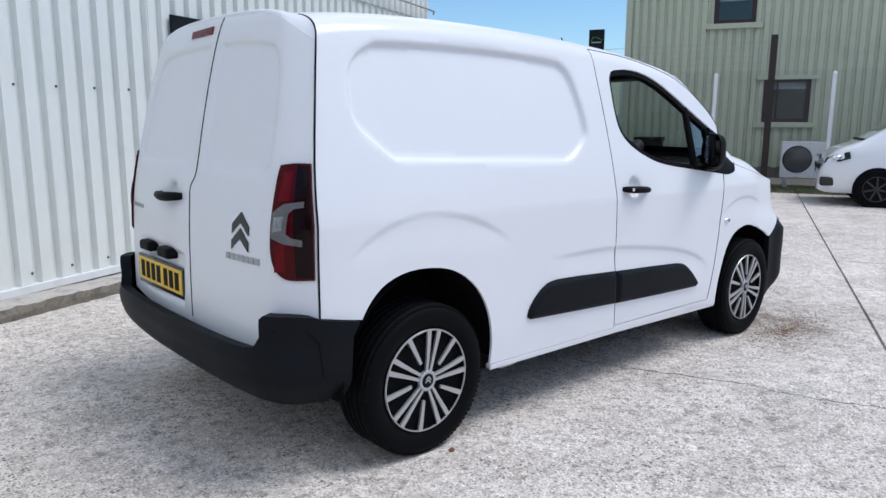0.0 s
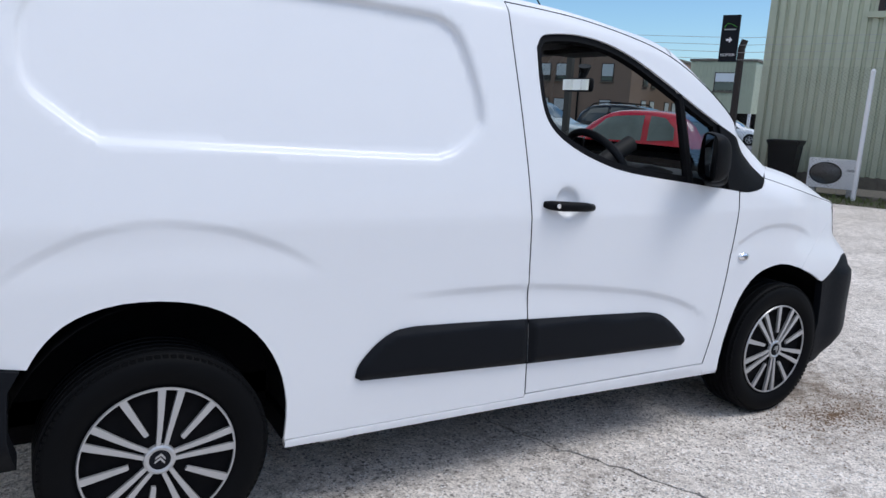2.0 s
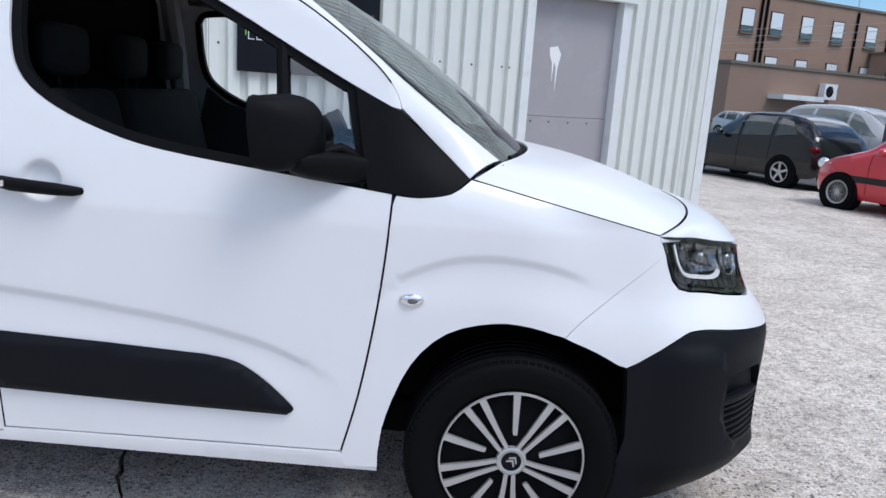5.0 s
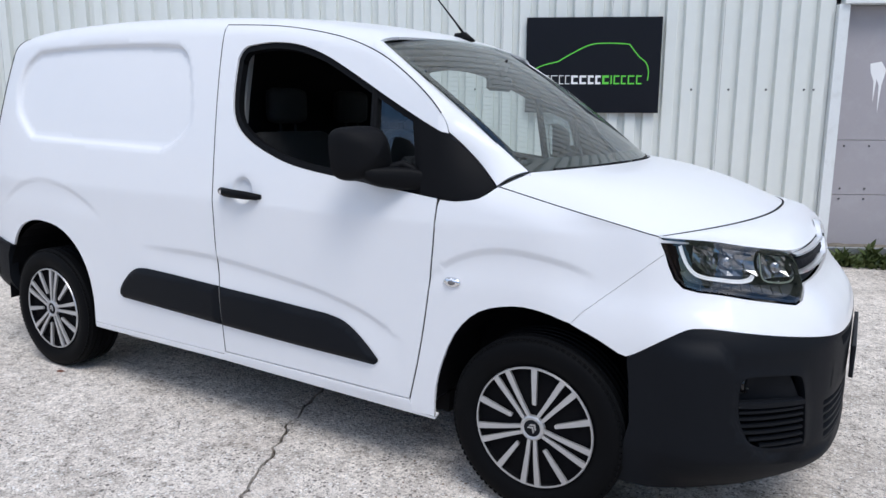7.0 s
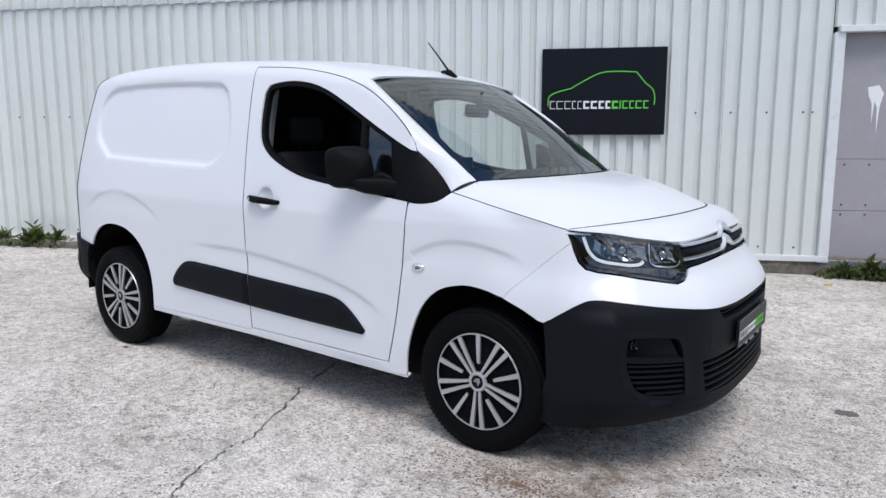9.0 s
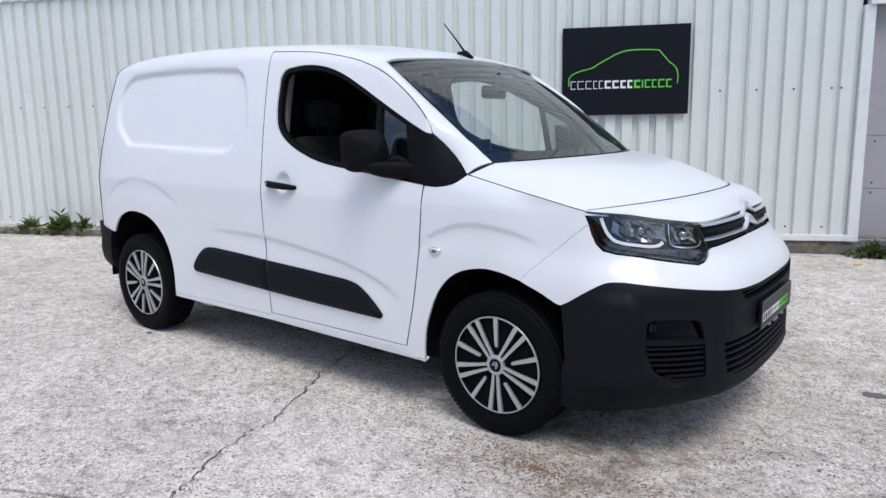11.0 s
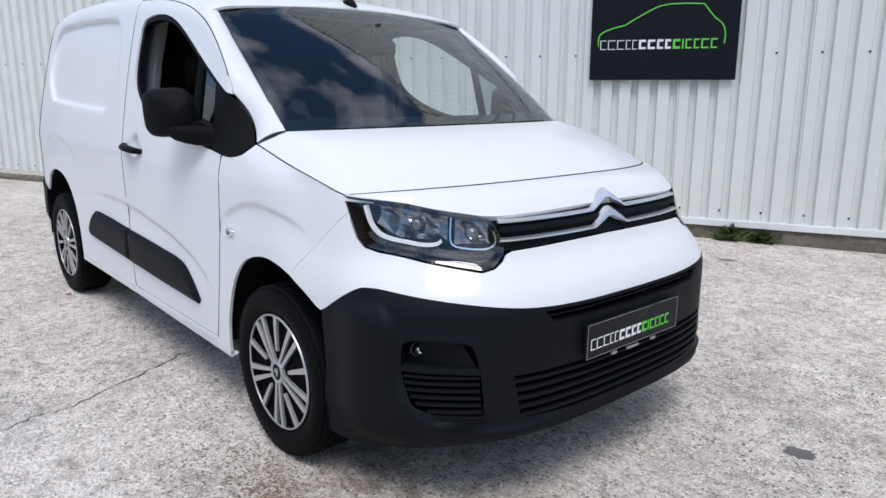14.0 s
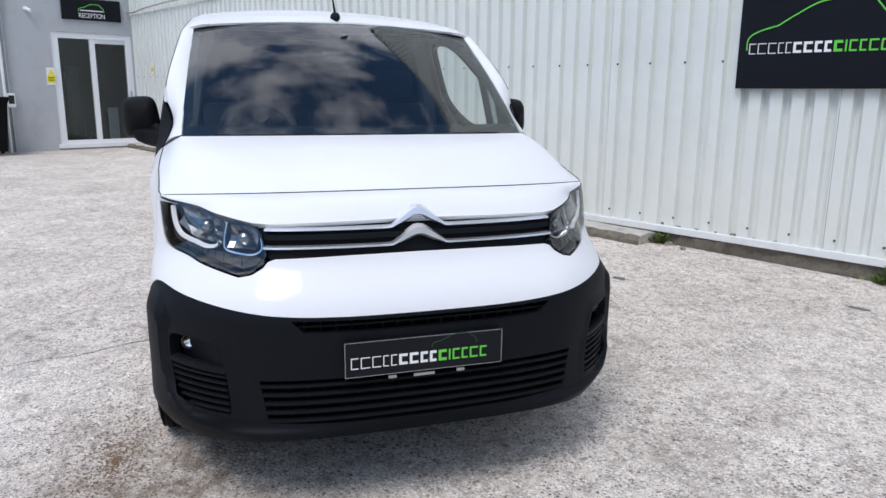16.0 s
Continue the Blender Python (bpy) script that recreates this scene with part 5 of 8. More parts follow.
# headlamps
HEAD = [(1.172, 1.018), (1.152, 0.977), (1.130, 0.934), (1.109, 0.892), (1.080, 0.868), (1.028, 0.855), (0.904, 0.843), (0.754, 0.825), (0.641, 0.811), (0.597, 0.819), (0.553, 0.847), (0.544, 0.876), (0.556, 0.905), (0.572, 0.935), (0.592, 0.951), (0.633, 0.963), (0.761, 0.979), (0.92, 0.995), (1.064, 1.009)]
M_LOW_LENS = mat("dark_lamp_lens", (0.022, 0.023, 0.025), 0.38, var=0.5, scale=30, fine=140, bump=0.5, bump_scale=120)


def head_point(a, z, out=0.0):
    x, y, z = nose(a, min(z, 1.03), out)
    return (x, y, z)


def facets(a0, a1, low, high, deep, nu, nv, seed, sg):
    """A bowl of flat bright facets: shallow at its rim, deep in the middle."""
    r = random.Random(seed)
    bm = bmesh.new()
    rows = []
    for j in range(nv + 1):
        row = []
        for i in range(nu + 1):
            u, v = i / nu, j / nv
            a = a0 + (a1 - a0) * u
            z = low(a) + (high(a) - low(a)) * v
            k = 1 - (2 * u - 1) ** 2 * 0.5 - (2 * v - 1) ** 2 * 0.5
            rim = i in (0, nu) or j in (0, nv)
            row.append(bm.verts.new(head_point(sg * a, z, -0.014 - deep * k + (0 if rim else r.uniform(-0.010, 0.010)))))
        rows.append(row)
    for p, q in zip(rows, rows[1:]):
        for i in range(nu):
            bm.faces.new((p[i], p[i + 1], q[i + 1], q[i]))
    return bm


def lamp_band(line, width, out, sg):
    """A raised band along a line on the lamp."""
    bm = bmesh.new()
    prev = None
    for i, (a, z) in enumerate(line):
        p, q = line[max(i - 1, 0)], line[min(i + 1, len(line) - 1)]
        d = Vector((q[0] - p[0], q[1] - p[1])).normalized() * width / 2
        ring = [bm.verts.new(head_point(sg * (a - d.y * f), z + d.x * f, out + o)) for f, o in ((1, -0.010), (0.7, 0), (-0.7, 0), (-1, -0.010))]
        if prev:
            for k in range(3):
                bm.faces.new((prev[k], prev[k + 1], ring[k + 1], ring[k]))
        prev = ring
    return bm


for sg in (-1, 1):
    outline = [(sg * a, z) for a, z in HEAD]
    lamp = sheet("headlamp", outline, lambda a, z: head_point(a, z, -0.060), M_DARK, van, 0.04, lip=0.0, label="clear headlamp with chrome facets and a thin black rim")
    sheet("bezel", outline, lambda a, z: head_point(a, z, 0.001), M_GLOSS_BLACK, lamp, 0.02, holes=[shrink(outline, 0.0075)], lip=0.05)
    top = lambda a: 0.948 + (a - 0.60) * 0.095
    part("reflector", facets(0.765, 1.062, lambda a: 0.892 + max(0.0, a - 0.98) * 0.55, top, 0.030, 9, 5, 31, sg), M_LAMP_CHROME, lamp, "bright faceted reflector")
    part("inner_reflector", facets(0.600, 0.738, lambda a: 0.882, lambda a: top(a) - 0.004, 0.024, 6, 4, 32, sg), M_LAMP_CHROME, lamp, "bright faceted reflector")
    for a, z, r in ((0.905, 0.936, 0.021), (0.668, 0.913, 0.024)):
        bm = bmesh.new()
        x, y, zz = head_point(sg * a, z, -0.030)
        bmesh.ops.create_uvsphere(bm, u_segments=16, v_segments=10, radius=r, matrix=Matrix.Translation((x, y, zz)))
        part("bulb_cap", bm, M_REFLECTOR, lamp, "", True)
    part("light_strip", lamp_band(smooth_line([(1.110, 0.990), (1.097, 0.960), (1.078, 0.928), (1.045, 0.901), (1.00, 0.888), (0.95, 0.882), (0.86, 0.876), (0.805, 0.880), (0.785, 0.892)], 4), 0.012, -0.012, sg), M_UPVC, lamp, "white daytime running strip", 40)
    part("lamp_frame", lamp_band(smooth_line([(0.752, 0.962), (0.754, 0.905), (0.742, 0.880), (0.70, 0.871), (0.62, 0.868), (0.582, 0.878), (0.572, 0.895), (0.580, 0.922)], 4), 0.008, -0.010, sg), M_CHROME, lamp, "", 40)
    part("lamp_shelf", lamp_band([(0.60, 0.951), (0.70, 0.962), (0.80, 0.971), (0.95, 0.985), (1.08, 0.998)], 0.013, -0.012, sg), M_GLOSS_BLACK, lamp, "", 40)
    lower = [(1.098, 0.905), (1.072, 0.880), (1.02, 0.868), (0.90, 0.856), (0.75, 0.838), (0.648, 0.824), (0.606, 0.832), (0.572, 0.853), (0.600, 0.860), (0.70, 0.862), (0.84, 0.866), (0.95, 0.871), (1.03, 0.885), (1.07, 0.915)]
    sheet("indicator_lens", [(sg * a, z) for a, z in lower], lambda a, z: head_point(a, z, -0.022), M_LOW_LENS, lamp, 0.02, lip=0.01, label="dark ribbed indicator lens")
    for k in range(9):
        a = 0.66 + 0.045 * k
        z0 = 0.832 + (a - 0.66) * 0.075
        part("lens_rib", lamp_band([(a, z0), (a + 0.004, z0 + 0.024)], 0.004, -0.017, sg), M_LOW_LENS, lamp)
    cover = sheet("lens", outline, lambda a, z: head_point(a, z, 0.004), M_CLEAR, lamp, 0.04, lip=0.0)
    cover.visible_shadow = False
# ---- bonnet, nose, windscreen ----


def cowl(v):
    return Vector((2.838 - 0.150 * v * v, 0.765 * v, 1.196 - 0.010 * v * v))


def wing_top(t):
    """The line along which bonnet and wing meet."""
    x = 2.604 + (WING_END - 2.604) * t
    z = wing_z(x)
    return Vector((x, side_y(x, z) - 0.004, z + 0.001))


def lip_line(v):
    e = wing_top(1.0)
    return Vector((3.412 + (e.x - 3.412) * abs(v) ** 2.4, e.y * v, 1.050 + (e.z - 1.050) * abs(v) ** 2.2))


def bonnet_point(v, t):
    e = wing_top(t)
    p = wing_top(0)
    k = abs(v)
    w = k * p.y
    if w < 0.757:
        r = Vector((2.838 - 0.150 * (w / 0.757) ** 2, 0, 1.197 - 0.009 * (w / 0.757) ** 2))
    else:
        r = Vector((2.688, 0, 1.188)).lerp(p, (w - 0.757) / (p.y - 0.757))
    q = r.lerp(lip_line(k), t)
    s_ = math.sin(math.pi * min(1.0, max(0.0, t)))
    return Vector((q.x, e.y * v, q.z + s_ * (0.026 * (1 - k ** 6) + 0.012 * k ** 4 * (1 - k ** 8) * 2)))


sheet("bonnet", [(-1, 0.0), (1, 0.0), (1, 0.992), (-1, 0.992)], bonnet_point, M_PAINT, van, 0.045, lip=0.02, side=-1)


def top_edge(v):
    a = 1.170 * v
    z = 0.976 - 0.010 * abs(a) / 0.60 if abs(a) < 0.60 else 0.966 + (abs(a) - 0.60) * 0.095
    return Vector(nose(a, z))


def nose_panel(v, t):
    p = lip_line(v).lerp(top_edge(v), t)
    k = math.sin(math.pi * min(1.0, max(0.0, t))) * (1 - min(1.0, abs(v)) ** 5)
    p.z += 0.018 * k
    p.x += 0.012 * k
    return p


sheet("nose_panel", [(-1, 0.014), (1, 0.014), (1, 1.0), (-1, 1.0)], nose_panel, M_PAINT, van, 0.06, lip=0.02, side=-1)


def screen_top(v):
    return Vector((2.068 - 0.064 * v * v, 0.689 * v, 1.704 - 0.044 * v * v))


def screen_low(v):
    return Vector((2.818 - 0.142 * v * v, 0.757 * v, 1.193 - 0.006 * v * v))


def screen_point(v, t, out=0.0):
    p = screen_low(v).lerp(screen_top(v), t)
    k = 0.030 * math.sin(math.pi * min(1.0, max(0.0, t))) * (1 - 0.5 * v * v) + out
    return p + Vector((0.55, 0.0, 0.83)) * k


screen = sheet("windscreen", [(-1, 0), (1, 0), (1, 1), (-1, 1)], screen_point, M_SCREEN, van, 0.07, lip=0.0, side=1, label="raked windscreen with black border")
screen.visible_shadow = False
rim = smooth_line([(-0.90, 0.09), (0, 0.075), (0.90, 0.09), (0.945, 0.14), (0.945, 0.9), (0.90, 0.945), (0, 0.955), (-0.90, 0.945), (-0.945, 0.9), (-0.945, 0.14)], 3, True)
sheet("screen_border", [(-1, 0), (1, 0), (1, 1), (-1, 1)], lambda v, t: screen_point(v, t, -0.006), M_GLOSS_BLACK, screen, 0.05, holes=[rim], lip=0.0, side=1)
sheet("cowl", [(-1, 0), (1, 0), (1, 1), (-1, 1)], lambda v, t: cowl(v).lerp(screen_low(v), t) + Vector((0, 0, -0.012 * math.sin(math.pi * min(1, max(0, t))))) - Vector((0.02 * t, 0, 0.004)), M_BLACK_PLASTIC, van, 0.1, lip=0.03, side=1)
for y0, y1 in ((-0.62, 0.02), (0.05, 0.62)):
    bm = bmesh.new()
    pts = []
    for i in range(9):
        v = (y0 + (y1 - y0) * i / 8) / 0.757
        pts.append(screen_point(v, 0.004 + 0.004 * i / 8, -0.002))
    add_tube(bm, pts, [0.008] + [0.006] * 7 + [0.004], 8)
    part("wiper", bm, M_BLACK_PLASTIC, van, "black wiper blade")


def pillar(sg):
    """The white post between screen and door."""
    foot = [(2.392, 1.316), (2.48, 1.239), (2.594, 1.1415)]
    path = [(x, z + GAP) for x, z in DOOR_TOP if x > 1.99] + foot[1:]
    run = [0.0]
    for p, q in zip(path, path[1:]):
        run.append(run[-1] + math.hypot(q[0] - p[0], q[1] - p[1]))

    def at(t, u):
        r = min(1.0, max(0.0, t)) * run[-1]
        for i in range(len(run) - 1):
            if r <= run[i + 1]:
                break
        k = (r - run[i]) / (run[i + 1] - run[i])
        x = path[i][0] + k * (path[i + 1][0] - path[i][0]) + (t - min(1.0, max(0.0, t))) * 0.6
        s_ = path[i][1] + k * (path[i + 1][1] - path[i][1])
        o = Vector(section(x, s_))
        o = o.lerp(Vector((x, side_y(x, s_) - 0.004, s_)), smoothstep(0.55, 0.75, t))
        g = screen_low(0.995).lerp(screen_top(0.995), 1 - t) + Vector((0, 0, 0.004))
        c = (o + g) / 2 + Vector((0.0, 0.016, 0.020 + 0.008 * (1 - t)))
        p = (1 - u) ** 2 * o + 2 * u * (1 - u) * c + u * u * g
        return (p.x, sg * p.y, p.z)
    return at


for sg in (-1, 1):
    sheet("windscreen_pillar", [(0, 0), (1, 0), (1, 1), (0, 1)], pillar(sg), M_PAINT, van, 0.045, lip=0.015, side=-sg)


def shut_line(pts, name="rubber_seal", r=0.0020, owner=None):
    """A dark bar for a shut line: rubber at doors, drawn gap shade elsewhere."""
    return part(name, tube([tuple(p) for p in pts], r, 6), M_DARK, owner or van)


for sg in (-1, 1):
    flip = lambda p: (p[0], sg * p[1], p[2])
    shut_line([flip(wing_top(k / 16) + Vector((0, 0.0005, 0.0003))) for k in range(17)])
    shut_line([flip(Vector((2.594, side_y(2.594, 1.142), 1.143)).lerp(screen_low(0.995) + Vector((0, 0, 0.004)), k / 4) + Vector((0.004, 0, 0.004 * math.sin(math.pi * k / 4)))) for k in range(5)])
    shut_line([flip(section(x - 0.0035, z)) for x, z in REAR_EDGE], r=0.0032)
    shut_line([flip(section(x, z)) for x, z in DOOR_REAR], r=0.0018)
    shut_line([flip(section(x, z)) for x, z in DOOR_TOP if x < 2.36], r=0.0024)
    shut_line([flip((x + 0.002, side_y(x, z), z)) for x, z in DOOR_FRONT], r=0.0018)
shut_line([lip_line(-0.985 + 1.97 * k / 40) + Vector((0.002, 0, 0.0)) for k in range(41)], r=0.0023)

# ---- rear end ----
BACK = [(0.35, -0.655), (0.60, -0.655), (0.80, -0.648), (1.0, -0.632), (1.2, -0.600), (1.4, -0.562), (1.6, -0.518), (1.72, -0.485), (1.80, -0.455), (1.86, -0.42)]


def rear_edge_x(z):
    return table_smooth(z, [(0.4, -0.49), (0.665, -0.49), (1.0, -0.492), (1.22, -0.478), (1.50, -0.435), (1.70, -0.398), (1.80, -0.388), (1.868, -0.385)]) - 0.004


def back_point(y, z, out=0.0):
    """The rear face, rounding into the flanks."""
    e = rear_edge_x(z)
    edge = section(e, min(z, 1.80))[1]
    n = min(1.05, abs(y) / edge)
    b = table_smooth(z, BACK)
    x = b + (e - b) * (0.42 * n ** 2.4 + 0.58 * smoothstep(0.80, 1.04, n) ** 1.2 / 0.93)
    top = z - (1.755 - 0.03 * n * n)
    if top > 0:
        x += 2.2 * top * top
    return (x - out, y, z)


def back_edge(z):
    return section(rear_edge_x(z), min(z, 1.80))[1] - 0.004


DOOR_PANEL_L = smooth_line([(-0.06, 1.20), (-0.06, 1.64), (-0.02, 1.69), (0.38, 1.675), (0.52, 1.63), (0.61, 1.42), (0.64, 1.24), (0.62, 1.185), (0.55, 1.17), (0.0, 1.172)], 3, True)
DOOR_PANEL_R = smooth_line([(-0.14, 1.20), (-0.14, 1.64), (-0.18, 1.69), (-0.45, 1.68), (-0.60, 1.63), (-0.655, 1.42), (-0.665, 1.24), (-0.645, 1.185), (-0.58, 1.17), (-0.2, 1.172)], 3, True)


def back_door_point(y, z):
    o = -0.018 * smoothstep(0.0, 0.03, signed((y, z), DOOR_PANEL_L if y > -0.1 else DOOR_PANEL_R)) if z > 1.1 else 0.0
    if 0.03 < y < 0.24 and 0.98 < z < 1.14:
        o -= 0.026 * smoothstep(0.0, 0.03, signed((y, z), REAR_CUP))
    if y > -0.08:
        o -= 0.022 * smoothstep(0.0, 0.035, signed((y, z), PLATE_WELL)) if z < 0.9 else 0.0
    return back_point(y, z, o)


REAR_CUP = [(0.13 + 0.065 * math.cos(2 * math.pi * k / 20), 1.052 + 0.058 * math.sin(2 * math.pi * k / 20)) for k in range(20)]
PLATE_WELL = smooth_line([(-0.03, 0.59), (-0.03, 0.76), (0.01, 0.815), (0.50, 0.815), (0.565, 0.77), (0.575, 0.60), (0.53, 0.568), (0.02, 0.565)], 3, True)
SEAM = smooth_line([(-0.11, 0.50), (-0.095, 0.75), (-0.07, 1.0), (-0.058, 1.09), (-0.10, 1.165), (-0.10, 1.4), (-0.10, 1.6), (-0.10, 1.79)], 4)


def top_arc(sg):
    return [(sg * v, arc_z(v)) for v in (0.0, 0.15, 0.3, 0.42, 0.52, 0.58, 0.63, 0.665)]


def arc_z(v):
    return table_smooth(abs(v), [(0.0, 1.79), (0.15, 1.789), (0.3, 1.785), (0.42, 1.777), (0.52, 1.762), (0.60, 1.735), (0.655, 1.702), (ARC_END, 1.66)])


ARC_END = section(rear_edge_x(1.66), 1.66)[1]


edge_up = [0.50, 0.62, 0.75, 0.88, 1.0, 1.15, 1.3, 1.45, 1.55, 1.62, 1.66]
right_door = [(y - 0.0042, z) for y, z in SEAM] + [p for p in top_arc(-1) if p[0] < -0.2] + [(-back_edge(z), z) for z in edge_up[::-1] if z > 0.68] + [(-back_edge(0.66), 0.66), (-0.80, 0.62), (-0.735, 0.555), (-0.70, 0.53), (-0.4, 0.51)]
left_door = [(y + 0.0042, z) for y, z in SEAM] + top_arc(1) + [(back_edge(z), z) for z in edge_up[::-1] if z > 0.68] + [(back_edge(0.65), 0.65), (0.80, 0.60), (0.735, 0.555), (0.70, 0.53), (0.4, 0.51)]
rear_r = sheet("rear_door", right_door, back_door_point, M_PAINT, van, 0.025, side=-1, lip=0.035, creases=[shrink(DOOR_PANEL_R, d) for d in (0.002, 0.016, 0.030)])
rear_l = sheet("rear_door", left_door, back_door_point, M_PAINT, van, 0.025, side=-1, lip=0.035, creases=[shrink(q, d) for q in (DOOR_PANEL_L, PLATE_WELL, REAR_CUP) for d in (0.002, 0.016, 0.030)])
# dark sheet added behind both doors to shade their gaps
sheet("door_seal", [(-0.82, 0.50), (0.82, 0.50), (0.80, 1.2), (0.70, 1.5), (0.55, 1.72), (-0.55, 1.72), (-0.70, 1.5), (-0.80, 1.2)], lambda y, z: back_point(y * 0.97, z, -0.05), M_DARK, van, 0.12, lip=0, side=-1)
# header over the doors
shut_line([back_point(y, z, -0.0015) for y, z in SEAM if z > 0.53], r=0.0042)
def header_point(v, t):
    k = abs(v)
    c = min(1.0, max(0.0, t))
    b = Vector(back_point(v * (ARC_END - 0.003), arc_z(v * ARC_END)))
    r = Vector(roof_point(-0.385 - 0.02 * (1 - v * v), v * roof_edge_y(-0.385)))
    g = 1.66 + c * 0.208
    e = Vector(section(rear_edge_x(g), g))
    f = Vector(section(rear_edge_x(1.66), 1.66)).lerp(Vector(section(rear_edge_x(1.868), 1.868)), c)
    d = (e - f) * k ** 5
    d.y *= 1 if v > 0 else -1
    return b.lerp(r, t) + d + Vector((-0.014, 0, 0.016)) * math.sin(math.pi * c) * (1 - k ** 6)


sheet("roof_header", [(-1, 0), (1, 0), (1, 1), (-1, 1)], header_point, M_PAINT, van, 0.05, lip=0.0, side=-1)
stop = sheet("brake_light", [(-0.04, 1.728), (0.17, 1.722), (0.175, 1.752), (-0.035, 1.760)], lambda y, z: back_point(y, z, 0.006), M_RED_BRIGHT, rear_l, 0.03, lip=0.02, side=-1, label="red high-level brake light")
# door handle, lamps over the plate, plate, badges as plain shapes
bm = bmesh.new()
pts = [(0.02, 1.046), (0.04, 1.044), (0.10, 1.040), (0.17, 1.036), (0.24, 1.036), (0.26, 1.040)]
outs = [0.0, 0.022, 0.036, 0.036, 0.024, 0.0]
add_tube(bm, [back_point(y, z, o) for (y, z), o in zip(pts, outs)], [0.014, 0.019, 0.021, 0.020, 0.018, 0.012], 12)
rh = part("door_handle", bm, M_BLACK_PLASTIC, rear_l, "black rear door handle", 60)
for y in (0.155, 0.40):
    x0, _, z0 = back_point(y, 0.79, -0.012)
    part("plate_lamp", box(x0 - 0.045, y - 0.062, z0 - 0.03, x0 + 0.02, y + 0.062, z0 + 0.018, bevel=0.014), M_BLACK_PLASTIC, rear_l)
px_, _, _ = back_point(0.27, 0.665, -0.014)
num = part("number_plate", box(-0.272, -0.008, -0.072, 0.272, 0.010, 0.068, bevel=0.004), M_GLOSS_BLACK, rear_l, "yellow rear number plate in a black holder")
num.matrix_local = Matrix.Translation((px_ - 0.004, 0.27, 0.662)) @ pose(0, 0, 0, 0, 0, -90)
part("plate_face", box(-0.258, -0.0105, -0.052, 0.258, -0.0075, 0.056), M_PLATE_Y, num)
for i, x in enumerate((-0.205, -0.14, -0.075, -0.01, 0.075, 0.14, 0.205)):
    part("character_bar", box(x - 0.022, -0.0125, -0.038, x + 0.022, -0.0103, 0.042), M_PLATE_INK, num)
part("holder_caption", box(-0.1, -0.0105, -0.068, 0.1, -0.0083, -0.057), M_RED, num)


def chevron(y0, z0, w, h, t):
    """A broad upward arrow on the rear door."""
    o = [(y0 - w, z0), (y0, z0 + h), (y0 + w, z0), (y0 + w, z0 + t * 0.9), (y0, z0 + h + t), (y0 - w, z0 + t * 0.9)]
    return [o[0], o[1], o[2], o[3], o[4], o[5]]


for dz in (0.0, -0.062):
    sheet("badge", chevron(-0.515, 0.945 + dz, 0.058, 0.046, 0.038), lambda y, z: back_point(y, z, 0.006), M_GLOSS_BLACK, rear_r, 0.03, lip=0.006, side=-1, label="dark twin chevron badge")
    sheet("badge_edge", chevron(-0.515, 0.942 + dz, 0.064, 0.045, 0.045), lambda y, z: back_point(y, z, 0.003), M_CHROME, rear_r, 0.03, lip=0.004, side=-1)
for i in range(7):
    y = -0.415 - i * 0.034
    sheet("letter_bar", [(y, 0.842), (y - 0.026, 0.842), (y - 0.026, 0.866), (y, 0.866)], lambda y_, z: back_point(y_, z, 0.004), M_STEEL, rear_r, 0.03, lip=0.004, side=-1)
for i in range(8):
    y = 0.70 - i * 0.024
    sheet("letter_bar", [(y, 0.948), (y - 0.018, 0.948), (y - 0.018, 0.966), (y, 0.966)], lambda y_, z: back_point(y_, z, 0.004), M_STEEL, rear_l, 0.03, lip=0.004, side=-1)
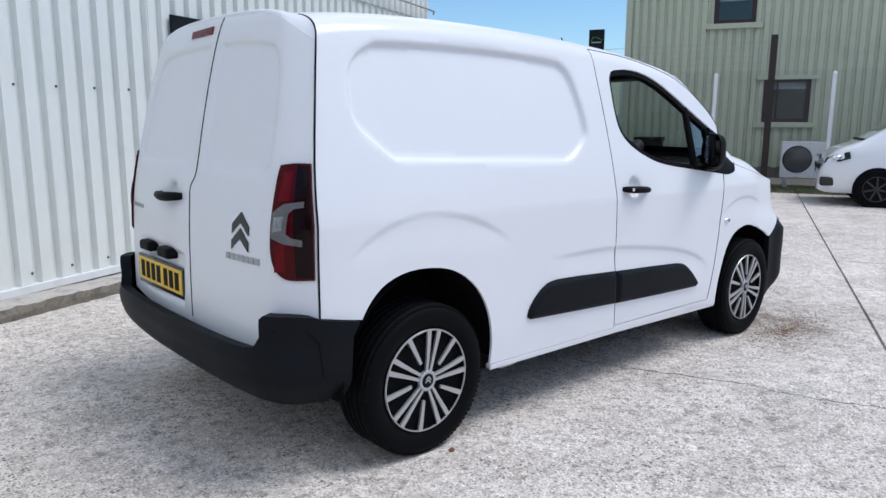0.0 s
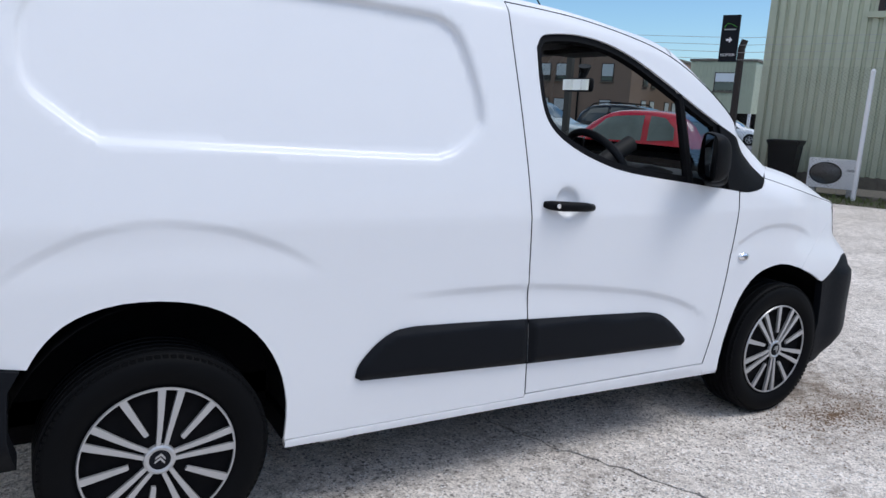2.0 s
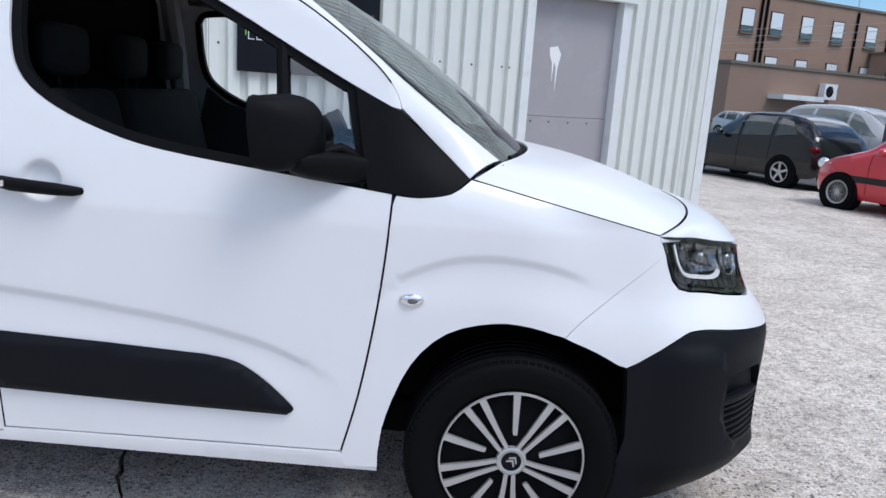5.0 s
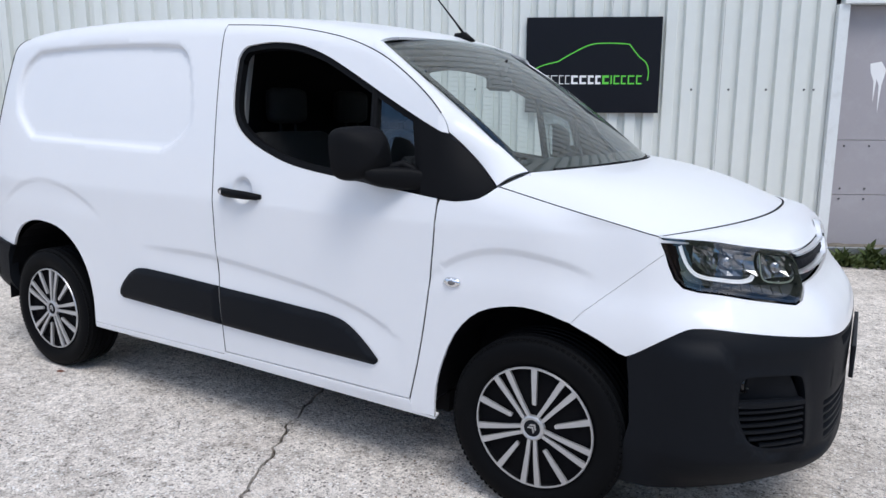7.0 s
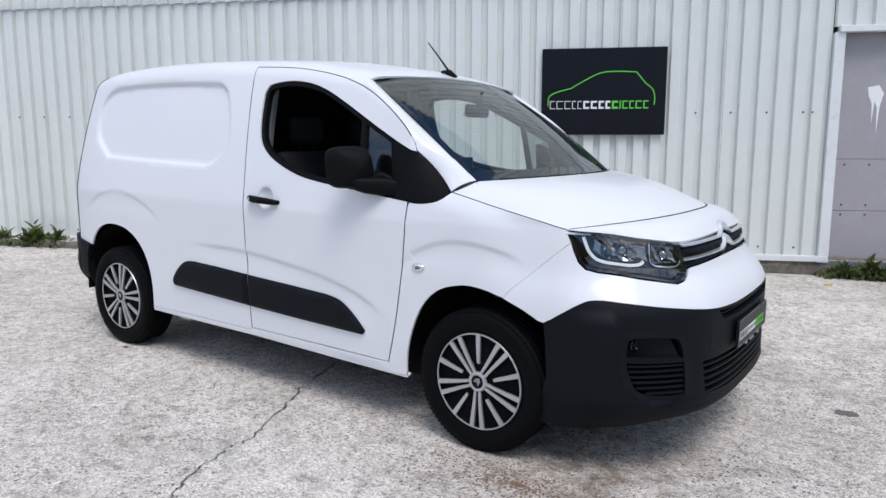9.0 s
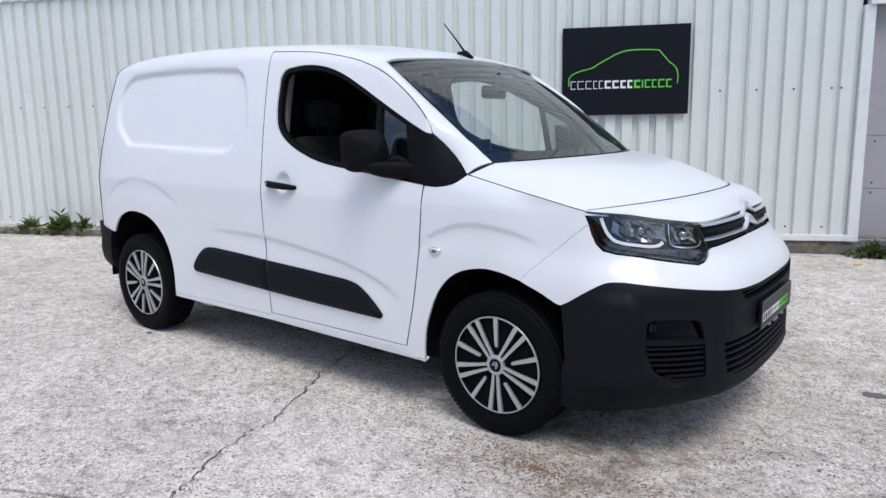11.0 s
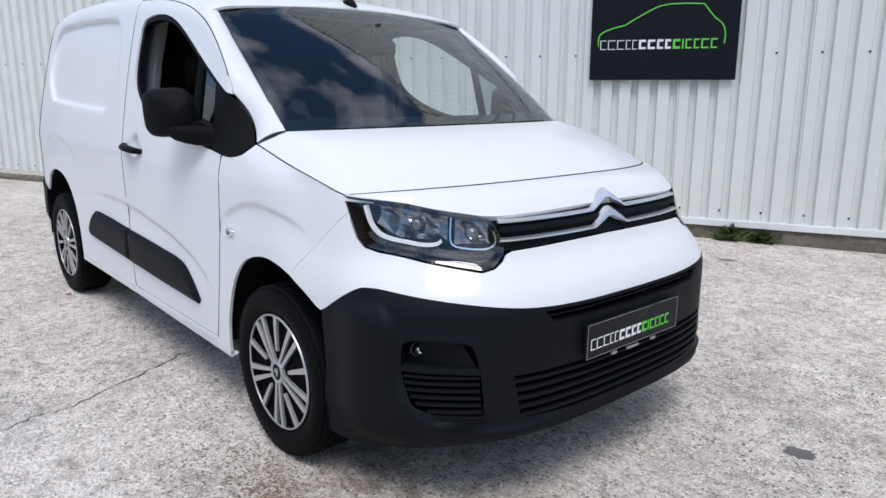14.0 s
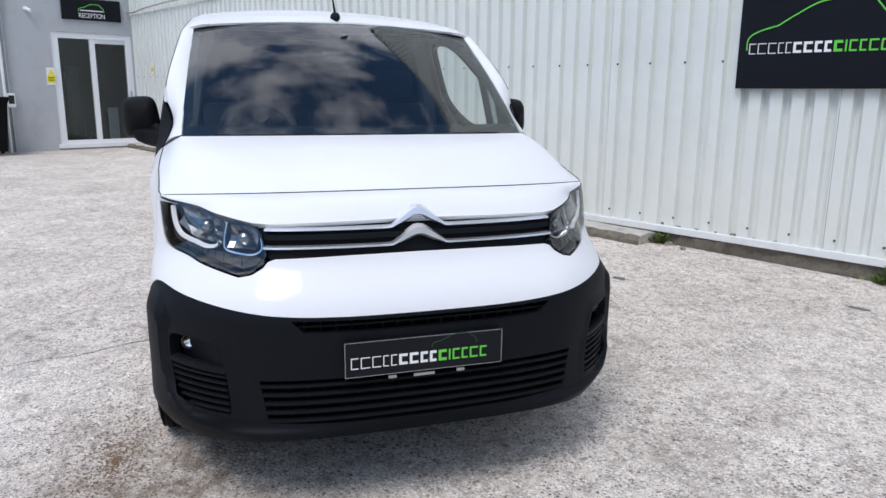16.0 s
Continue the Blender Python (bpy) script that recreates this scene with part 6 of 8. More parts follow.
# tail lamps
for sg in (-1, 1):
    tail = [(sg * y, z) for y, z in smooth_line([(0.724, 1.214), (0.770, 1.222), (back_edge(1.222), 1.222)], 2) + [(back_edge(z), z) for z in (1.15, 1.1, 1.0, 0.9)] + [(back_edge(0.808), 0.808)] + smooth_line([(back_edge(0.808), 0.808), (0.80, 0.803), (0.765, 0.812), (0.737, 0.845), (0.720, 0.905), (0.717, 1.0), (0.719, 1.16), (0.724, 1.214)], 3)[1:-1]]
    lamp = sheet("tail_lamp", tail, lambda y, z: back_point(y, z, 0.012), M_RED, van, 0.02, lip=0.03, side=-1, label="tall red tail lamp with a grey lens")
    dark = [(sg * y, z) for y, z in [(0.780, 1.215), (back_edge(1.215) - 0.002, 1.215), (back_edge(1.0) - 0.002, 1.0), (back_edge(0.815) - 0.002, 0.815), (0.805, 0.815), (0.80, 0.92), (0.795, 1.0), (0.787, 1.1)]]
    sheet("smoked_lens", dark, lambda y, z: back_point(y, z, 0.0135), M_DARK_RED, lamp, 0.02, lip=0, side=-1)
    for z0, z1 in ((1.085, 1.195), (0.83, 0.935)):
        sheet("red_lens", [(sg * 0.738, z0), (sg * 0.775, z0 + 0.006), (sg * 0.772, z1), (sg * 0.742, z1 - 0.005)], lambda y, z: back_point(y, z, 0.0135), M_RED_BRIGHT, lamp, 0.02, lip=0, side=-1)
    clear = [(sg * y, z) for y, z in [(0.723, 1.045), (0.76, 1.078), (0.822, 1.090), (0.822, 1.068), (0.793, 1.062), (0.778, 1.045), (0.776, 0.972), (0.793, 0.957), (0.825, 0.952), (0.825, 0.928), (0.77, 0.935), (0.725, 0.955)]]
    sheet("reversing_lens", clear, lambda y, z: back_point(y, z, 0.016), M_GREY_LENS, lamp, 0.02, lip=0.006, side=-1, label="grey hooked reversing lens")
    sheet("reversing_bulb", [(sg * 0.732, 0.975), (sg * 0.765, 0.985), (sg * 0.767, 1.035), (sg * 0.734, 1.030)], lambda y, z: back_point(y, z, 0.0175), M_REFLECTOR, lamp, 0.02, lip=0.002, side=-1)
# rear bumper
TAIL = smooth_line([(-0.740, 0.0), (-0.735, 0.3), (-0.718, 0.55), (-0.682, 0.715), (-0.602, 0.825), (-0.48, 0.876), (-0.31, 0.892), (-0.2, 0.894)], 6)
TAIL_A = [0.0]
for p, q in zip(TAIL, TAIL[1:]):
    TAIL_A.append(TAIL_A[-1] + math.hypot(q[0] - p[0], q[1] - p[1]))


def tail_point(a, z, out=0.0):
    x, y, nx, ny = plan(TAIL, TAIL_A, a)
    b = abs(a)
    i = 0.10 * smoothstep(0.47, 0.28, z) ** 1.5 - 0.004 * smoothstep(0.60, 0.64, z) * (1 - smoothstep(0.95, 1.1, b)) - 0.012 * math.exp(-((z - 0.50) / 0.04) ** 2) * (1 - smoothstep(0.8, 1.0, b)) - out
    return (x + abs(nx) * i, y - math.copysign(abs(ny), a) * i, z)


rear_half = [(0.0, 0.552), (0.3, 0.552), (0.66, 0.552), (0.715, 0.560), (0.742, 0.60), (0.746, 0.668), (0.762, 0.682), (0.85, 0.683), (0.935, 0.676), (0.985, 0.660), (1.06, 0.647), (1.135, 0.634), (1.105, 0.58), (1.098, 0.45), (1.11, 0.33), (1.0, 0.318), (0.8, 0.322), (0.55, 0.335), (0.0, 0.345)]
rear_bumper = sheet("rear_bumper", both(rear_half), tail_point, M_TRIM, van, 0.028, lip=0.05, side=-1, label="charcoal plastic rear bumper")
part("step_joint", tube([tail_point(a, z, 0.001) for a, z in ((-0.80, 0.63), (-0.92, 0.625), (-0.965, 0.58), (-0.98, 0.45), (-0.985, 0.34))], 0.0022, 6), M_DARK, rear_bumper)
# ---- wheels ----


def make_wheel():
    w = empty("wheel", Matrix(), "steel road wheel with a black and silver trim", "wheel")
    R = 0.322
    prof = [(0.215, -0.085), (0.235, -0.098), (0.262, -0.106), (0.290, -0.104), (0.308, -0.094), (0.317, -0.080)]
    for k in range(5):
        y = -0.068 + k * 0.034
        prof += [(R, y - 0.010), (R, y + 0.010), (R - 0.007, y + 0.0125), (R - 0.007, y + 0.0215)] if k < 4 else [(R, y - 0.010), (R, y + 0.010)]
    prof += [(0.317, 0.080), (0.308, 0.094), (0.29, 0.104), (0.262, 0.106), (0.235, 0.098), (0.215, 0.085)]
    bm = lathe(prof, 72)
    tyre = part("tyre", bm, M_RUBBER, w, "worn black tyre", 35)
    bm = bmesh.new()
    for k in range(90):                                     # shoulder blocks
        m = Matrix.Rotation(2 * math.pi * k / 90, 4, "Y") @ Matrix.Translation((0.3095, -0.086, 0))
        add_box(bm, -0.004, -0.010, -0.0075, 0.004, 0.012, 0.0075, m=m)
    part("tread", bm, M_RUBBER, w)
    part("rim", lathe([(0.216, -0.082), (0.218, -0.094), (0.2155, -0.0985), (0.2115, -0.0985), (0.210, -0.082), (0.19, 0.02), (0.2, 0.085)], 64), M_DARK, w, "black wheel rim", 35)
    part("rim_edge", lathe([(0.2105, -0.094), (0.2115, -0.0988), (0.2155, -0.0988), (0.2182, -0.094)], 64), M_SILVER, w, "thin silver edge of the trim", 35)
    part("trim_disc", lathe([(0.209, -0.074), (0.12, -0.076), (0.05, -0.080), (0.0, -0.084)], 48), M_DARK, w, "black wheel trim", 30)
    bm = lathe([(0.030, -0.100), (0.038, -0.103), (0.044, -0.100), (0.046, -0.088)], 32)
    part("hub_ring", bm, M_SILVER, w, "", 35)
    part("hub_cap", lathe([(0.0, -0.102), (0.024, -0.101), (0.031, -0.098), (0.033, -0.09)], 32), M_TRIM, w, "", 35)
    for dz in (0.0, 0.012):
        bm = prism([(-0.014, -0.010 + dz), (0.0, 0.002 + dz), (0.014, -0.010 + dz), (0.014, -0.004 + dz), (0.0, 0.009 + dz), (-0.014, -0.004 + dz)], -0.1045, -0.101)
        part("cap_chevron", bm, M_SILVER, w)

    def spoke(x0, x1, r0, r1):
        o = []
        for r, x, hw in ((r0, x0, 0.0062), (0.09, x0 + (x1 - x0) * 0.22, 0.0074), (0.14, x0 + (x1 - x0) * 0.52, 0.0090), (0.18, x0 + (x1 - x0) * 0.80, 0.0104), (r1, x1, 0.0112)):
            o.append((r, x, hw))
        bm = bmesh.new()
        rows = []
        for r, x, hw in o:
            y = -0.096 - 0.003 * math.sin(r * 12)
            rows.append([bm.verts.new(p) for p in ((x - hw, y + 0.010, r), (x - hw * 0.95, y, r), (x + hw * 0.95, y, r), (x + hw, y + 0.010, r))])
        for a, b in zip(rows, rows[1:]):
            for k in range(3):
                bm.faces.new((a[k], a[k + 1], b[k + 1], b[k]))
        bm.faces.new(rows[0])
        bm.faces.new(rows[-1])
        return bm
    first = []
    for x0, x1, r0, r1 in ((-0.0105, -0.0270, 0.040, 0.213), (0.0105, 0.0270, 0.040, 0.213)):
        first.append(part("spoke", spoke(x0, x1, r0, r1), M_SILVER, w, "", 25))
    single = part("spoke", spoke(0.004, -0.002, 0.084, 0.213), M_SILVER, w, "", 25)
    for k in range(5):
        for s in first:
            if k:
                o = new("spoke", s.data)
                o.parent = w
                o.matrix_local = Matrix.Rotation(2 * math.pi * k / 5, 4, "Y")
        for off in (0.5,):
            m = Matrix.Rotation(2 * math.pi * (k + off) / 5, 4, "Y")
            if k == 0:
                single.matrix_local = m
            else:
                o = new("spoke", single.data)
                o.parent = w
                o.matrix_local = m
    return w


def as_part(thing, owner, m, name):
    """Hang a built thing under another as one of its parts."""
    thing.parent = owner
    thing.matrix_local = m
    for key in ("category",):
        if key in thing:
            del thing[key]
    thing.name = name
    return thing


wheel = make_wheel()
spots = [(0.0, -0.788, 10), (2.785, -0.788, 36), (0.0, 0.788, 50), (2.785, 0.788, 20)]
wheels = []
for i, (x, y, a) in enumerate(spots):
    m = Matrix.Translation((x, y, 0.322)) @ Matrix.Rotation(math.pi if y > 0 else 0, 4, "Z") @ Matrix.Rotation(radians(a), 4, "Y")
    w = wheel if i == 0 else copy_thing(wheel, Matrix())
    wheels.append((w, m))
for w, m in wheels:
    as_part(w, van, m, "wheel")
# wheel wells and underside
for cx, r in ((0.01, 0.40), (2.785, 0.40)):
    for sg in (-1, 1):
        bm = bmesh.new()
        rings = []
        for k in range(19):
            a = math.pi * (k / 18)
            c, s_ = math.cos(a), math.sin(a)
            rings.append([bm.verts.new((cx + (r + 0.02) * c, sg * y, 0.32 + (r + 0.07) * s_)) for y in (0.875, 0.50)])
        for a, b in zip(rings, rings[1:]):
            bm.faces.new((a[0], a[1], b[1], b[0]))
        bm.faces.new([q[1] for q in rings])
        part("wheel_well", bm, M_DARK, van)
part("underbody", box(0.42, -0.72, 0.22, 2.36, 0.72, 0.30), M_DARK, van)
part("underbody", box(-0.42, -0.50, 0.26, 0.42, 0.50, 0.40), M_DARK, van)
part("underbody", box(2.36, -0.50, 0.20, 3.45, 0.50, 0.34), M_DARK, van)
for x, w_ in ((0.52, 0.10), (1.75, 0.06)):
    part("jacking_point", box(x, -0.80, 0.235, x + w_, -0.75, 0.262), M_STEEL, van)
# ---- cab ----
M_LINING = mat("pillar_lining", (0.10, 0.10, 0.105), 0.85, var=0.08)
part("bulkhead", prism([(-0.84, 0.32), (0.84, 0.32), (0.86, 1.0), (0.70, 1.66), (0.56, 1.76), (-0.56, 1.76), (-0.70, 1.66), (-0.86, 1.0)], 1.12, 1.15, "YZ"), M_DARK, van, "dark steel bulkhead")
part("cab_floor", box(1.15, -0.80, 0.30, 2.35, 0.80, 0.34), M_CABIN, van)
part("fire_wall", box(2.58, -0.48, 0.30, 2.62, 0.48, 1.06), M_CABIN, van)
part("headlining", prism([(1.16, 1.735), (1.5, 1.728), (1.85, 1.688), (1.98, 1.648), (1.98, 1.662), (1.85, 1.704), (1.5, 1.744), (1.16, 1.75)], -0.58, 0.58), M_CABIN_GREY, van)
dash = part("dashboard", prism(smooth_line([(2.62, 1.13), (2.35, 1.135), (2.17, 1.10), (2.09, 1.03), (2.08, 0.93), (2.16, 0.86), (2.28, 0.82), (2.62, 0.81)], 3), -0.76, 0.76, bevel=0.01), M_CABIN, van, "charcoal dashboard", 40)
part("instrument_hood", prism(smooth_line([(2.30, 1.14), (2.16, 1.17), (2.07, 1.155), (2.05, 1.10), (2.12, 1.03)], 3), -0.58, -0.22, bevel=0.01), M_CABIN, dash, "", 40)
part("display", box(2.085, -0.16, 1.10, 2.110, 0.10, 1.265, bevel=0.008), M_GLOSS_BLACK, dash)
for y in (-0.70, 0.70):
    part("air_vent", lathe([(0.0, 0.0), (0.045, 0.0), (0.055, 0.012), (0.06, 0.0)], 20, "X", Matrix.Translation((2.09, y, 1.045)) @ Matrix.Diagonal((-1, 1, 1, 1))), M_GLOSS_BLACK, dash)
bm = bmesh.new()
wc = Vector((1.985, -0.40, 1.148))
tilt = Matrix.Translation(wc) @ Matrix.Rotation(radians(-34), 4, "Y")
ringpts = [tilt @ Vector((0, 0.185 * math.cos(2 * math.pi * k / 36), 0.180 * math.sin(2 * math.pi * k / 36))) for k in range(37)]
add_tube(bm, ringpts, 0.0175, 10, False)
steer = part("steering_wheel", bm, M_CABIN, van, "black three-spoke steering wheel", True)
bm = bmesh.new()
add_box(bm, -0.02, -0.06, -0.06, 0.02, 0.06, 0.055, bevel=0.015, m=tilt)
for a, b in (((0, 0.05, 0.0), (0, 0.165, 0.02)), ((0, -0.05, 0.0), (0, -0.165, 0.02)), ((0, 0, -0.05), (0, 0, -0.155))):
    add_tube(bm, [tilt @ Vector(a), tilt @ Vector(b)], 0.016, 8)
add_tube(bm, [tilt @ Vector((0.02, 0, 0)), tilt @ Vector((0.22, 0, -0.02))], 0.04, 10)
part("wheel_boss", bm, M_CABIN, steer, "", 40)


def seat(y, width, name):
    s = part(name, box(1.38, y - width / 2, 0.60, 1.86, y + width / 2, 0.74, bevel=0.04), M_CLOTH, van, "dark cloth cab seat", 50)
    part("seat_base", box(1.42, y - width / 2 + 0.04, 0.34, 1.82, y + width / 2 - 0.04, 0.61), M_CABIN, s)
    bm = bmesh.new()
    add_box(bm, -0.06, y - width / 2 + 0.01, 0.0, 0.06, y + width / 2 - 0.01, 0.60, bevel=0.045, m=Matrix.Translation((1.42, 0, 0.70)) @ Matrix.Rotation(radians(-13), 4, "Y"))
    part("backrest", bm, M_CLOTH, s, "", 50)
    n_ = 1 if width < 0.7 else 2
    for k in range(n_):
        yy = y + (0 if n_ == 1 else (k - 0.5) * width / 2)
        bm = bmesh.new()
        add_box(bm, 1.235, yy - 0.12, 1.325, 1.315, yy + 0.12, 1.49, bevel=0.035)
        add_tube(bm, [(1.285, yy - 0.05, 1.27), (1.275, yy - 0.05, 1.35)], 0.007, 6)
        add_tube(bm, [(1.285, yy + 0.05, 1.27), (1.275, yy + 0.05, 1.35)], 0.007, 6)
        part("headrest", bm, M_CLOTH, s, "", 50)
    return s


seat(-0.42, 0.52, "driver_seat")
seat(0.28, 0.82, "bench_seat")
bm = box(2.165, -0.095, 1.488, 2.195, 0.135, 1.558, bevel=0.018)
im = part("rear_view_mirror", bm, M_CABIN, van, "black interior mirror", 50)
part("mirror_stalk", tube([(2.19, 0.02, 1.545), (2.205, 0.01, 1.585), (2.195, 0.0, 1.618)], [0.016, 0.020, 0.034], 8), M_CABIN, im)
part("mirror_face", box(2.1625, -0.082, 1.496, 2.1645, 0.122, 1.550), M_MIRROR, im)
for y in (-0.36, 0.36):
    v = part("sun_visor", box(1.80, y - 0.20, 1.635, 1.985, y + 0.20, 1.655, bevel=0.006, m=Matrix.Translation((0, 0, 0))), M_CABIN, van)
for sg, owner in ((-1, door_r), (1, door_l)):
    # inner door panel, below the glass
    bm = bmesh.new()
    o = [(1.33, 0.36), (1.30, 1.0), (1.36, 1.30), (1.45, 1.235), (1.60, 1.185), (1.80, 1.145), (2.30, 1.085), (2.34, 0.9), (2.27, 0.36)]
    add_prism(bm, o, sg * 0.80, sg * 0.775)
    p = part("door_lining", bm, M_CABIN, owner)
    part("armrest", box(1.45, sg * 0.70, 0.86, 1.98, sg * 0.775, 0.93, bevel=0.02), M_CABIN, p)
    bm = bmesh.new()
    pts = [Vector((x, sg * (section(x, z)[1] - 0.045), section(x, z)[2] - 0.05)) for x, z in DOOR_TOP if x > 1.3] + [Vector((2.60, sg * 0.735, 1.10))]
    add_tube(bm, pts, 0.03, 8)
    part("pillar_lining", bm, M_LINING, van, "", True)
    part("door_post", tube([(1.26, sg * 0.75, 0.6), (1.255, sg * 0.75, 1.1), (1.245, sg * 0.69, 1.45), (1.23, sg * 0.625, 1.70)], 0.045, 8), M_CABIN_GREY, van, "grey door post lining")

# ---- the office at the far end of the yard ----
OFFICE = YARD @ Matrix.Translation((-10.9, 0, 0)) @ pose(0, 0, 0, 0, 0, 90)      # x runs along the office wall towards the shed


def holed_wall(name, x0, x1, z0, z1, holes, depth, material, m, label):
    """A wall with openings cut right through: built of blocks between and round them."""
    bm = bmesh.new()
    xs = sorted({x0, x1, *[h[0] for h in holes], *[h[1] for h in holes]})
    for a, b in zip(xs, xs[1:]):
        z = z0
        for h in sorted([h for h in holes if h[0] <= a and h[1] >= b], key=lambda h: h[2]):
            if h[2] > z:
                add_box(bm, a, 0, z, b, depth, h[2])
            z = h[3]
        if z < z1:
            add_box(bm, a, 0, z, b, depth, z1)
    bmesh.ops.remove_doubles(bm, verts=bm.verts, dist=1e-4)
    ob = finish(name, bm, material)
    ob.matrix_world = m
    return tagged(ob, label, "wall", kind="structure")


office = holed_wall("wall_office", -2.58, 0.05, -0.1, 3.6, [(-1.60, -0.02, 0.155, 2.48)], 0.25, M_GREY_WALL, OFFICE, "grey painted block wall of the office")
white_wall = finish("wall_white", box(-14, 0.03, -0.1, -2.585, 0.25, 3.6), M_WHITE_WALL)
white_wall.matrix_world = OFFICE
tagged(white_wall, "white painted wall beside the office", "wall", kind="structure")
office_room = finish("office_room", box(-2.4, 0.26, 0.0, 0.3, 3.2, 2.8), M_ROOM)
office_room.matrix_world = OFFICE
bm = bmesh.new()
bm.from_mesh(office_room.data)
bm.faces.ensure_lookup_table()
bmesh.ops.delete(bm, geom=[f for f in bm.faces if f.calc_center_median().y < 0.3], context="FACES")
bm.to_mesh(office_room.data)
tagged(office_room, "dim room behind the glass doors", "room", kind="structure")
win = finish("door_2", box(-1.60, 0.02, 2.36, -0.02, 0.14, 2.48, bevel=0.006), M_UPVC)
win.matrix_world = OFFICE
tagged(win, "white plastic sliding glass doors of the office", "door", kind="structure")
for n_, b_ in (("frame", (-1.60, 0.02, 0.155, -1.46, 0.14, 2.36)), ("frame", (-0.14, 0.02, 0.155, -0.02, 0.14, 2.36)), ("frame", (-1.46, 0.02, 0.24, -0.14, 0.14, 0.31)), ("sill", (-1.64, -0.04, 0.155, 0.02, 0.14, 0.24)), ("mullion", (-0.86, 0.03, 0.31, -0.76, 0.13, 2.36)), ("rail", (-0.76, 0.05, 2.28, -0.14, 0.12, 2.36))):
    part(n_, box(*b_, bevel=0.006), M_UPVC, win)
for a, b in ((-1.46, -0.86), (-0.76, -0.14)):
    o = part("pane", box(a, 0.075, 0.31, b, 0.081, 2.36), M_PANE, win)
    o.visible_shadow = False
part("door_handle", box(-0.115, 0.0, 1.15, -0.085, 0.02, 1.32, bevel=0.006), M_STEEL, win)
for x0, y0, x1, y1, z1, c in ((-1.1, 1.1, -0.78, 1.5, 1.85, M_GLOSS_BLACK), (-0.72, 1.2, -0.30, 1.6, 1.1, M_BROWN_FRAME), (-0.30, 0.9, -0.10, 1.0, 0.95, M_UPVC)):
    o = finish("office_cabinet", box(x0, y0, 0.0, x1, y1, z1, bevel=0.02), c)
    o.matrix_world = OFFICE
    tagged(o, "dim upright cabinet seen behind the office glass", "cabinet")
rsign = empty("reception_sign", OFFICE @ Matrix.Translation((-0.785, -0.03, 2.93)), "black board reading reception above the office doors", "sign")
part("board", box(-0.575, -0.015, -0.20, 0.575, 0.015, 0.22, bevel=0.003), M_SIGN, rsign)
words("lettering", "RECEPTION", 0.13, M_WHITE_INK, rsign, Matrix.Translation((0, -0.018, -0.115)) @ pose(0, 0, 0, 90, 0, 0), 0.001, 0.0, 0.50)
part("car_outline", ribbon([(x * 0.45, 0.03 + z * 0.42) for x, z in CAR_LINE], 0.012, -0.0175), M_GREEN_INK, rsign)
part("stripe", box(-0.22, -0.0175, -0.022, 0.22, -0.015, -0.002), M_WHITE_INK, rsign)
for nm, m in (("warning_sign", OFFICE @ Matrix.Translation((-1.655, -0.006, 1.60))), ("warning_sign", YARD @ Matrix.Translation((-9.87, -0.008, 1.79)) @ Matrix.Diagonal((0.62, 1, 0.62, 1)))):
    w = empty(nm, m, "yellow and white warning notice fixed to the wall", "sign", "warning notices")
    part("board", box(-0.085, -0.004, -0.17, 0.085, 0.004, 0.17), M_UPVC, w)
    part("panel", box(-0.075, -0.0065, -0.13, 0.075, -0.004, 0.02), M_YELLOW, w)
    part("panel", prism([(-0.06, 0.03), (0.06, 0.03), (0, 0.14)], -0.0065, -0.004), M_YELLOW, w)
    for z in (-0.03, -0.06, -0.09):
        part("text_bar", box(-0.055, -0.0085, z, 0.055, -0.0065, z + 0.012), M_PLATE_INK, w)
camera_m = OFFICE @ Matrix.Translation((-2.0, -0.02, 2.88))
cctv = empty("security_camera", camera_m, "small white security camera on the grey wall", "camera")
part("base", lathe([(0, 0.0), (0.04, 0.0), (0.04, 0.02), (0.0, 0.03)], 16, "Y"), M_UPVC, cctv)
part("housing", tube([(0.0, -0.01, 0.0), (0.05, -0.08, -0.04), (0.07, -0.11, -0.055)], [0.03, 0.035, 0.034], 12), M_UPVC, cctv)
for x in (-2.52, -2.44):
    pp = finish("drain_pipe", tube([(x, -0.05, 0.02), (x, -0.05, 3.5)], 0.028 if x < -2.5 else 0.02, 10), M_UPVC if x < -2.5 else M_STEEL)
    pp.matrix_world = OFFICE
    tagged(pp, "pale pipe running up the office wall", "pipe", "pipes on the wall")
mb = finish("meter_box", box(-2.50, -0.10, 0.99, -2.36, -0.0, 1.26, bevel=0.01), M_UPVC)
mb.matrix_world = OFFICE
part("window", box(-2.48, -0.104, 1.06, -2.38, -0.1005, 1.22), M_GLOSS_BLACK, mb)
tagged(mb, "small white meter box with a dark window", "box")
pipe = finish("wall_cable", tube([(-10.86, -0.09, 2.93), (-10.5, -0.09, 2.91), (-9.8, -0.09, 2.96), (-9.0, -0.09, 2.98), (-7.0, -0.09, 2.99), (-3.0, -0.09, 3.02), (2.0, -0.09, 3.04), (6.0, -0.09, 3.04), (7.9, -0.09, 3.035), (8.14, -0.09, 3.03), (8.17, -0.06, 2.99)], 0.014, 8), M_STEEL)
pipe.matrix_world = YARD
tagged(pipe, "thin grey cable sagging along the shed wall", "cable")


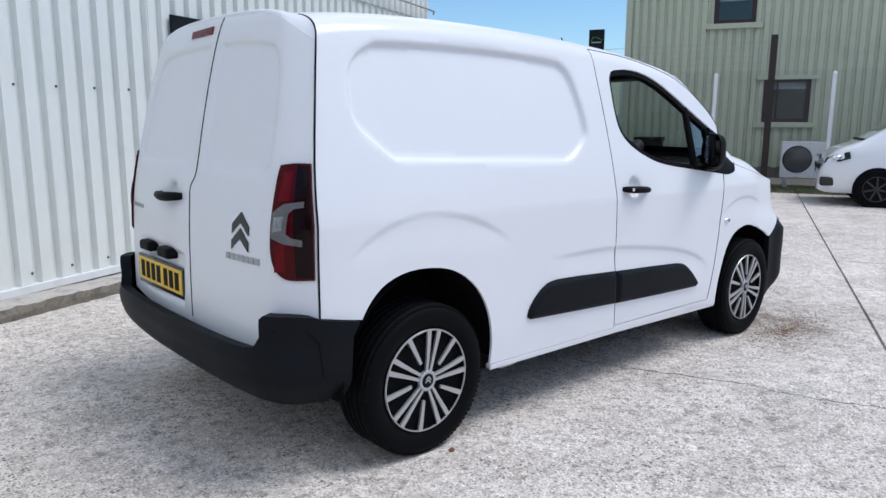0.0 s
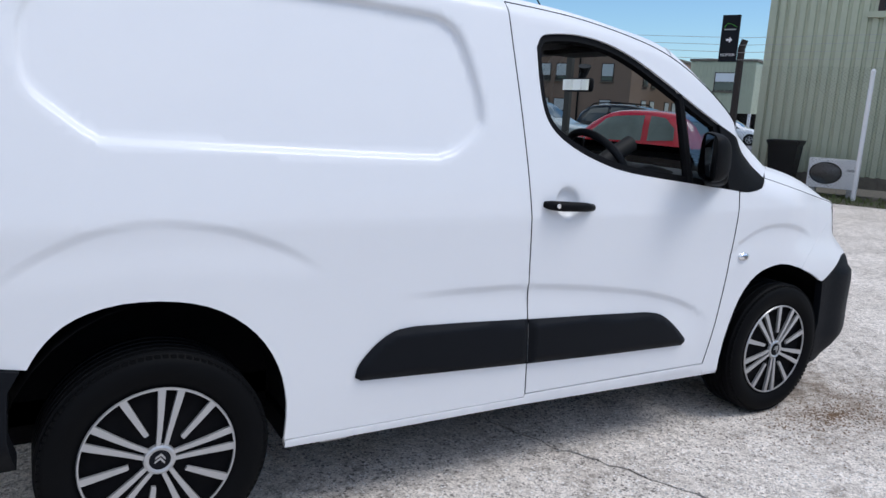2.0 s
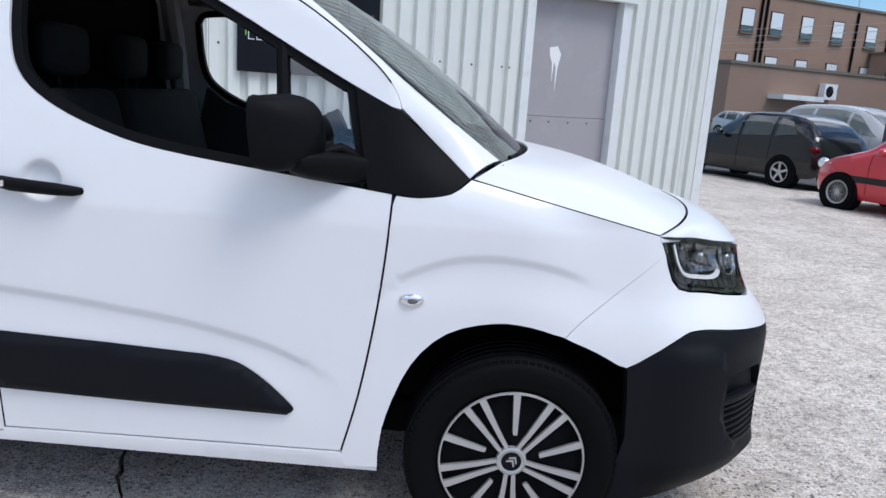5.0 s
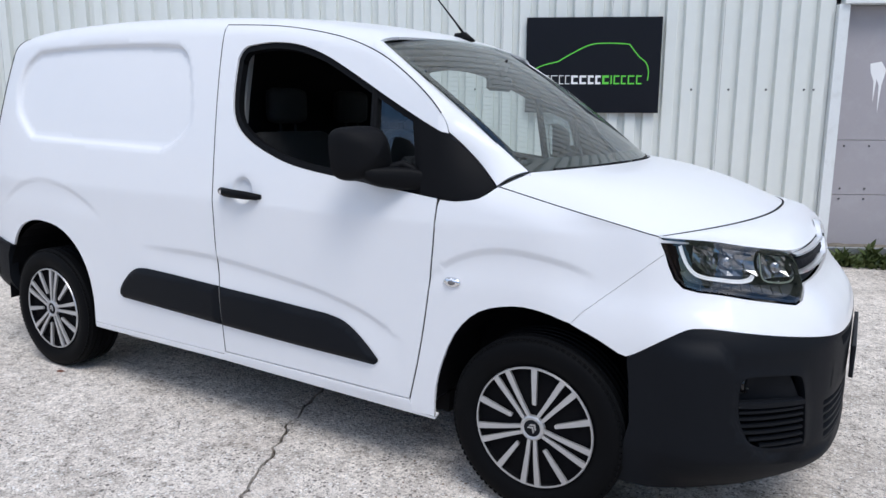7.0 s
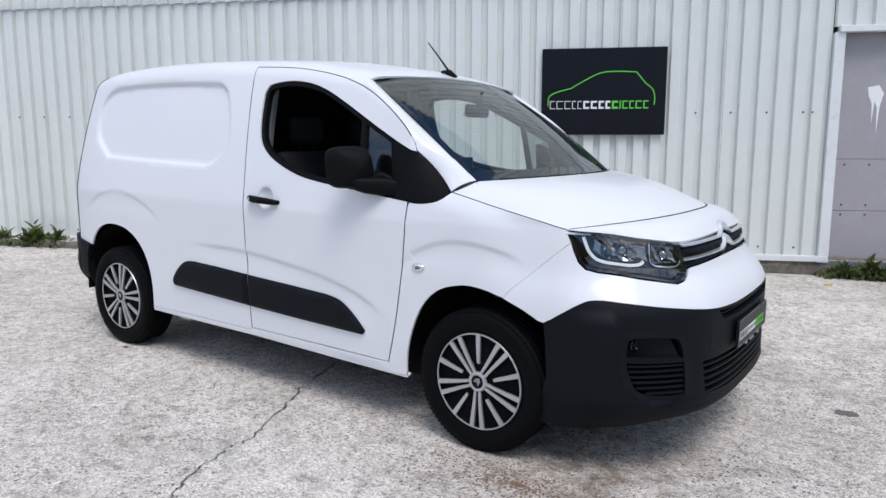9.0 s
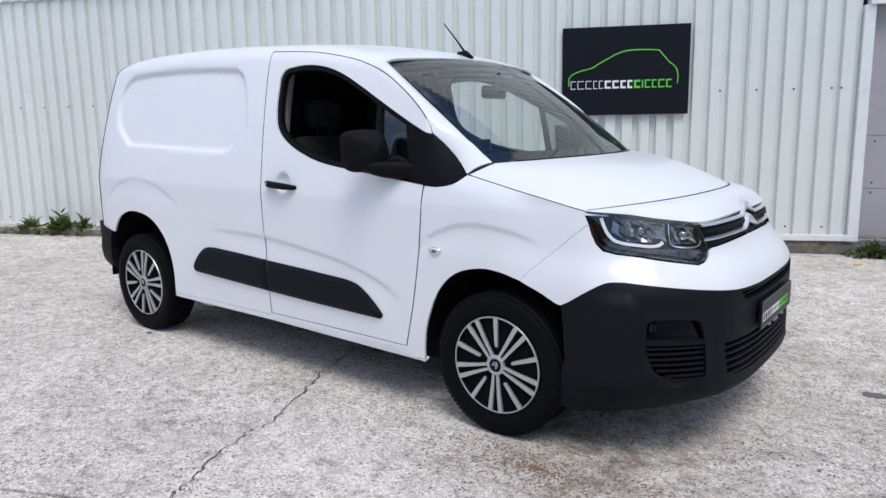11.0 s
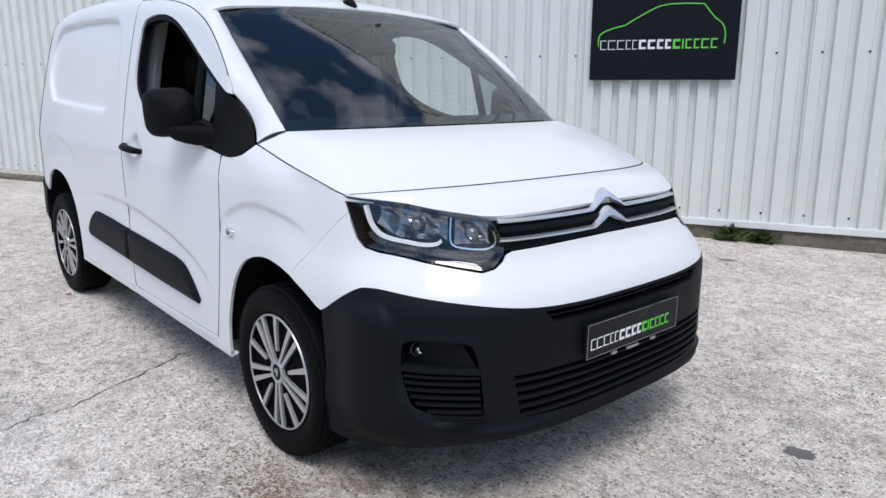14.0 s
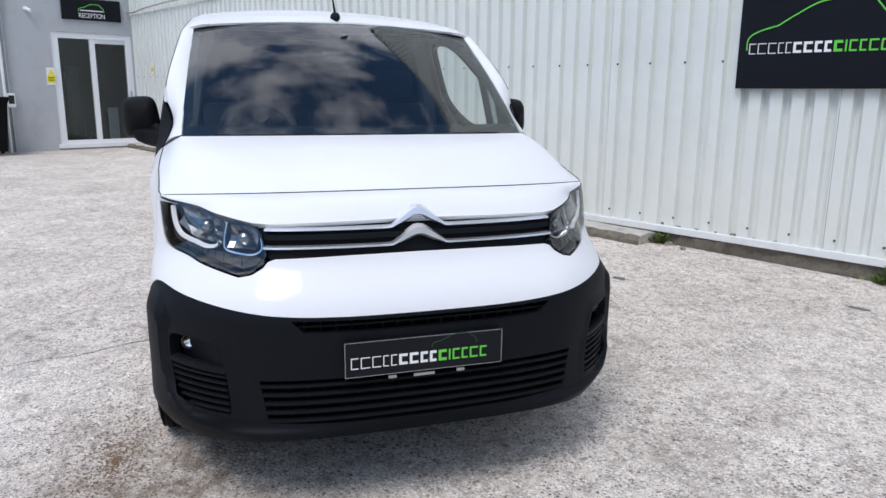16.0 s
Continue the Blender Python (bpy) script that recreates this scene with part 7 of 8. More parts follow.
def wheelie_bin(m, label):
    b = empty("wheelie_bin", m, label, "bin", "wheelie bins")
    bm = bmesh.new()
    ring = []
    for z, hx, hy in ((0.08, 0.23, 0.26), (0.5, 0.26, 0.30), (0.98, 0.29, 0.36), (1.0, 0.31, 0.38), (1.03, 0.31, 0.38)):
        ring.append([bm.verts.new((sx * hx, sy * hy, z)) for sx, sy in ((-1, -1), (1, -1), (1, 1), (-1, 1))])
    for a, c in zip(ring, ring[1:]):
        for k in range(4):
            bm.faces.new((a[k], a[(k + 1) % 4], c[(k + 1) % 4], c[k]))
    bm.faces.new(ring[0])
    part("tub", bm, M_BLACK_PLASTIC, b)
    part("lid", box(-0.33, -0.40, 1.03, 0.33, 0.40, 1.09, bevel=0.02), M_BLACK_PLASTIC, b)
    part("handle", tube([(-0.25, 0.43, 1.02), (0.25, 0.43, 1.02)], 0.018, 8), M_BLACK_PLASTIC, b)
    for x in (-0.25, 0.25):
        part("wheel", lathe([(0, -0.025), (0.09, -0.025), (0.10, 0.0), (0.09, 0.025), (0, 0.025)], 20, "X", Matrix.Translation((x, 0.26, 0.10))), M_RUBBER, b)
    return b


wheelie_bin(yard(-10.45, -2.95, 0, 90), "black wheelie bin against the white wall")
wheelie_bin(yard(16.0, -2.42, 0, -90), "black wheelie bin behind the wire fence")

# ---- green building and fence ----
GREEN = YARD @ Matrix.Translation((16.55, -1.64, 0)) @ pose(0, 0, 0, 0, 0, -90)      # x runs along the front, away from the shed
W1, W2 = (2.06, 2.99, 3.66, 4.62), (3.28, 4.29, 1.345, 2.315)
green = holed_wall("wall_green", 0.0, 16.0, 0.0, 7.2, [W1, W2], 0.2, M_GREEN, GREEN @ Matrix.Translation((0, 0.05, 0)), "green ribbed metal front of the next building")
gside = finish("wall_green_side", box(0.0, 0.0, 0.0, 0.2, 10.0, 7.2), M_GREEN)
gside.matrix_world = GREEN @ Matrix.Translation((0.0, 0.25, 0))
tagged(gside, "green metal flank of the next building", "wall", kind="structure")
for a in [i * 1.0 for i in range(16)]:
    pieces = [(a, a + 0.998, 0.25, 7.2)]
    for (u0, u1, v0, v1) in (W1, W2):
        nxt = []
        for (p0, p1, q0, q1) in pieces:
            if u1 <= p0 or u0 >= p1:
                nxt.append((p0, p1, q0, q1))
                continue
            if p0 < u0:
                nxt.append((p0, u0, q0, q1))
            if u1 < p1:
                nxt.append((u1, p1, q0, q1))
            m0, m1 = max(p0, u0), min(p1, u1)
            if v0 > q0:
                nxt.append((m0, m1, q0, v0))
            if v1 < q1:
                nxt.append((m0, m1, v1, q1))
        pieces = nxt
    for (p0, p1, q0, q1) in pieces:
        if p1 - p0 > 0.03:
            o = clad_sheet("cladding_sheet", p0, p1, q0, q1, M_GREEN, green, 0.046, 0.0, 0.2, 0.0)
            o.matrix_local = Matrix.Translation((0, -0.05, 0))
part("corner_trim", box(-0.02, -0.07, 0.2, 0.13, 0.02, 7.2), M_GREEN, green)
part("foot_band", box(0.0, -0.03, 0.0, 16.0, 0.02, 0.27), M_PLINTH, green)
for i, (u0, u1, v0, v1) in enumerate((W1, W2)):
    w = finish("window_%d" % (i + 1), box(u0, -0.08, v0 - 0.02, u1, 0.08, v0 + 0.06), M_BROWN_FRAME)
    w.matrix_world = GREEN @ Matrix.Translation((0, 0.05, 0))
    tagged(w, "dark brown window with a green surround", "window", kind="structure")
    for b_ in ((u0, -0.08, v1 - 0.06, u1, 0.08, v1 + 0.0), (u0, -0.08, v0 + 0.06, u0 + 0.10, 0.08, v1 - 0.06), (u1 - 0.10, -0.08, v0 + 0.06, u1, 0.08, v1 - 0.06)):
        part("frame", box(*b_), M_BROWN_FRAME, w)
    if i == 1:
        part("mullion", box(u0 + 0.27, -0.07, v0 + 0.06, u0 + 0.32, 0.07, v1 - 0.06), M_BROWN_FRAME, w)
    o = part("pane", box(u0 + 0.07, 0.0, v0 + 0.06, u1 - 0.07, 0.006, v1 - 0.06), M_PANE, w)
    o.visible_shadow = False
    # dark sheet added behind the pane in place of the room's shade
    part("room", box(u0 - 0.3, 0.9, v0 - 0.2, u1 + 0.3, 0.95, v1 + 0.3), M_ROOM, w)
    part("blind", box(u0 + 0.07, 0.06, v1 - (0.45 if i == 0 else 0.22), u1 - 0.07, 0.065, v1 - 0.06), M_BLIND, w)
    for b_ in ((u0 - 0.17, -0.10, v1, u1 + 0.17, -0.045, v1 + 0.10), (u0 - 0.17, -0.12, v0 - 0.14, u1 + 0.17, -0.045, v0 - 0.02)):
        part("surround", box(*b_), M_GREEN, w)
FENCE_S = 15.3
M_GREY_POST = mat("grey_concrete_post", (0.085, 0.08, 0.075), 0.9, var=0.25, scale=8, fine=60, bump=0.4, bump_scale=60)
fence = empty("wire_fence", yard(FENCE_S, 0), "tall chain-link fence on mixed posts", "fence")
fz = lambda s, q: ground_z((YARD @ Vector((s, q, 0))).x)
base = fz(FENCE_S, -3)
for q in (-3.91, -6.30, -8.7, -11.1):
    p = part("post", tube([(0, q, -0.05), (0, q, 2.44), (0, q, 2.50), (0, q, 2.55)], [0.045, 0.045, 0.052, 0.02], 10), M_WHITE_INK, fence, "white painted post")
for q, top, lean in ((-5.06, 3.34, 0.03), (2.5, 3.03, 0.0)):
    bm = bmesh.new()
    add_box(bm, -0.07, q - 0.07, -0.05, 0.07, q + 0.07, top)
    p = part("post", bm, M_TIMBER if q < 0 else M_GREY_POST, fence, "dark weathered post")
bm = bmesh.new()
add_box(bm, -0.06, -0.06, 0.0, 0.06, 0.06, 0.36, m=Matrix.Translation((0, 2.5, 2.92)) @ pose(0, 0, 0, 40, 0, 0))
part("bracket", bm, M_GREY_POST, fence)


def chain_link(q0, q1, z0, z1, pitch=0.075, r=0.0019):
    verts, faces = [], []
    h = z1 - z0
    n = int((q1 - q0 + h) / pitch)
    for sgn in (1, -1):
        for i in range(n):
            a = q0 - h + i * pitch
            pts = [(a, z0), (a + h, z1)] if sgn > 0 else [(a + h, z0), (a, z1)]
            (u0, v0), (u1, v1) = pts
            lo, hi = max(min(u0, u1), q0), min(max(u0, u1), q1)
            if hi - lo < 0.02:
                continue
            def zat(u):
                return v0 + (v1 - v0) * (u - u0) / (u1 - u0)
            k = len(verts)
            x = 0.004 * sgn
            for u in (lo, hi):
                verts += [(x - r, u, zat(u) - r), (x + r, u, zat(u)), (x - r, u, zat(u) + r)]
            faces += [(k, k + 1, k + 4, k + 3), (k + 1, k + 2, k + 5, k + 4), (k + 2, k, k + 3, k + 5)]
    me = bpy.data.meshes.new("wire_mesh")
    me.from_pydata(verts, [], faces)
    me.materials.append(M_WIRE)
    o = new("wire_mesh", me)
    o.parent = fence
    o["kind"] = "stuff"
    return o


chain_link(-13.0, -1.45, 0.1, 2.58)
chain_link(2.4, 9.5, 0.1, 2.55)
for z in (2.85, 3.0, 3.15, 3.3):
    part("strand", tube([(0.0, 14.0, z + 0.1), (0.0, 2.5, z), (0.0, -1.4, z - 0.15), (0, -5.06, z - 0.1)], 0.005, 5), M_STEEL, fence)
post = empty("sign_post", yard(FENCE_S, -1.40), "black reception sign on a dark timber post", "sign post")
part("pole", tube([(0.1, 0.0, -0.05), (0.1, 0.0, 2.95), (0.1, -0.05, 3.12)], [0.075, 0.075, 0.07], 10), M_TIMBER, post)
board = part("board", box(-0.05, 0.06, 2.66, 0.02, 0.42, 3.62, bevel=0.006), M_SIGN, post)
facing = pose(0, 0, 0, 90, 0, -90)
words("lettering", "RECEPTION", 0.075, M_WHITE_INK, board, Matrix.Translation((-0.0525, 0.24, 2.80)) @ facing, 0.001, 0.0, 0.29)
part("arrow", prism([(0.175, 3.11), (0.235, 3.17), (0.235, 3.13), (0.30, 3.13), (0.30, 3.09), (0.235, 3.09), (0.235, 3.05)], -0.054, -0.0515, "YZ"), M_WHITE_INK, board)
part("mark", box(-0.054, 0.12, 3.31, -0.0515, 0.36, 3.335), M_STEEL, board)
part("car_outline", ribbon([(-x * 0.22, z * 0.25) for x, z in CAR_LINE], 0.006, 0.0, 0.001, Matrix.Translation((-0.0535, 0.24, 3.39)) @ Matrix.Rotation(radians(-90), 4, "Z")), M_GREEN_INK, board)
ac = empty("air_conditioner", yard(15.95, -5.87, 0.22, -90), "pale outdoor air-conditioning unit behind the fence", "air conditioner", "air conditioners")
part("case", box(-0.47, -0.17, 0.0, 0.47, 0.17, 0.82, bevel=0.012), M_UPVC, ac)
part("grille_ring", lathe([(0.0, -0.185), (0.06, -0.185), (0.06, -0.176), (0.26, -0.176), (0.30, -0.185), (0.31, -0.17)], 32, "Y", Matrix.Translation((-0.13, 0, 0.42))), M_GLOSS_BLACK, ac, "", 40)
for i in range(8):
    part("guard_ring", lathe([(0.05 + 0.03 * i, -0.192), (0.055 + 0.03 * i, -0.19), (0.05 + 0.03 * i, -0.188)], 28, "Y", Matrix.Translation((-0.13, 0, 0.42))), M_STEEL, ac)
part("badge", box(0.26, -0.173, 0.5, 0.42, -0.1705, 0.56), M_STEEL, ac)
for x in (-0.35, 0.35):
    part("foot", box(x - 0.05, -0.16, -0.22, x + 0.05, 0.16, 0.0), M_STEEL, ac)
second = copy_thing(ac, yard(15.95, -3.42, 0.16, -90) @ Matrix.Diagonal((1, 1, 0.74, 1)))
tagged(second, "low pale air-conditioning unit beside the wheelie bin")


# ---- plants ----
def blades(name, outline_fn, count, seed, h0, h1, lean, material, label, category, kind="", m=None, broad=1.0):
    r = random.Random(seed)
    verts, faces = [], []
    for _ in range(count):
        x, y, z = outline_fn(r)
        a = r.uniform(0, 2 * math.pi)
        h = r.uniform(h0, h1)
        w = h * r.uniform(0.05, 0.12) * broad
        dx, dy = math.cos(a) * w, math.sin(a) * w
        lx, ly = r.gauss(0, lean) * h, r.gauss(0, lean) * h
        k = len(verts)
        verts += [(x - dx, y - dy, z), (x + dx, y + dy, z), (x + dx * 0.8 + lx * 0.5, y + dy * 0.8 + ly * 0.5, z + h * 0.6), (x - dx * 0.8 + lx * 0.5, y - dy * 0.8 + ly * 0.5, z + h * 0.6), (x + lx, y + ly, z + h)]
        faces += [(k, k + 1, k + 2, k + 3), (k + 3, k + 2, k + 4)]
    me = bpy.data.meshes.new(name)
    me.from_pydata(verts, [], faces)
    me.materials.append(material)
    o = new(name, me)
    if m is not None:
        o.matrix_world = m
    return tagged(o, label, category, kind=kind)


def strip_point(s0, s1, q0, q1):
    def fn(r):
        s, q = r.uniform(s0, s1), r.uniform(q0, q1)
        p = YARD @ Vector((s, q, 0))
        return (p.x, p.y, ground_z(p.x) - 0.03)
    return fn


verge = sheet("verge", [(14.17, -0.6), (16.6, -1.0), (16.6, -16), (14.17, -16)], lambda u, v: (*(YARD @ Vector((u, v, 0)))[:2], ground_z((YARD @ Vector((u, v, 0))).x) - 0.008 + 0.02 * noise.noise(Vector((u * 2, v * 2, 0)))), M_SOIL, None, 0.4, lip=0.05)
tagged(verge, "strip of bare soil under the fence", "verge", kind="structure")
blades("grass", strip_point(14.2, 15.9, -16, -0.9), 9000, 11, 0.03, 0.11, 0.5, M_LEAF, "short green grass on the verge", "grass", "stuff")


def weed(s, q, size, seed, label, tall=1.0):
    def fn(r):
        a, d = r.uniform(0, 6.28), abs(r.gauss(0, 0.5)) * size
        p = YARD @ Vector((s + d * math.cos(a) * 1.3, q + d * math.sin(a) * 0.5, 0))
        return (p.x, p.y, ground_z(p.x) + abs(r.gauss(0, 0.35)) * size * max(0.0, 1 - d / size))
    return blades("weed", fn, int(420 * size / 0.2), seed, 0.03 * tall, 0.09 * tall, 0.8, M_LEAF, label, "plant", "stuff", None, 3.2)


weed(-3.55, -0.22, 0.24, 21, "bushy green weed growing at the kerb", 1.3)
weed(-4.0, -0.22, 0.20, 22, "low green weed growing at the kerb", 1.0)
weed(-3.25, -0.2, 0.22, 23, "low green weed growing at the kerb", 1.0)
for i, (s, q, z) in enumerate(((5.62, -0.12, 0.16), (5.85, -0.15, 0.2), (6.1, -0.14, 0.22), (6.4, -0.12, 0.2), (6.62, -0.1, 0.15), (3.9, -0.03, 0.12), (4.15, -0.03, 0.08), (1.98, -0.05, 0.05), (7.1, -0.1, 0.18), (7.6, -0.1, 0.12))):
    weed(s, q, z, 30 + i, "small weeds along the foot of the wall")
# ---- marks on the concrete ----
M_STAIN = mat("oil_stain", (0.13, 0.125, 0.12), 0.8, var=0.3, scale=12, fine=70, bump=0.4, bump_scale=70)
M_RUST = mat("rusty_grit", (0.20, 0.13, 0.08), 0.9, var=0.5, scale=20)


def stain(x, y, r0, seed, squash=0.8):
    r = random.Random(seed)
    s, q = to_yard(x, y)
    o = [(s + r0 * math.cos(a) * (1 + r.uniform(-0.25, 0.25)), q + squash * r0 * math.sin(a) * (1 + r.uniform(-0.25, 0.25))) for a in [2 * math.pi * k / 22 for k in range(22)]]
    ob = slab(o, 0.05, M_STAIN, 0.0015, "oil_stain")
    return ob


stain(4.075, 0.62, 0.055, 4)
stain(-9.9, 0.5, 0.16, 5, 0.4)
stain(-9.4, -0.2, 0.2, 6, 0.3)


def grit(cx, cy, rx, ry, count, seed, material, size, label):
    r = random.Random(seed)
    verts, faces = [], []
    for _ in range(count):
        a, d = r.uniform(0, 6.28), abs(r.gauss(0, 0.5))
        x, y = cx + rx * d * math.cos(a), cy + ry * d * math.sin(a)
        z = ground_z(x)
        w = size * r.uniform(0.4, 1.2)
        b = r.uniform(0, 3)
        k = len(verts)
        for j in range(4):
            verts.append((x + w * math.cos(b + j * 1.57) * r.uniform(0.6, 1.1), y + w * math.sin(b + j * 1.57) * r.uniform(0.6, 1.1), z + 0.0004))
        verts.append((x, y, z + w * 0.7))
        faces += [(k + j, k + (j + 1) % 4, k + 4) for j in range(4)]
    me = bpy.data.meshes.new("grit")
    me.from_pydata(verts, [], faces)
    me.materials.append(material)
    return tagged(new("grit", me), label, "grit", kind="stuff")


grit(3.1, -1.05, 0.85, 0.35, 1500, 41, M_RUST, 0.006, "rusty brown grit scattered by the front wheel")
grit(2.0, -1.6, 2.6, 1.0, 2200, 42, mat("pale_stone", (0.5, 0.49, 0.47), 0.9, var=0.4, scale=30), 0.006, "loose pale stones on the concrete")
grit(2.0, -0.4, 3.2, 1.6, 1600, 43, mat("dark_stone", (0.10, 0.095, 0.09), 0.9, var=0.4, scale=30), 0.005, "loose dark grit on the concrete")
leaf = finish("fallen_leaf", prism([(-0.02, 0.0), (-0.006, 0.012), (0.012, 0.009), (0.022, 0.0), (0.008, -0.012), (-0.012, -0.01)], 0.0, 0.004, "XY"), mat("dead_leaf", (0.16, 0.06, 0.035), 0.8, var=0.3))
leaf.matrix_world = pose(0.10, -0.93, ground_z(0.10) + 0.001, 4, 3, 30)
tagged(leaf, "small dead brown leaf on the concrete", "leaf")
# unseen plain walls added behind the walk; the brick one tones the van's reflections
for nm, b_ in (("wall_far_side", (-16, -26.3, -0.2, 16, -26, 5.0)), ("wall_far_end", (-16.3, -26, -0.2, -16, 0.3, 4.0))):
    o = finish(nm, box(*b_), M_BRICK if nm == "wall_far_side" else M_GREY_WALL)
    o.matrix_world = YARD
    tagged(o, "added plain wall closing the yard out of view", "wall", kind="structure")
# ---- scraps by the wall ----
M_SCRAP = mat("pale_scrap", (0.62, 0.60, 0.56), 0.85, var=0.15, scale=20)
M_YELLOW_SCRAP = mat("yellow_scrap", (0.62, 0.45, 0.03), 0.7, var=0.2, scale=20)
for s, q, w, turn, mt, lab in ((2.374, -0.189, 0.055, 14, M_SCRAP, "flat pale scrap lying by the wall"), (2.671, -0.157, 0.05, -20, M_SCRAP, "flat pale scrap lying by the wall"), (5.347, -0.546, 0.045, 35, M_YELLOW_SCRAP, "small yellow scrap on the concrete")):
    o = finish("scrap", prism([(-w, -0.016), (-w * 0.3, -0.022), (w, -0.014), (w * 0.9, 0.014), (0.0, 0.02), (-w * 0.95, 0.015)], 0.0, 0.007, "XY", bevel=0.002), mt)
    o.matrix_world = yard(s, q, 0.001, turn)
    tagged(o, lab, "litter", "scraps on the ground")
stain(2.351, 3.362, 0.07, 7, 0.5)
stain(1.256, 2.23, 0.06, 8, 0.6)
# loose rubble along the broken foot of the wall
rng = random.Random(77)
M_RUBBLE = mat("rubble", (0.26, 0.24, 0.21), 0.95, var=0.4, scale=14, fine=80, bump=0.8, bump_scale=40, per_object=0.25)
for i in range(26):
    s = rng.choice((rng.uniform(-6.5, -1.0), rng.uniform(0.5, 2.4)))
    size = rng.uniform(0.015, 0.05)
    bm = bmesh.new()
    bmesh.ops.create_icosphere(bm, subdivisions=1, radius=size)
    for v in bm.verts:
        v.co = Vector((v.co.x * rng.uniform(0.7, 1.4), v.co.y * rng.uniform(0.7, 1.2), v.co.z * rng.uniform(0.5, 0.8)))
    o = finish("rubble", bm, M_RUBBLE)
    o.matrix_world = yard(s, rng.uniform(-0.16, -0.03), size * 0.35, rng.uniform(0, 180))
    tagged(o, "broken lump of concrete at the wall's foot", "stone", "rubble at the wall")

# ---- parked cars ----
M_CAR_RED = mat("red_car_paint", (0.54, 0.012, 0.030), 0.25, var=0.03, coat=1.0)
M_CAR_BLACK = mat("black_car_paint", (0.006, 0.0065, 0.008), 0.2, var=0.05, coat=0.6, spec=0.3)
M_CAR_SILVER = mat("silver_car_paint", (0.50, 0.515, 0.53), 0.3, 0.15, var=0.03, coat=1.0)
M_CAR_WHITE = mat("plain_white_car_paint", (0.78, 0.79, 0.80), 0.25, var=0.02, coat=1.0)
M_PALE_GLASS = mat("light_car_glass", (0.14, 0.165, 0.155), 0.05, var=0.45, scale=3.5, coat=1.0)
M_CAR_GLASS = mat("dark_car_glass", (0.03, 0.038, 0.04), 0.04, var=0.2, coat=1.0)


def car_section(st, x):
    out = []
    for k in range(1, 6):
        out.append(table_smooth(x, [(r[0], r[k]) for r in st]))
    return out                                                  # bottom, belt, roof, half width, half roof width


def car_ring(st, x, n=6):
    zb, zl, zr, w, wr = car_section(st, x)
    base = [(w * 0.90, zb), (w * 0.985, zb + 0.10), (w, zb + 0.45 * (zl - zb)), (w * 0.985, zb + 0.8 * (zl - zb)), (w * 0.94, zl)]
    k = max(0.0, zr - zl)
    top = [(w * 0.94 + (wr - w * 0.94) * 0.45, zl + 0.55 * k), (wr, zl + 0.90 * k), (wr * 0.82, zl + 0.98 * k), (wr * 0.4, zr), (0.0, zr + 0.005)]
    return base + top


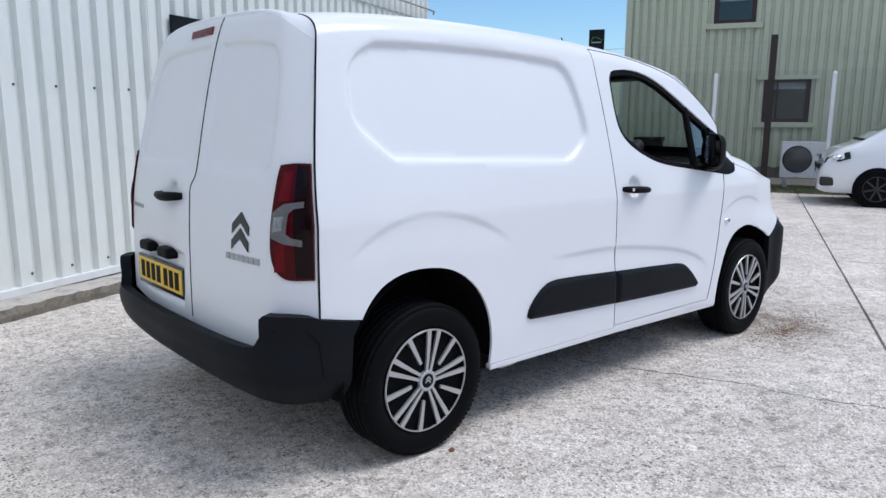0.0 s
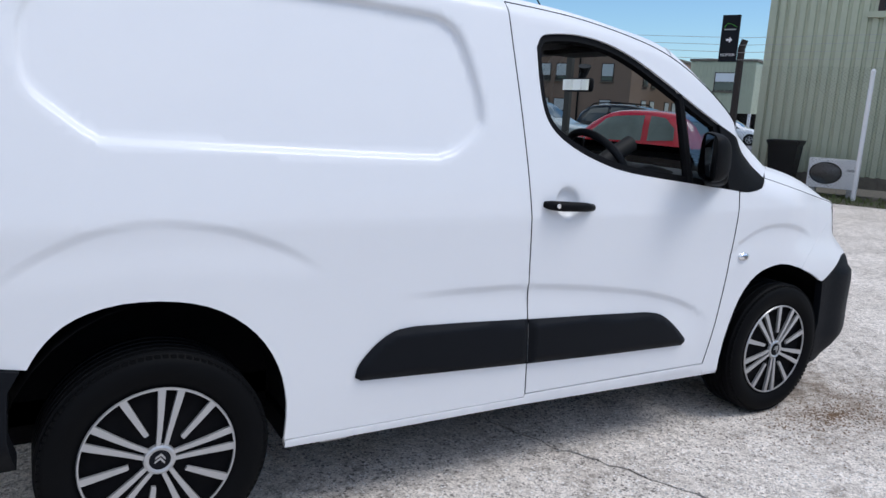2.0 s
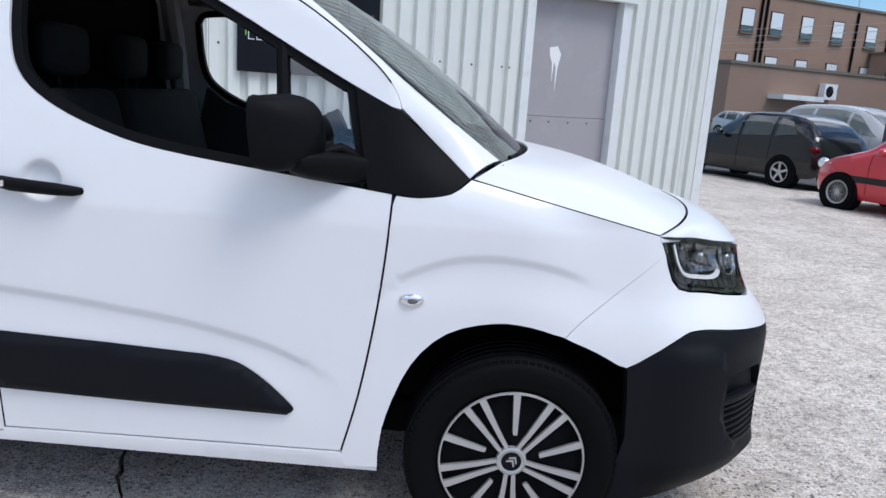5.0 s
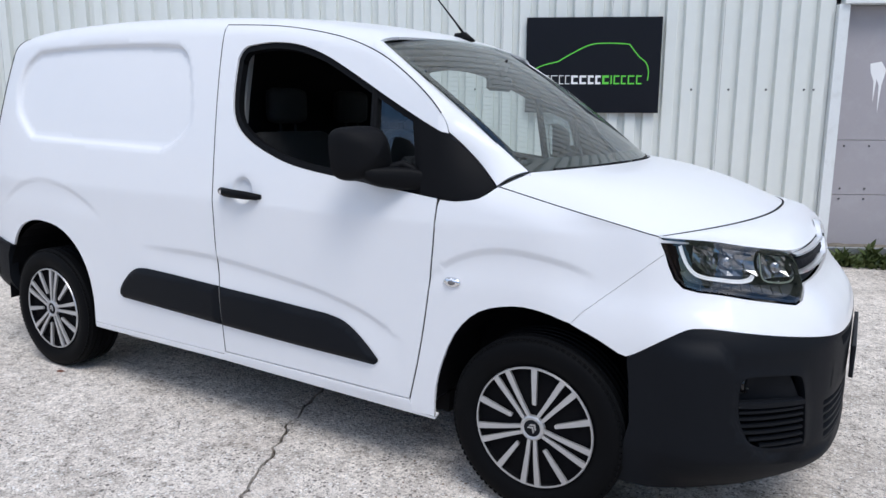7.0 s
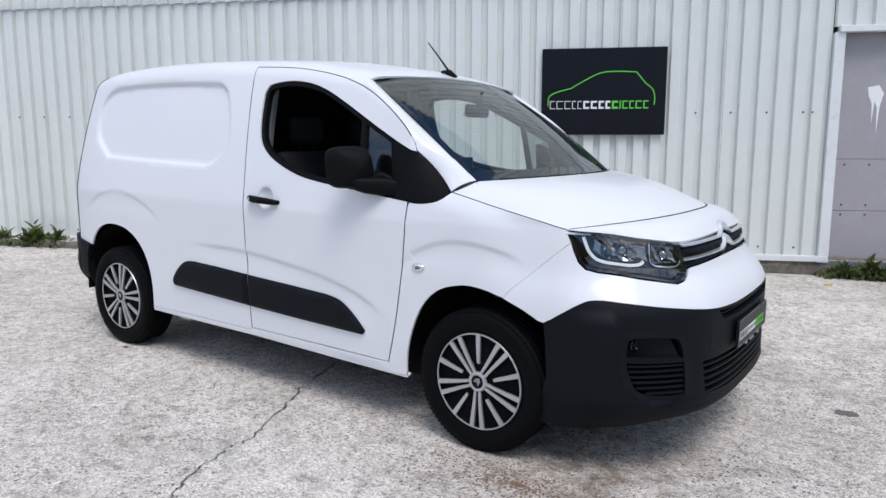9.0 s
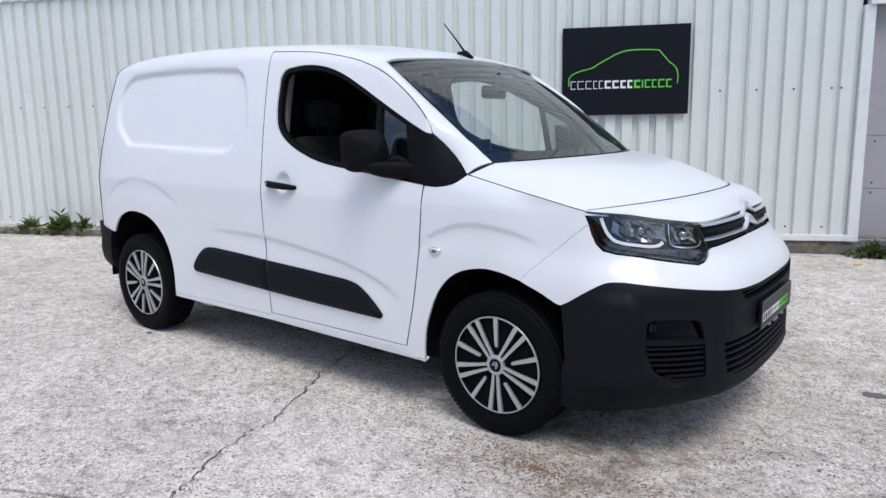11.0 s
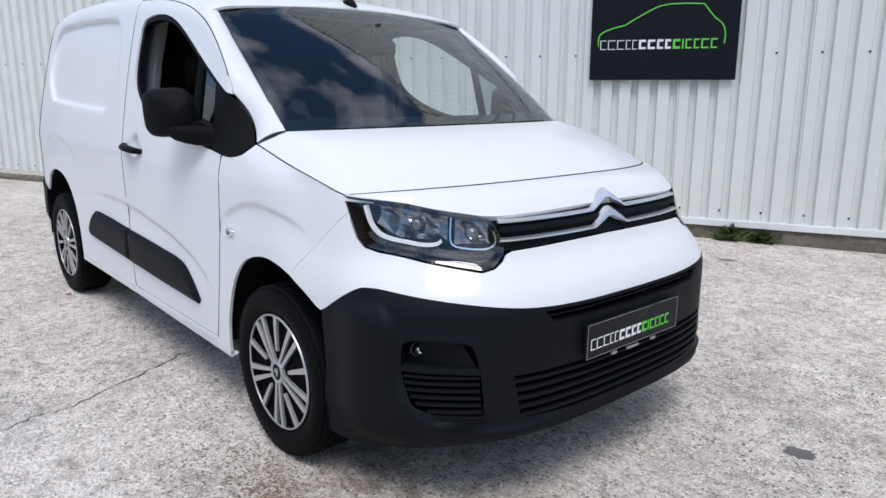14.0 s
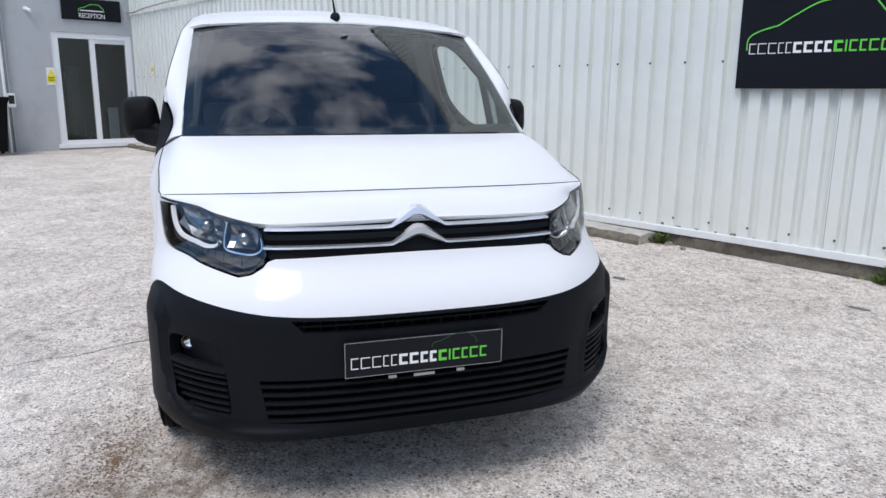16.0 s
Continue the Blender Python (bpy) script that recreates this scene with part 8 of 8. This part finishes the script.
def make_car(name, st, wheels_x, radius, paint, label, m, glass_spans, screen_span, rear_span=None, hub=None, details=None, spokes=10, panes=None):
    car = empty(name, m, label, "car", "parked cars")
    x0, x1 = st[0][0], st[-1][0]
    n = 44
    bm = bmesh.new()
    rings = []
    for i in range(n + 1):
        x = x0 + (x1 - x0) * i / n
        half = car_ring(st, x)
        rings.append([bm.verts.new((x, -y, z)) for y, z in half] + [bm.verts.new((x, y, z)) for y, z in half[-2::-1]])
    for a, b in zip(rings, rings[1:]):
        for k in range(len(a) - 1):
            bm.faces.new((a[k], a[k + 1], b[k + 1], b[k]))
    bm.faces.new(rings[0])
    bm.faces.new(rings[-1][::-1])
    body = part("body", bm, paint, car, "", 50)

    def side_pt(x, t, sg, out=0.006):
        half = car_ring(st, x)
        (ya, za), (yb, zb_), (yc, zc) = half[4], half[5], half[6]
        if t < 0.6:
            k = t / 0.6
            y, z = ya + (yb - ya) * k, za + (zb_ - za) * k
        else:
            k = (t - 0.6) / 0.4
            y, z = yb + (yc - yb) * k, zb_ + (zc - zb_) * k
        return Vector((x, sg * (y + out), z))
    for sg in (-1, 1):
        for poly in glass_spans:
            sheet("side_window", poly, lambda u, v: side_pt(u, v, sg, 0.014), panes or M_CAR_GLASS, car, 0.12, lip=0.0, side=sg * -1)
    for nm, span in (("windscreen", screen_span), ("rear_window", rear_span)):
        if span:
            bm = bmesh.new()
            rows = []
            for i in range(7):
                x = span[0] + (span[1] - span[0]) * i / 6
                half = car_ring(st, x)
                wr, zr = half[6][0], half[9][1]
                rows.append([bm.verts.new((x, y * half[7][0] * 1.05, zr + 0.008 - 0.03 * y * y * 0.6)) for y in (-1, -0.5, 0, 0.5, 1)])
            for a, b in zip(rows, rows[1:]):
                for k in range(4):
                    bm.faces.new((a[k], a[k + 1], b[k + 1], b[k]))
            part(nm, bm, M_CAR_GLASS, car, "", True)
    w_half = max(r[4] for r in st)
    for x in wheels_x:
        for sg in (-1, 1):
            y = sg * (w_half - 0.10)
            mm = Matrix.Translation((x, y, radius)) @ Matrix.Rotation(math.pi if sg > 0 else 0, 4, "Z")
            # the body is uncut: a dark disc stands for the shaded wheel well
            part("dark_well_disc", lathe([(0.0, -0.105), (radius + 0.04, -0.105), (radius + 0.04, 0.1)], 28, "Y", mm), M_DARK, car)
            tyre = part("tyre", lathe([(radius * 0.62, -0.09), (radius * 0.68, -0.125), (radius * 0.95, -0.12), (radius, -0.08), (radius, 0.09), (radius * 0.6, 0.09)], 32, "Y", mm), M_RUBBER, car, "", 40)
            bm = bmesh.new()
            add_lathe(bm, [(radius * 0.57, -0.10), (radius * 0.62, -0.118), (radius * 0.665, -0.118), (radius * 0.68, -0.10)], 32, "Y", mm)
            add_lathe(bm, [(0.0, -0.116), (0.04, -0.116), (0.05, -0.10)], 16, "Y", mm)
            for k in range(spokes):
                add_box(bm, -(0.12 if spokes < 12 else 0.07) / spokes, -0.114, 0.03, (0.12 if spokes < 12 else 0.07) / spokes, -0.102, radius * 0.6, m=mm @ Matrix.Rotation(2 * math.pi * k / spokes, 4, "Y"))
            part("rim", bm, hub or M_SILVER, tyre)
            part("wheel_disc", lathe([(0.0, -0.098), (radius * 0.6, -0.095)], 24, "Y", mm), M_DARK, tyre)
    if details:
        details(car, st)
    return car


def lamp_pair(car, x, y, z, sx, sy, sz, material, name):
    for sg in (-1, 1):
        bm = bmesh.new()
        bmesh.ops.create_uvsphere(bm, u_segments=14, v_segments=8, radius=1, matrix=Matrix.LocRotScale((x, sg * y, z), None, (sx, sy, sz)))
        part(name, bm, material, car, "", True)


def door_line(car, st, xs, z0, z1):
    for x in xs:
        for sg in (-1, 1):
            half = car_ring(st, x)
            pts = [(x, sg * (half[k][0] + 0.001), half[k][1]) for k in (1, 2, 3, 4)]
            part("door_gap", tube(pts, 0.004, 4), M_DARK, car)


def mirrors(car, st, x, z, paint):
    w = max(r[4] for r in st)
    for sg in (-1, 1):
        bm = bmesh.new()
        bmesh.ops.create_uvsphere(bm, u_segments=12, v_segments=8, radius=1, matrix=Matrix.LocRotScale((x, sg * (w + 0.06), z), None, (0.07, 0.10, 0.065)))
        part("door_mirror", bm, paint, car, "", True)


SMALL = [(-0.58, 0.36, 0.66, 0.70, 0.52, 0.40), (-0.55, 0.28, 0.80, 0.84, 0.64, 0.46), (-0.46, 0.24, 0.92, 1.02, 0.73, 0.52), (-0.30, 0.22, 0.96, 1.26, 0.785, 0.56), (-0.05, 0.20, 0.965, 1.42, 0.81, 0.585), (0.35, 0.20, 0.95, 1.485, 0.815, 0.60), (0.9, 0.20, 0.93, 1.495, 0.815, 0.60), (1.3, 0.20, 0.92, 1.445, 0.815, 0.585), (1.65, 0.20, 0.915, 1.27, 0.815, 0.57), (2.0, 0.20, 0.91, 1.02, 0.81, 0.58), (2.3, 0.21, 0.86, 0.92, 0.795, 0.56), (2.6, 0.23, 0.78, 0.84, 0.74, 0.48), (2.85, 0.26, 0.66, 0.72, 0.62, 0.38), (2.97, 0.32, 0.56, 0.60, 0.46, 0.3)]

SMALL = [(x, a, b, c + 0.05 * smoothstep(0.9, 1.3, c), w, r) for x, a, b, c, w, r in SMALL]


def small_details(car, st):
    lamp_pair(car, -0.50, 0.665, 0.80, 0.05, 0.06, 0.11, M_RED_BRIGHT, "tail_lamp")
    lamp_pair(car, 2.80, 0.58, 0.70, 0.10, 0.09, 0.09, M_CHROME, "headlamp")
    lamp_pair(car, 2.55, 0.775, 0.72, 0.03, 0.012, 0.02, M_AMBER, "repeater")
    door_line(car, st, (0.55, 1.85), 0.3, 0.9)
    mirrors(car, st, 1.62, 0.98, M_CAR_RED)
    part("number_plate", box(-0.612, -0.26, 0.66, -0.585, 0.26, 0.775), M_PLATE_Y, car, "yellow number plate")
    for i in range(7):
        part("character_bar", box(-0.615, -0.22 + i * 0.066, 0.685, -0.6125, -0.18 + i * 0.066, 0.75), M_PLATE_INK, car)
    part("chrome_strip", box(-0.60, -0.28, 0.79, -0.57, 0.28, 0.815, bevel=0.006), M_CHROME, car)
    part("bumper_strip", box(-0.60, -0.48, 0.38, -0.56, 0.48, 0.42, bevel=0.01), M_CHROME, car)
    part("wiper", tube([(-0.42, 0.0, 1.08), (-0.46, 0.25, 1.03)], 0.012, 6), M_BLACK_PLASTIC, car)
    part("aerial", tube([(-0.02, 0, 1.43), (-0.12, 0, 1.58), (-0.2, 0, 1.70)], 0.006, 6), M_BLACK_PLASTIC, car)
    for sg in (-1, 1):
        for b_ in ((0.92, 0.975),):
            pts = [(x, sg * (car_ring(st, x)[3][0] + 0.016), 0.80) for x in (0.78, 0.86, 0.96)]
            part("door_handle", tube(pts, 0.016, 8), M_CHROME, car)
        bm = bmesh.new()
        for a, b in ((1.35, 2.35),):
            xs = [a + (b - a) * i / 8 for i in range(9)]
            lo = [bm.verts.new((x, sg * (car_ring(st, x)[2][0] + 0.003), 0.475 + 0.0 * x)) for x in xs]
            hi = [bm.verts.new((x, sg * (car_ring(st, x)[2][0] + 0.003), 0.575)) for x in xs]
            for i in range(8):
                bm.faces.new((lo[i], lo[i + 1], hi[i + 1], hi[i]))
        part("side_stripe", bm, M_GLOSS_BLACK, car, "black side stripe")
        for j in range(3):
            for i in range(15):
                if (i + j) % 2 == 0:
                    x = 0.36 + i * 0.066
                    bm = bmesh.new()
                    z = 0.476 + j * 0.033
                    y0, y1 = car_ring(st, x)[2][0] + 0.003, car_ring(st, x + 0.066)[2][0] + 0.003
                    bm.faces.new([bm.verts.new(p) for p in ((x, sg * y0, z), (x + 0.066, sg * y1, z), (x + 0.066, sg * y1, z + 0.033), (x, sg * y0, z + 0.033))])
                    part("chequer", bm, M_GLOSS_BLACK, car)


make_car("small_hatchback", SMALL, (0.0, 2.3), 0.285, M_CAR_RED, "red small hatchback with a black chequered stripe, parked", yard(13.02, -1.15, 0, 90), [[(0.60, 0.06), (1.82, 0.06), (1.60, 0.55), (1.38, 0.88), (0.60, 0.92)], [(-0.02, 0.10), (0.48, 0.06), (0.48, 0.92), (0.20, 0.9), (0.0, 0.55)]], (1.36, 1.93), (-0.40, -0.12), M_SILVER, small_details, 22, M_PALE_GLASS)
HATCH = [(-0.72, 0.36, 0.66, 0.70, 0.62, 0.45), (-0.68, 0.28, 0.86, 0.90, 0.74, 0.52), (-0.55, 0.24, 0.97, 1.06, 0.82, 0.58), (-0.3, 0.22, 0.98, 1.28, 0.86, 0.60), (0.1, 0.2, 0.96, 1.40, 0.87, 0.62), (0.7, 0.2, 0.94, 1.425, 0.87, 0.62), (1.2, 0.2, 0.92, 1.40, 0.87, 0.61), (1.6, 0.2, 0.91, 1.24, 0.87, 0.6), (2.0, 0.2, 0.90, 0.99, 0.865, 0.6), (2.5, 0.22, 0.82, 0.88, 0.84, 0.56), (2.9, 0.25, 0.72, 0.78, 0.74, 0.46), (3.12, 0.3, 0.58, 0.62, 0.58, 0.36)]


def hatch_details(lamp, paint):
    def fn(car, st):
        w = max(r[4] for r in st)
        lamp_pair(car, st[0][0] + 0.11, w * 0.84, 0.80, 0.10, 0.12, 0.07, lamp, "tail_lamp")
        lamp_pair(car, st[-1][0] - 0.22, w * 0.76, 0.68, 0.13, 0.10, 0.07, M_CHROME, "headlamp")
        door_line(car, st, (0.35, 1.15, 1.95), 0.3, 0.9)
        mirrors(car, st, 1.62, 1.0, paint)
        part("number_plate", box(st[0][0] - 0.025, -0.26, 0.58, st[0][0] + 0.02, 0.26, 0.69), M_PLATE_Y, car, "yellow number plate")
    return fn


HATCH_GLASS = [[(1.20, 0.05), (1.92, 0.05), (1.62, 0.55), (1.35, 0.88), (1.20, 0.9)], [(0.38, 0.08), (1.12, 0.05), (1.12, 0.92), (0.38, 0.92)], [(-0.22, 0.2), (0.28, 0.08), (0.28, 0.9), (-0.02, 0.8)]]
HATCH = [(x, a, b * 1.02, c * 1.035, w, r) for x, a, b, c, w, r in HATCH]
make_car("hatchback", HATCH, (0.0, 2.47), 0.31, M_CAR_BLACK, "black hatchback with silver wheels, parked", yard(14.60, 3.56, 0, 90), HATCH_GLASS, (1.32, 1.95), (-0.5, -0.1), M_SILVER, hatch_details(M_RED_BRIGHT, M_CAR_BLACK), 5)
SUV = [(-0.95, 0.42, 0.80, 0.85, 0.66, 0.5), (-0.90, 0.34, 1.02, 1.10, 0.80, 0.58), (-0.75, 0.30, 1.10, 1.40, 0.88, 0.63), (-0.4, 0.28, 1.10, 1.62, 0.905, 0.66), (0.2, 0.26, 1.08, 1.69, 0.91, 0.66), (1.0, 0.26, 1.06, 1.68, 0.91, 0.66), (1.6, 0.26, 1.05, 1.55, 0.91, 0.64), (2.05, 0.26, 1.05, 1.28, 0.91, 0.64), (2.4, 0.27, 1.03, 1.10, 0.90, 0.64), (2.9, 0.3, 0.96, 1.02, 0.87, 0.58), (3.25, 0.34, 0.84, 0.90, 0.78, 0.48), (3.42, 0.4, 0.66, 0.7, 0.62, 0.4)]


def railed_details(lamp, paint):
    plain = hatch_details(lamp, paint)

    def fn(car, st):
        plain(car, st)
        for sg in (-1, 1):
            part("roof_rail", tube([(x, sg * car_ring(st, x)[6][0] * 0.93, car_ring(st, x)[8][1] + lift) for x, lift in ((-0.40, -0.01), (-0.30, 0.05), (0.40, 0.055), (1.10, 0.05), (1.25, -0.01))], 0.02, 8), M_BLACK_PLASTIC, car)
    return fn


SUV_GLASS = [[(1.32, 0.05), (2.10, 0.05), (1.75, 0.6), (1.5, 0.88), (1.32, 0.9)], [(0.35, 0.08), (1.24, 0.05), (1.24, 0.92), (0.35, 0.92)], [(-0.62, 0.12), (0.26, 0.08), (0.26, 0.92), (-0.38, 0.86)]]
SUV = [(x, a, b * 1.03, c * 1.045, w, r) for x, a, b, c, w, r in SUV]
make_car("estate_car", SUV, (0.0, 2.62), 0.345, M_CAR_SILVER, "silver tall estate car with red tail lamps, parked", yard(18.3, 6.25, 0, -90), SUV_GLASS, (1.45, 2.2), (-0.78, -0.45), M_SILVER, hatch_details(M_RED_BRIGHT, M_CAR_SILVER), 7, M_PALE_GLASS)
make_car("estate_car", SUV, (0.0, 2.62), 0.345, M_CAR_BLACK, "black tall estate car, parked", yard(22.5, 4.4, 0.0, -90), SUV_GLASS, (1.45, 2.2), (-0.78, -0.45), M_SILVER, railed_details(M_RED_BRIGHT, M_CAR_BLACK), 7)
for i, (s, q, turn, paint, lab) in enumerate(((45.0, 7.05, -90, M_CAR_WHITE, "white hatchback parked across the car park"), (47.0, 10.9, -90, M_CAR_SILVER, "silver hatchback parked across the car park"), (50.0, 14.5, -90, M_CAR_WHITE, "white hatchback parked across the car park"), (38.0, 20.0, -80, M_CAR_WHITE, "white hatchback parked across the car park"), (34.0, 24.0, -90, M_CAR_SILVER, "silver hatchback parked across the car park"))):
    make_car("hatchback", HATCH, (0.0, 2.47), 0.31, paint, lab, yard(s, q, 0, turn), HATCH_GLASS, (1.32, 1.95), (-0.5, -0.1), M_SILVER, hatch_details(M_RED_BRIGHT, paint), 5)
# the other white van
BUS = [(-1.0, 0.36, 1.1, 1.80, 0.86, 0.74), (-0.9, 0.28, 1.1, 1.90, 0.93, 0.77), (0, 0.24, 1.1, 1.94, 0.95, 0.78), (1.6, 0.24, 1.1, 1.94, 0.95, 0.78), (2.1, 0.24, 1.1, 1.88, 0.95, 0.77), (2.6, 0.24, 1.1, 1.62, 0.95, 0.75), (3.05, 0.24, 1.10, 1.30, 0.95, 0.74), (3.32, 0.24, 1.05, 1.14, 0.93, 0.72), (3.6, 0.24, 0.96, 1.03, 0.89, 0.66), (3.80, 0.24, 0.80, 0.86, 0.80, 0.58), (3.89, 0.27, 0.60, 0.64, 0.68, 0.5)]


def bus_details(car, st):
    for sg in (-1, 1):
        bm = bmesh.new()
        pts = [(3.46, 0.905, 0.98), (3.80, 0.72, 0.86), (3.84, 0.70, 0.76), (3.60, 0.90, 0.80), (3.44, 0.94, 0.86)]
        f = [bm.verts.new((x, sg * y, z)) for x, y, z in pts]
        bm.faces.new(f)
        lamp = part("headlamp", bm, M_GLOSS_BLACK, car)
        bm = bmesh.new()
        bmesh.ops.create_uvsphere(bm, u_segments=14, v_segments=8, radius=1, matrix=Matrix.LocRotScale((3.66, sg * 0.86, 0.87), None, (0.09, 0.07, 0.05)))
        part("reflector", bm, M_CHROME, lamp, "", True)
        part("lower_vent", box(3.60, sg * 0.52, 0.36, 3.885, sg * 0.86, 0.52, bevel=0.03), M_GLOSS_BLACK, car)
    part("grille", box(3.78, -0.5, 0.62, 3.91, 0.5, 0.74, bevel=0.02), M_GLOSS_BLACK, car)
    door_line(car, st, (1.3, 2.7), 0.3, 1.0)
    part("wiper_panel", box(3.02, -0.66, 1.17, 3.28, 0.66, 1.20, bevel=0.01), M_BLACK_PLASTIC, car)


make_car("panel_van", BUS, (0.0, 3.0), 0.335, M_CAR_WHITE, "white low panel van with black wheels, parked", yard(12.86, -9.85, 0, 90), [[(1.72, 0.04), (2.86, 0.04), (2.4, 0.75), (2.2, 0.92), (1.72, 0.92)]], (2.15, 3.0), None, M_GLOSS_BLACK, bus_details, 7)

# ---- brick offices across the car park ----


def far_window(owner, x, z, w, h, split=0.28):
    """A window let into a far front; x runs along the front, which faces -y."""
    win_ = part("window", box(x, -0.06, z, x + w, 0.04, z + h), M_BROWN_FRAME, owner)
    part("pane", box(x + 0.07, -0.075, z + h * split, x + w - 0.07, -0.061, z + h - 0.07), M_BLIND, win_)
    part("pane", box(x + 0.07, -0.075, z + 0.07, x + w - 0.07, -0.061, z + h * split - 0.05), M_CAR_GLASS, win_)
    part("sill", box(x - 0.06, -0.16, z - 0.10, x + w + 0.06, 0.0, z), M_PLINTH, win_)


def far_block(name, m, w, d, h, label, material=M_BRICK):
    b = empty(name, m, label, "building", "offices across the car park")
    part("wall", box(0, 0, -0.5, w, d, h), material, b)
    part("coping", box(-0.1, -0.1, h, w + 0.1, d + 0.1, h + 0.18), M_PLINTH, b)
    return b


blk = far_block("brick_office", YARD @ Matrix.Translation((55, 31.0, 0)) @ pose(0, 0, 0, 0, 0, -90), 14.6, 16, 6.15, "two-storey brown brick office with a flat roof")
for u in (2.8, 4.4, 6.5, 8.0, 12.1):
    far_window(blk, u, 3.75, 1.05, 1.4)
    far_window(blk, u, 0.9, 1.05, 1.4)
part("down_pipe", tube([(10.2, -0.1, 0), (10.2, -0.1, 5.9)], 0.08, 8), M_DARK, blk)
part("down_pipe", tube([(1.6, -0.1, 0), (1.6, -0.1, 5.9)], 0.08, 8), M_DARK, blk)
part("roof_unit", box(9.5, 3, 6.3, 10.9, 4.6, 7.6), M_STEEL, blk)
for u in (4.2, 5.4, 7.0):
    part("roof_vent", box(u, 2, 6.3, u + 0.9, 3, 6.75), M_STEEL, blk)
part("guard_rail", tube([(0, 0.6, 7.1), (14.4, 0.6, 7.1)], 0.02, 6), M_STEEL, blk)
for u in range(0, 15, 2):
    part("rail_post", tube([(u, 0.6, 6.2), (u, 0.6, 7.1)], 0.02, 6), M_STEEL, blk)
end_face = far_block("brick_office", YARD @ Matrix.Translation((55.02, 16.38, 0)), 16, 0.05, 6.13, "end wall of the brown brick office")
for u in (2.6, 4.6, 8.4, 10.4):
    far_window(end_face, u, 3.6, 1.1, 1.6)
    far_window(end_face, u, 0.8, 1.1, 1.6)
tall = far_block("tall_brick_office", YARD @ Matrix.Translation((38, 31.2, 0)), 26, 12, 9.2, "three-storey brown brick office with a flat roof")
for u in (3.2, 6.0, 9.1, 12.4, 16.2, 20.0, 23.4):
    for z in (6.6, 3.6, 0.8):
        far_window(tall, u, z, 1.25, 1.6)
for u in (5.0, 5.5, 15.0, 18.8):
    part("down_pipe", tube([(u, -0.1, 0), (u, -0.1, 9)], 0.09, 8), M_DARK, tall)
part("mast", tube([(19.0, 3, 9.2), (19.0, 3, 14.0), (19.0, 3, 14.05), (21.5, 3, 14.1)], 0.035, 6), M_STEEL, tall)
low = far_block("brick_annexe", YARD @ Matrix.Translation((36, 26.5, 0)), 18.9, 4.4, 4.1, "low brown brick annexe with a cooling unit")
part("cooling_unit", box(8.0, -0.5, 2.4, 9.2, -0.05, 3.4), M_UPVC, low)
part("fan", lathe([(0, -0.52), (0.3, -0.52), (0.36, -0.50)], 20, "Y", Matrix.Translation((8.5, 0, 2.9))), M_DARK, low)
part("canopy", box(3.5, -1.2, 2.2, 7.2, 0, 2.5), M_UPVC, low)
gb = far_block("green_annexe", YARD @ Matrix.Translation((57, 12.4, 2.2)) @ pose(0, 0, 0, 0, 0, -90), 4.8, 12, 3.3, "pale green metal-clad upper storey on posts", M_GREEN)
for i in range(16):
    part("rib", box(i * 0.3, -0.06, 0.0, i * 0.3 + 0.08, 0.0, 3.3), M_GREEN, gb)
far_window(gb, 1.9, 1.1, 1.9, 1.4, 0.5)
for x in (0.1, 4.6):
    part("post", box(x, 0.1, -2.5, x + 0.2, 0.3, -0.5), M_UPVC, gb)
# dark sheet drawn for the shade beneath the raised storey
part("undercroft_shade", box(0.2, 4.0, -2.5, 4.6, 4.2, -0.5), M_DARK, gb)
long_shed = far_block("pale_shed", YARD @ Matrix.Translation((70, 9, 0)) @ pose(0, 0, 0, 0, 0, -90), 30, 10, 5.6, "pale metal shed beyond the car park", M_CLAD)
# painted bay lines
for i in range(7):
    q = 6.0 + i * 2.6
    o = finish("bay_line", box(24.0, q, -0.01, 29.0, q + 0.1, 0.002), M_WHITE_INK)
    o.matrix_world = YARD @ Matrix.Translation((0, 0, ground_z((YARD @ Vector((26, q, 0))).x) - 0.001))
    tagged(o, "white painted parking bay line", "road marking", kind="structure")
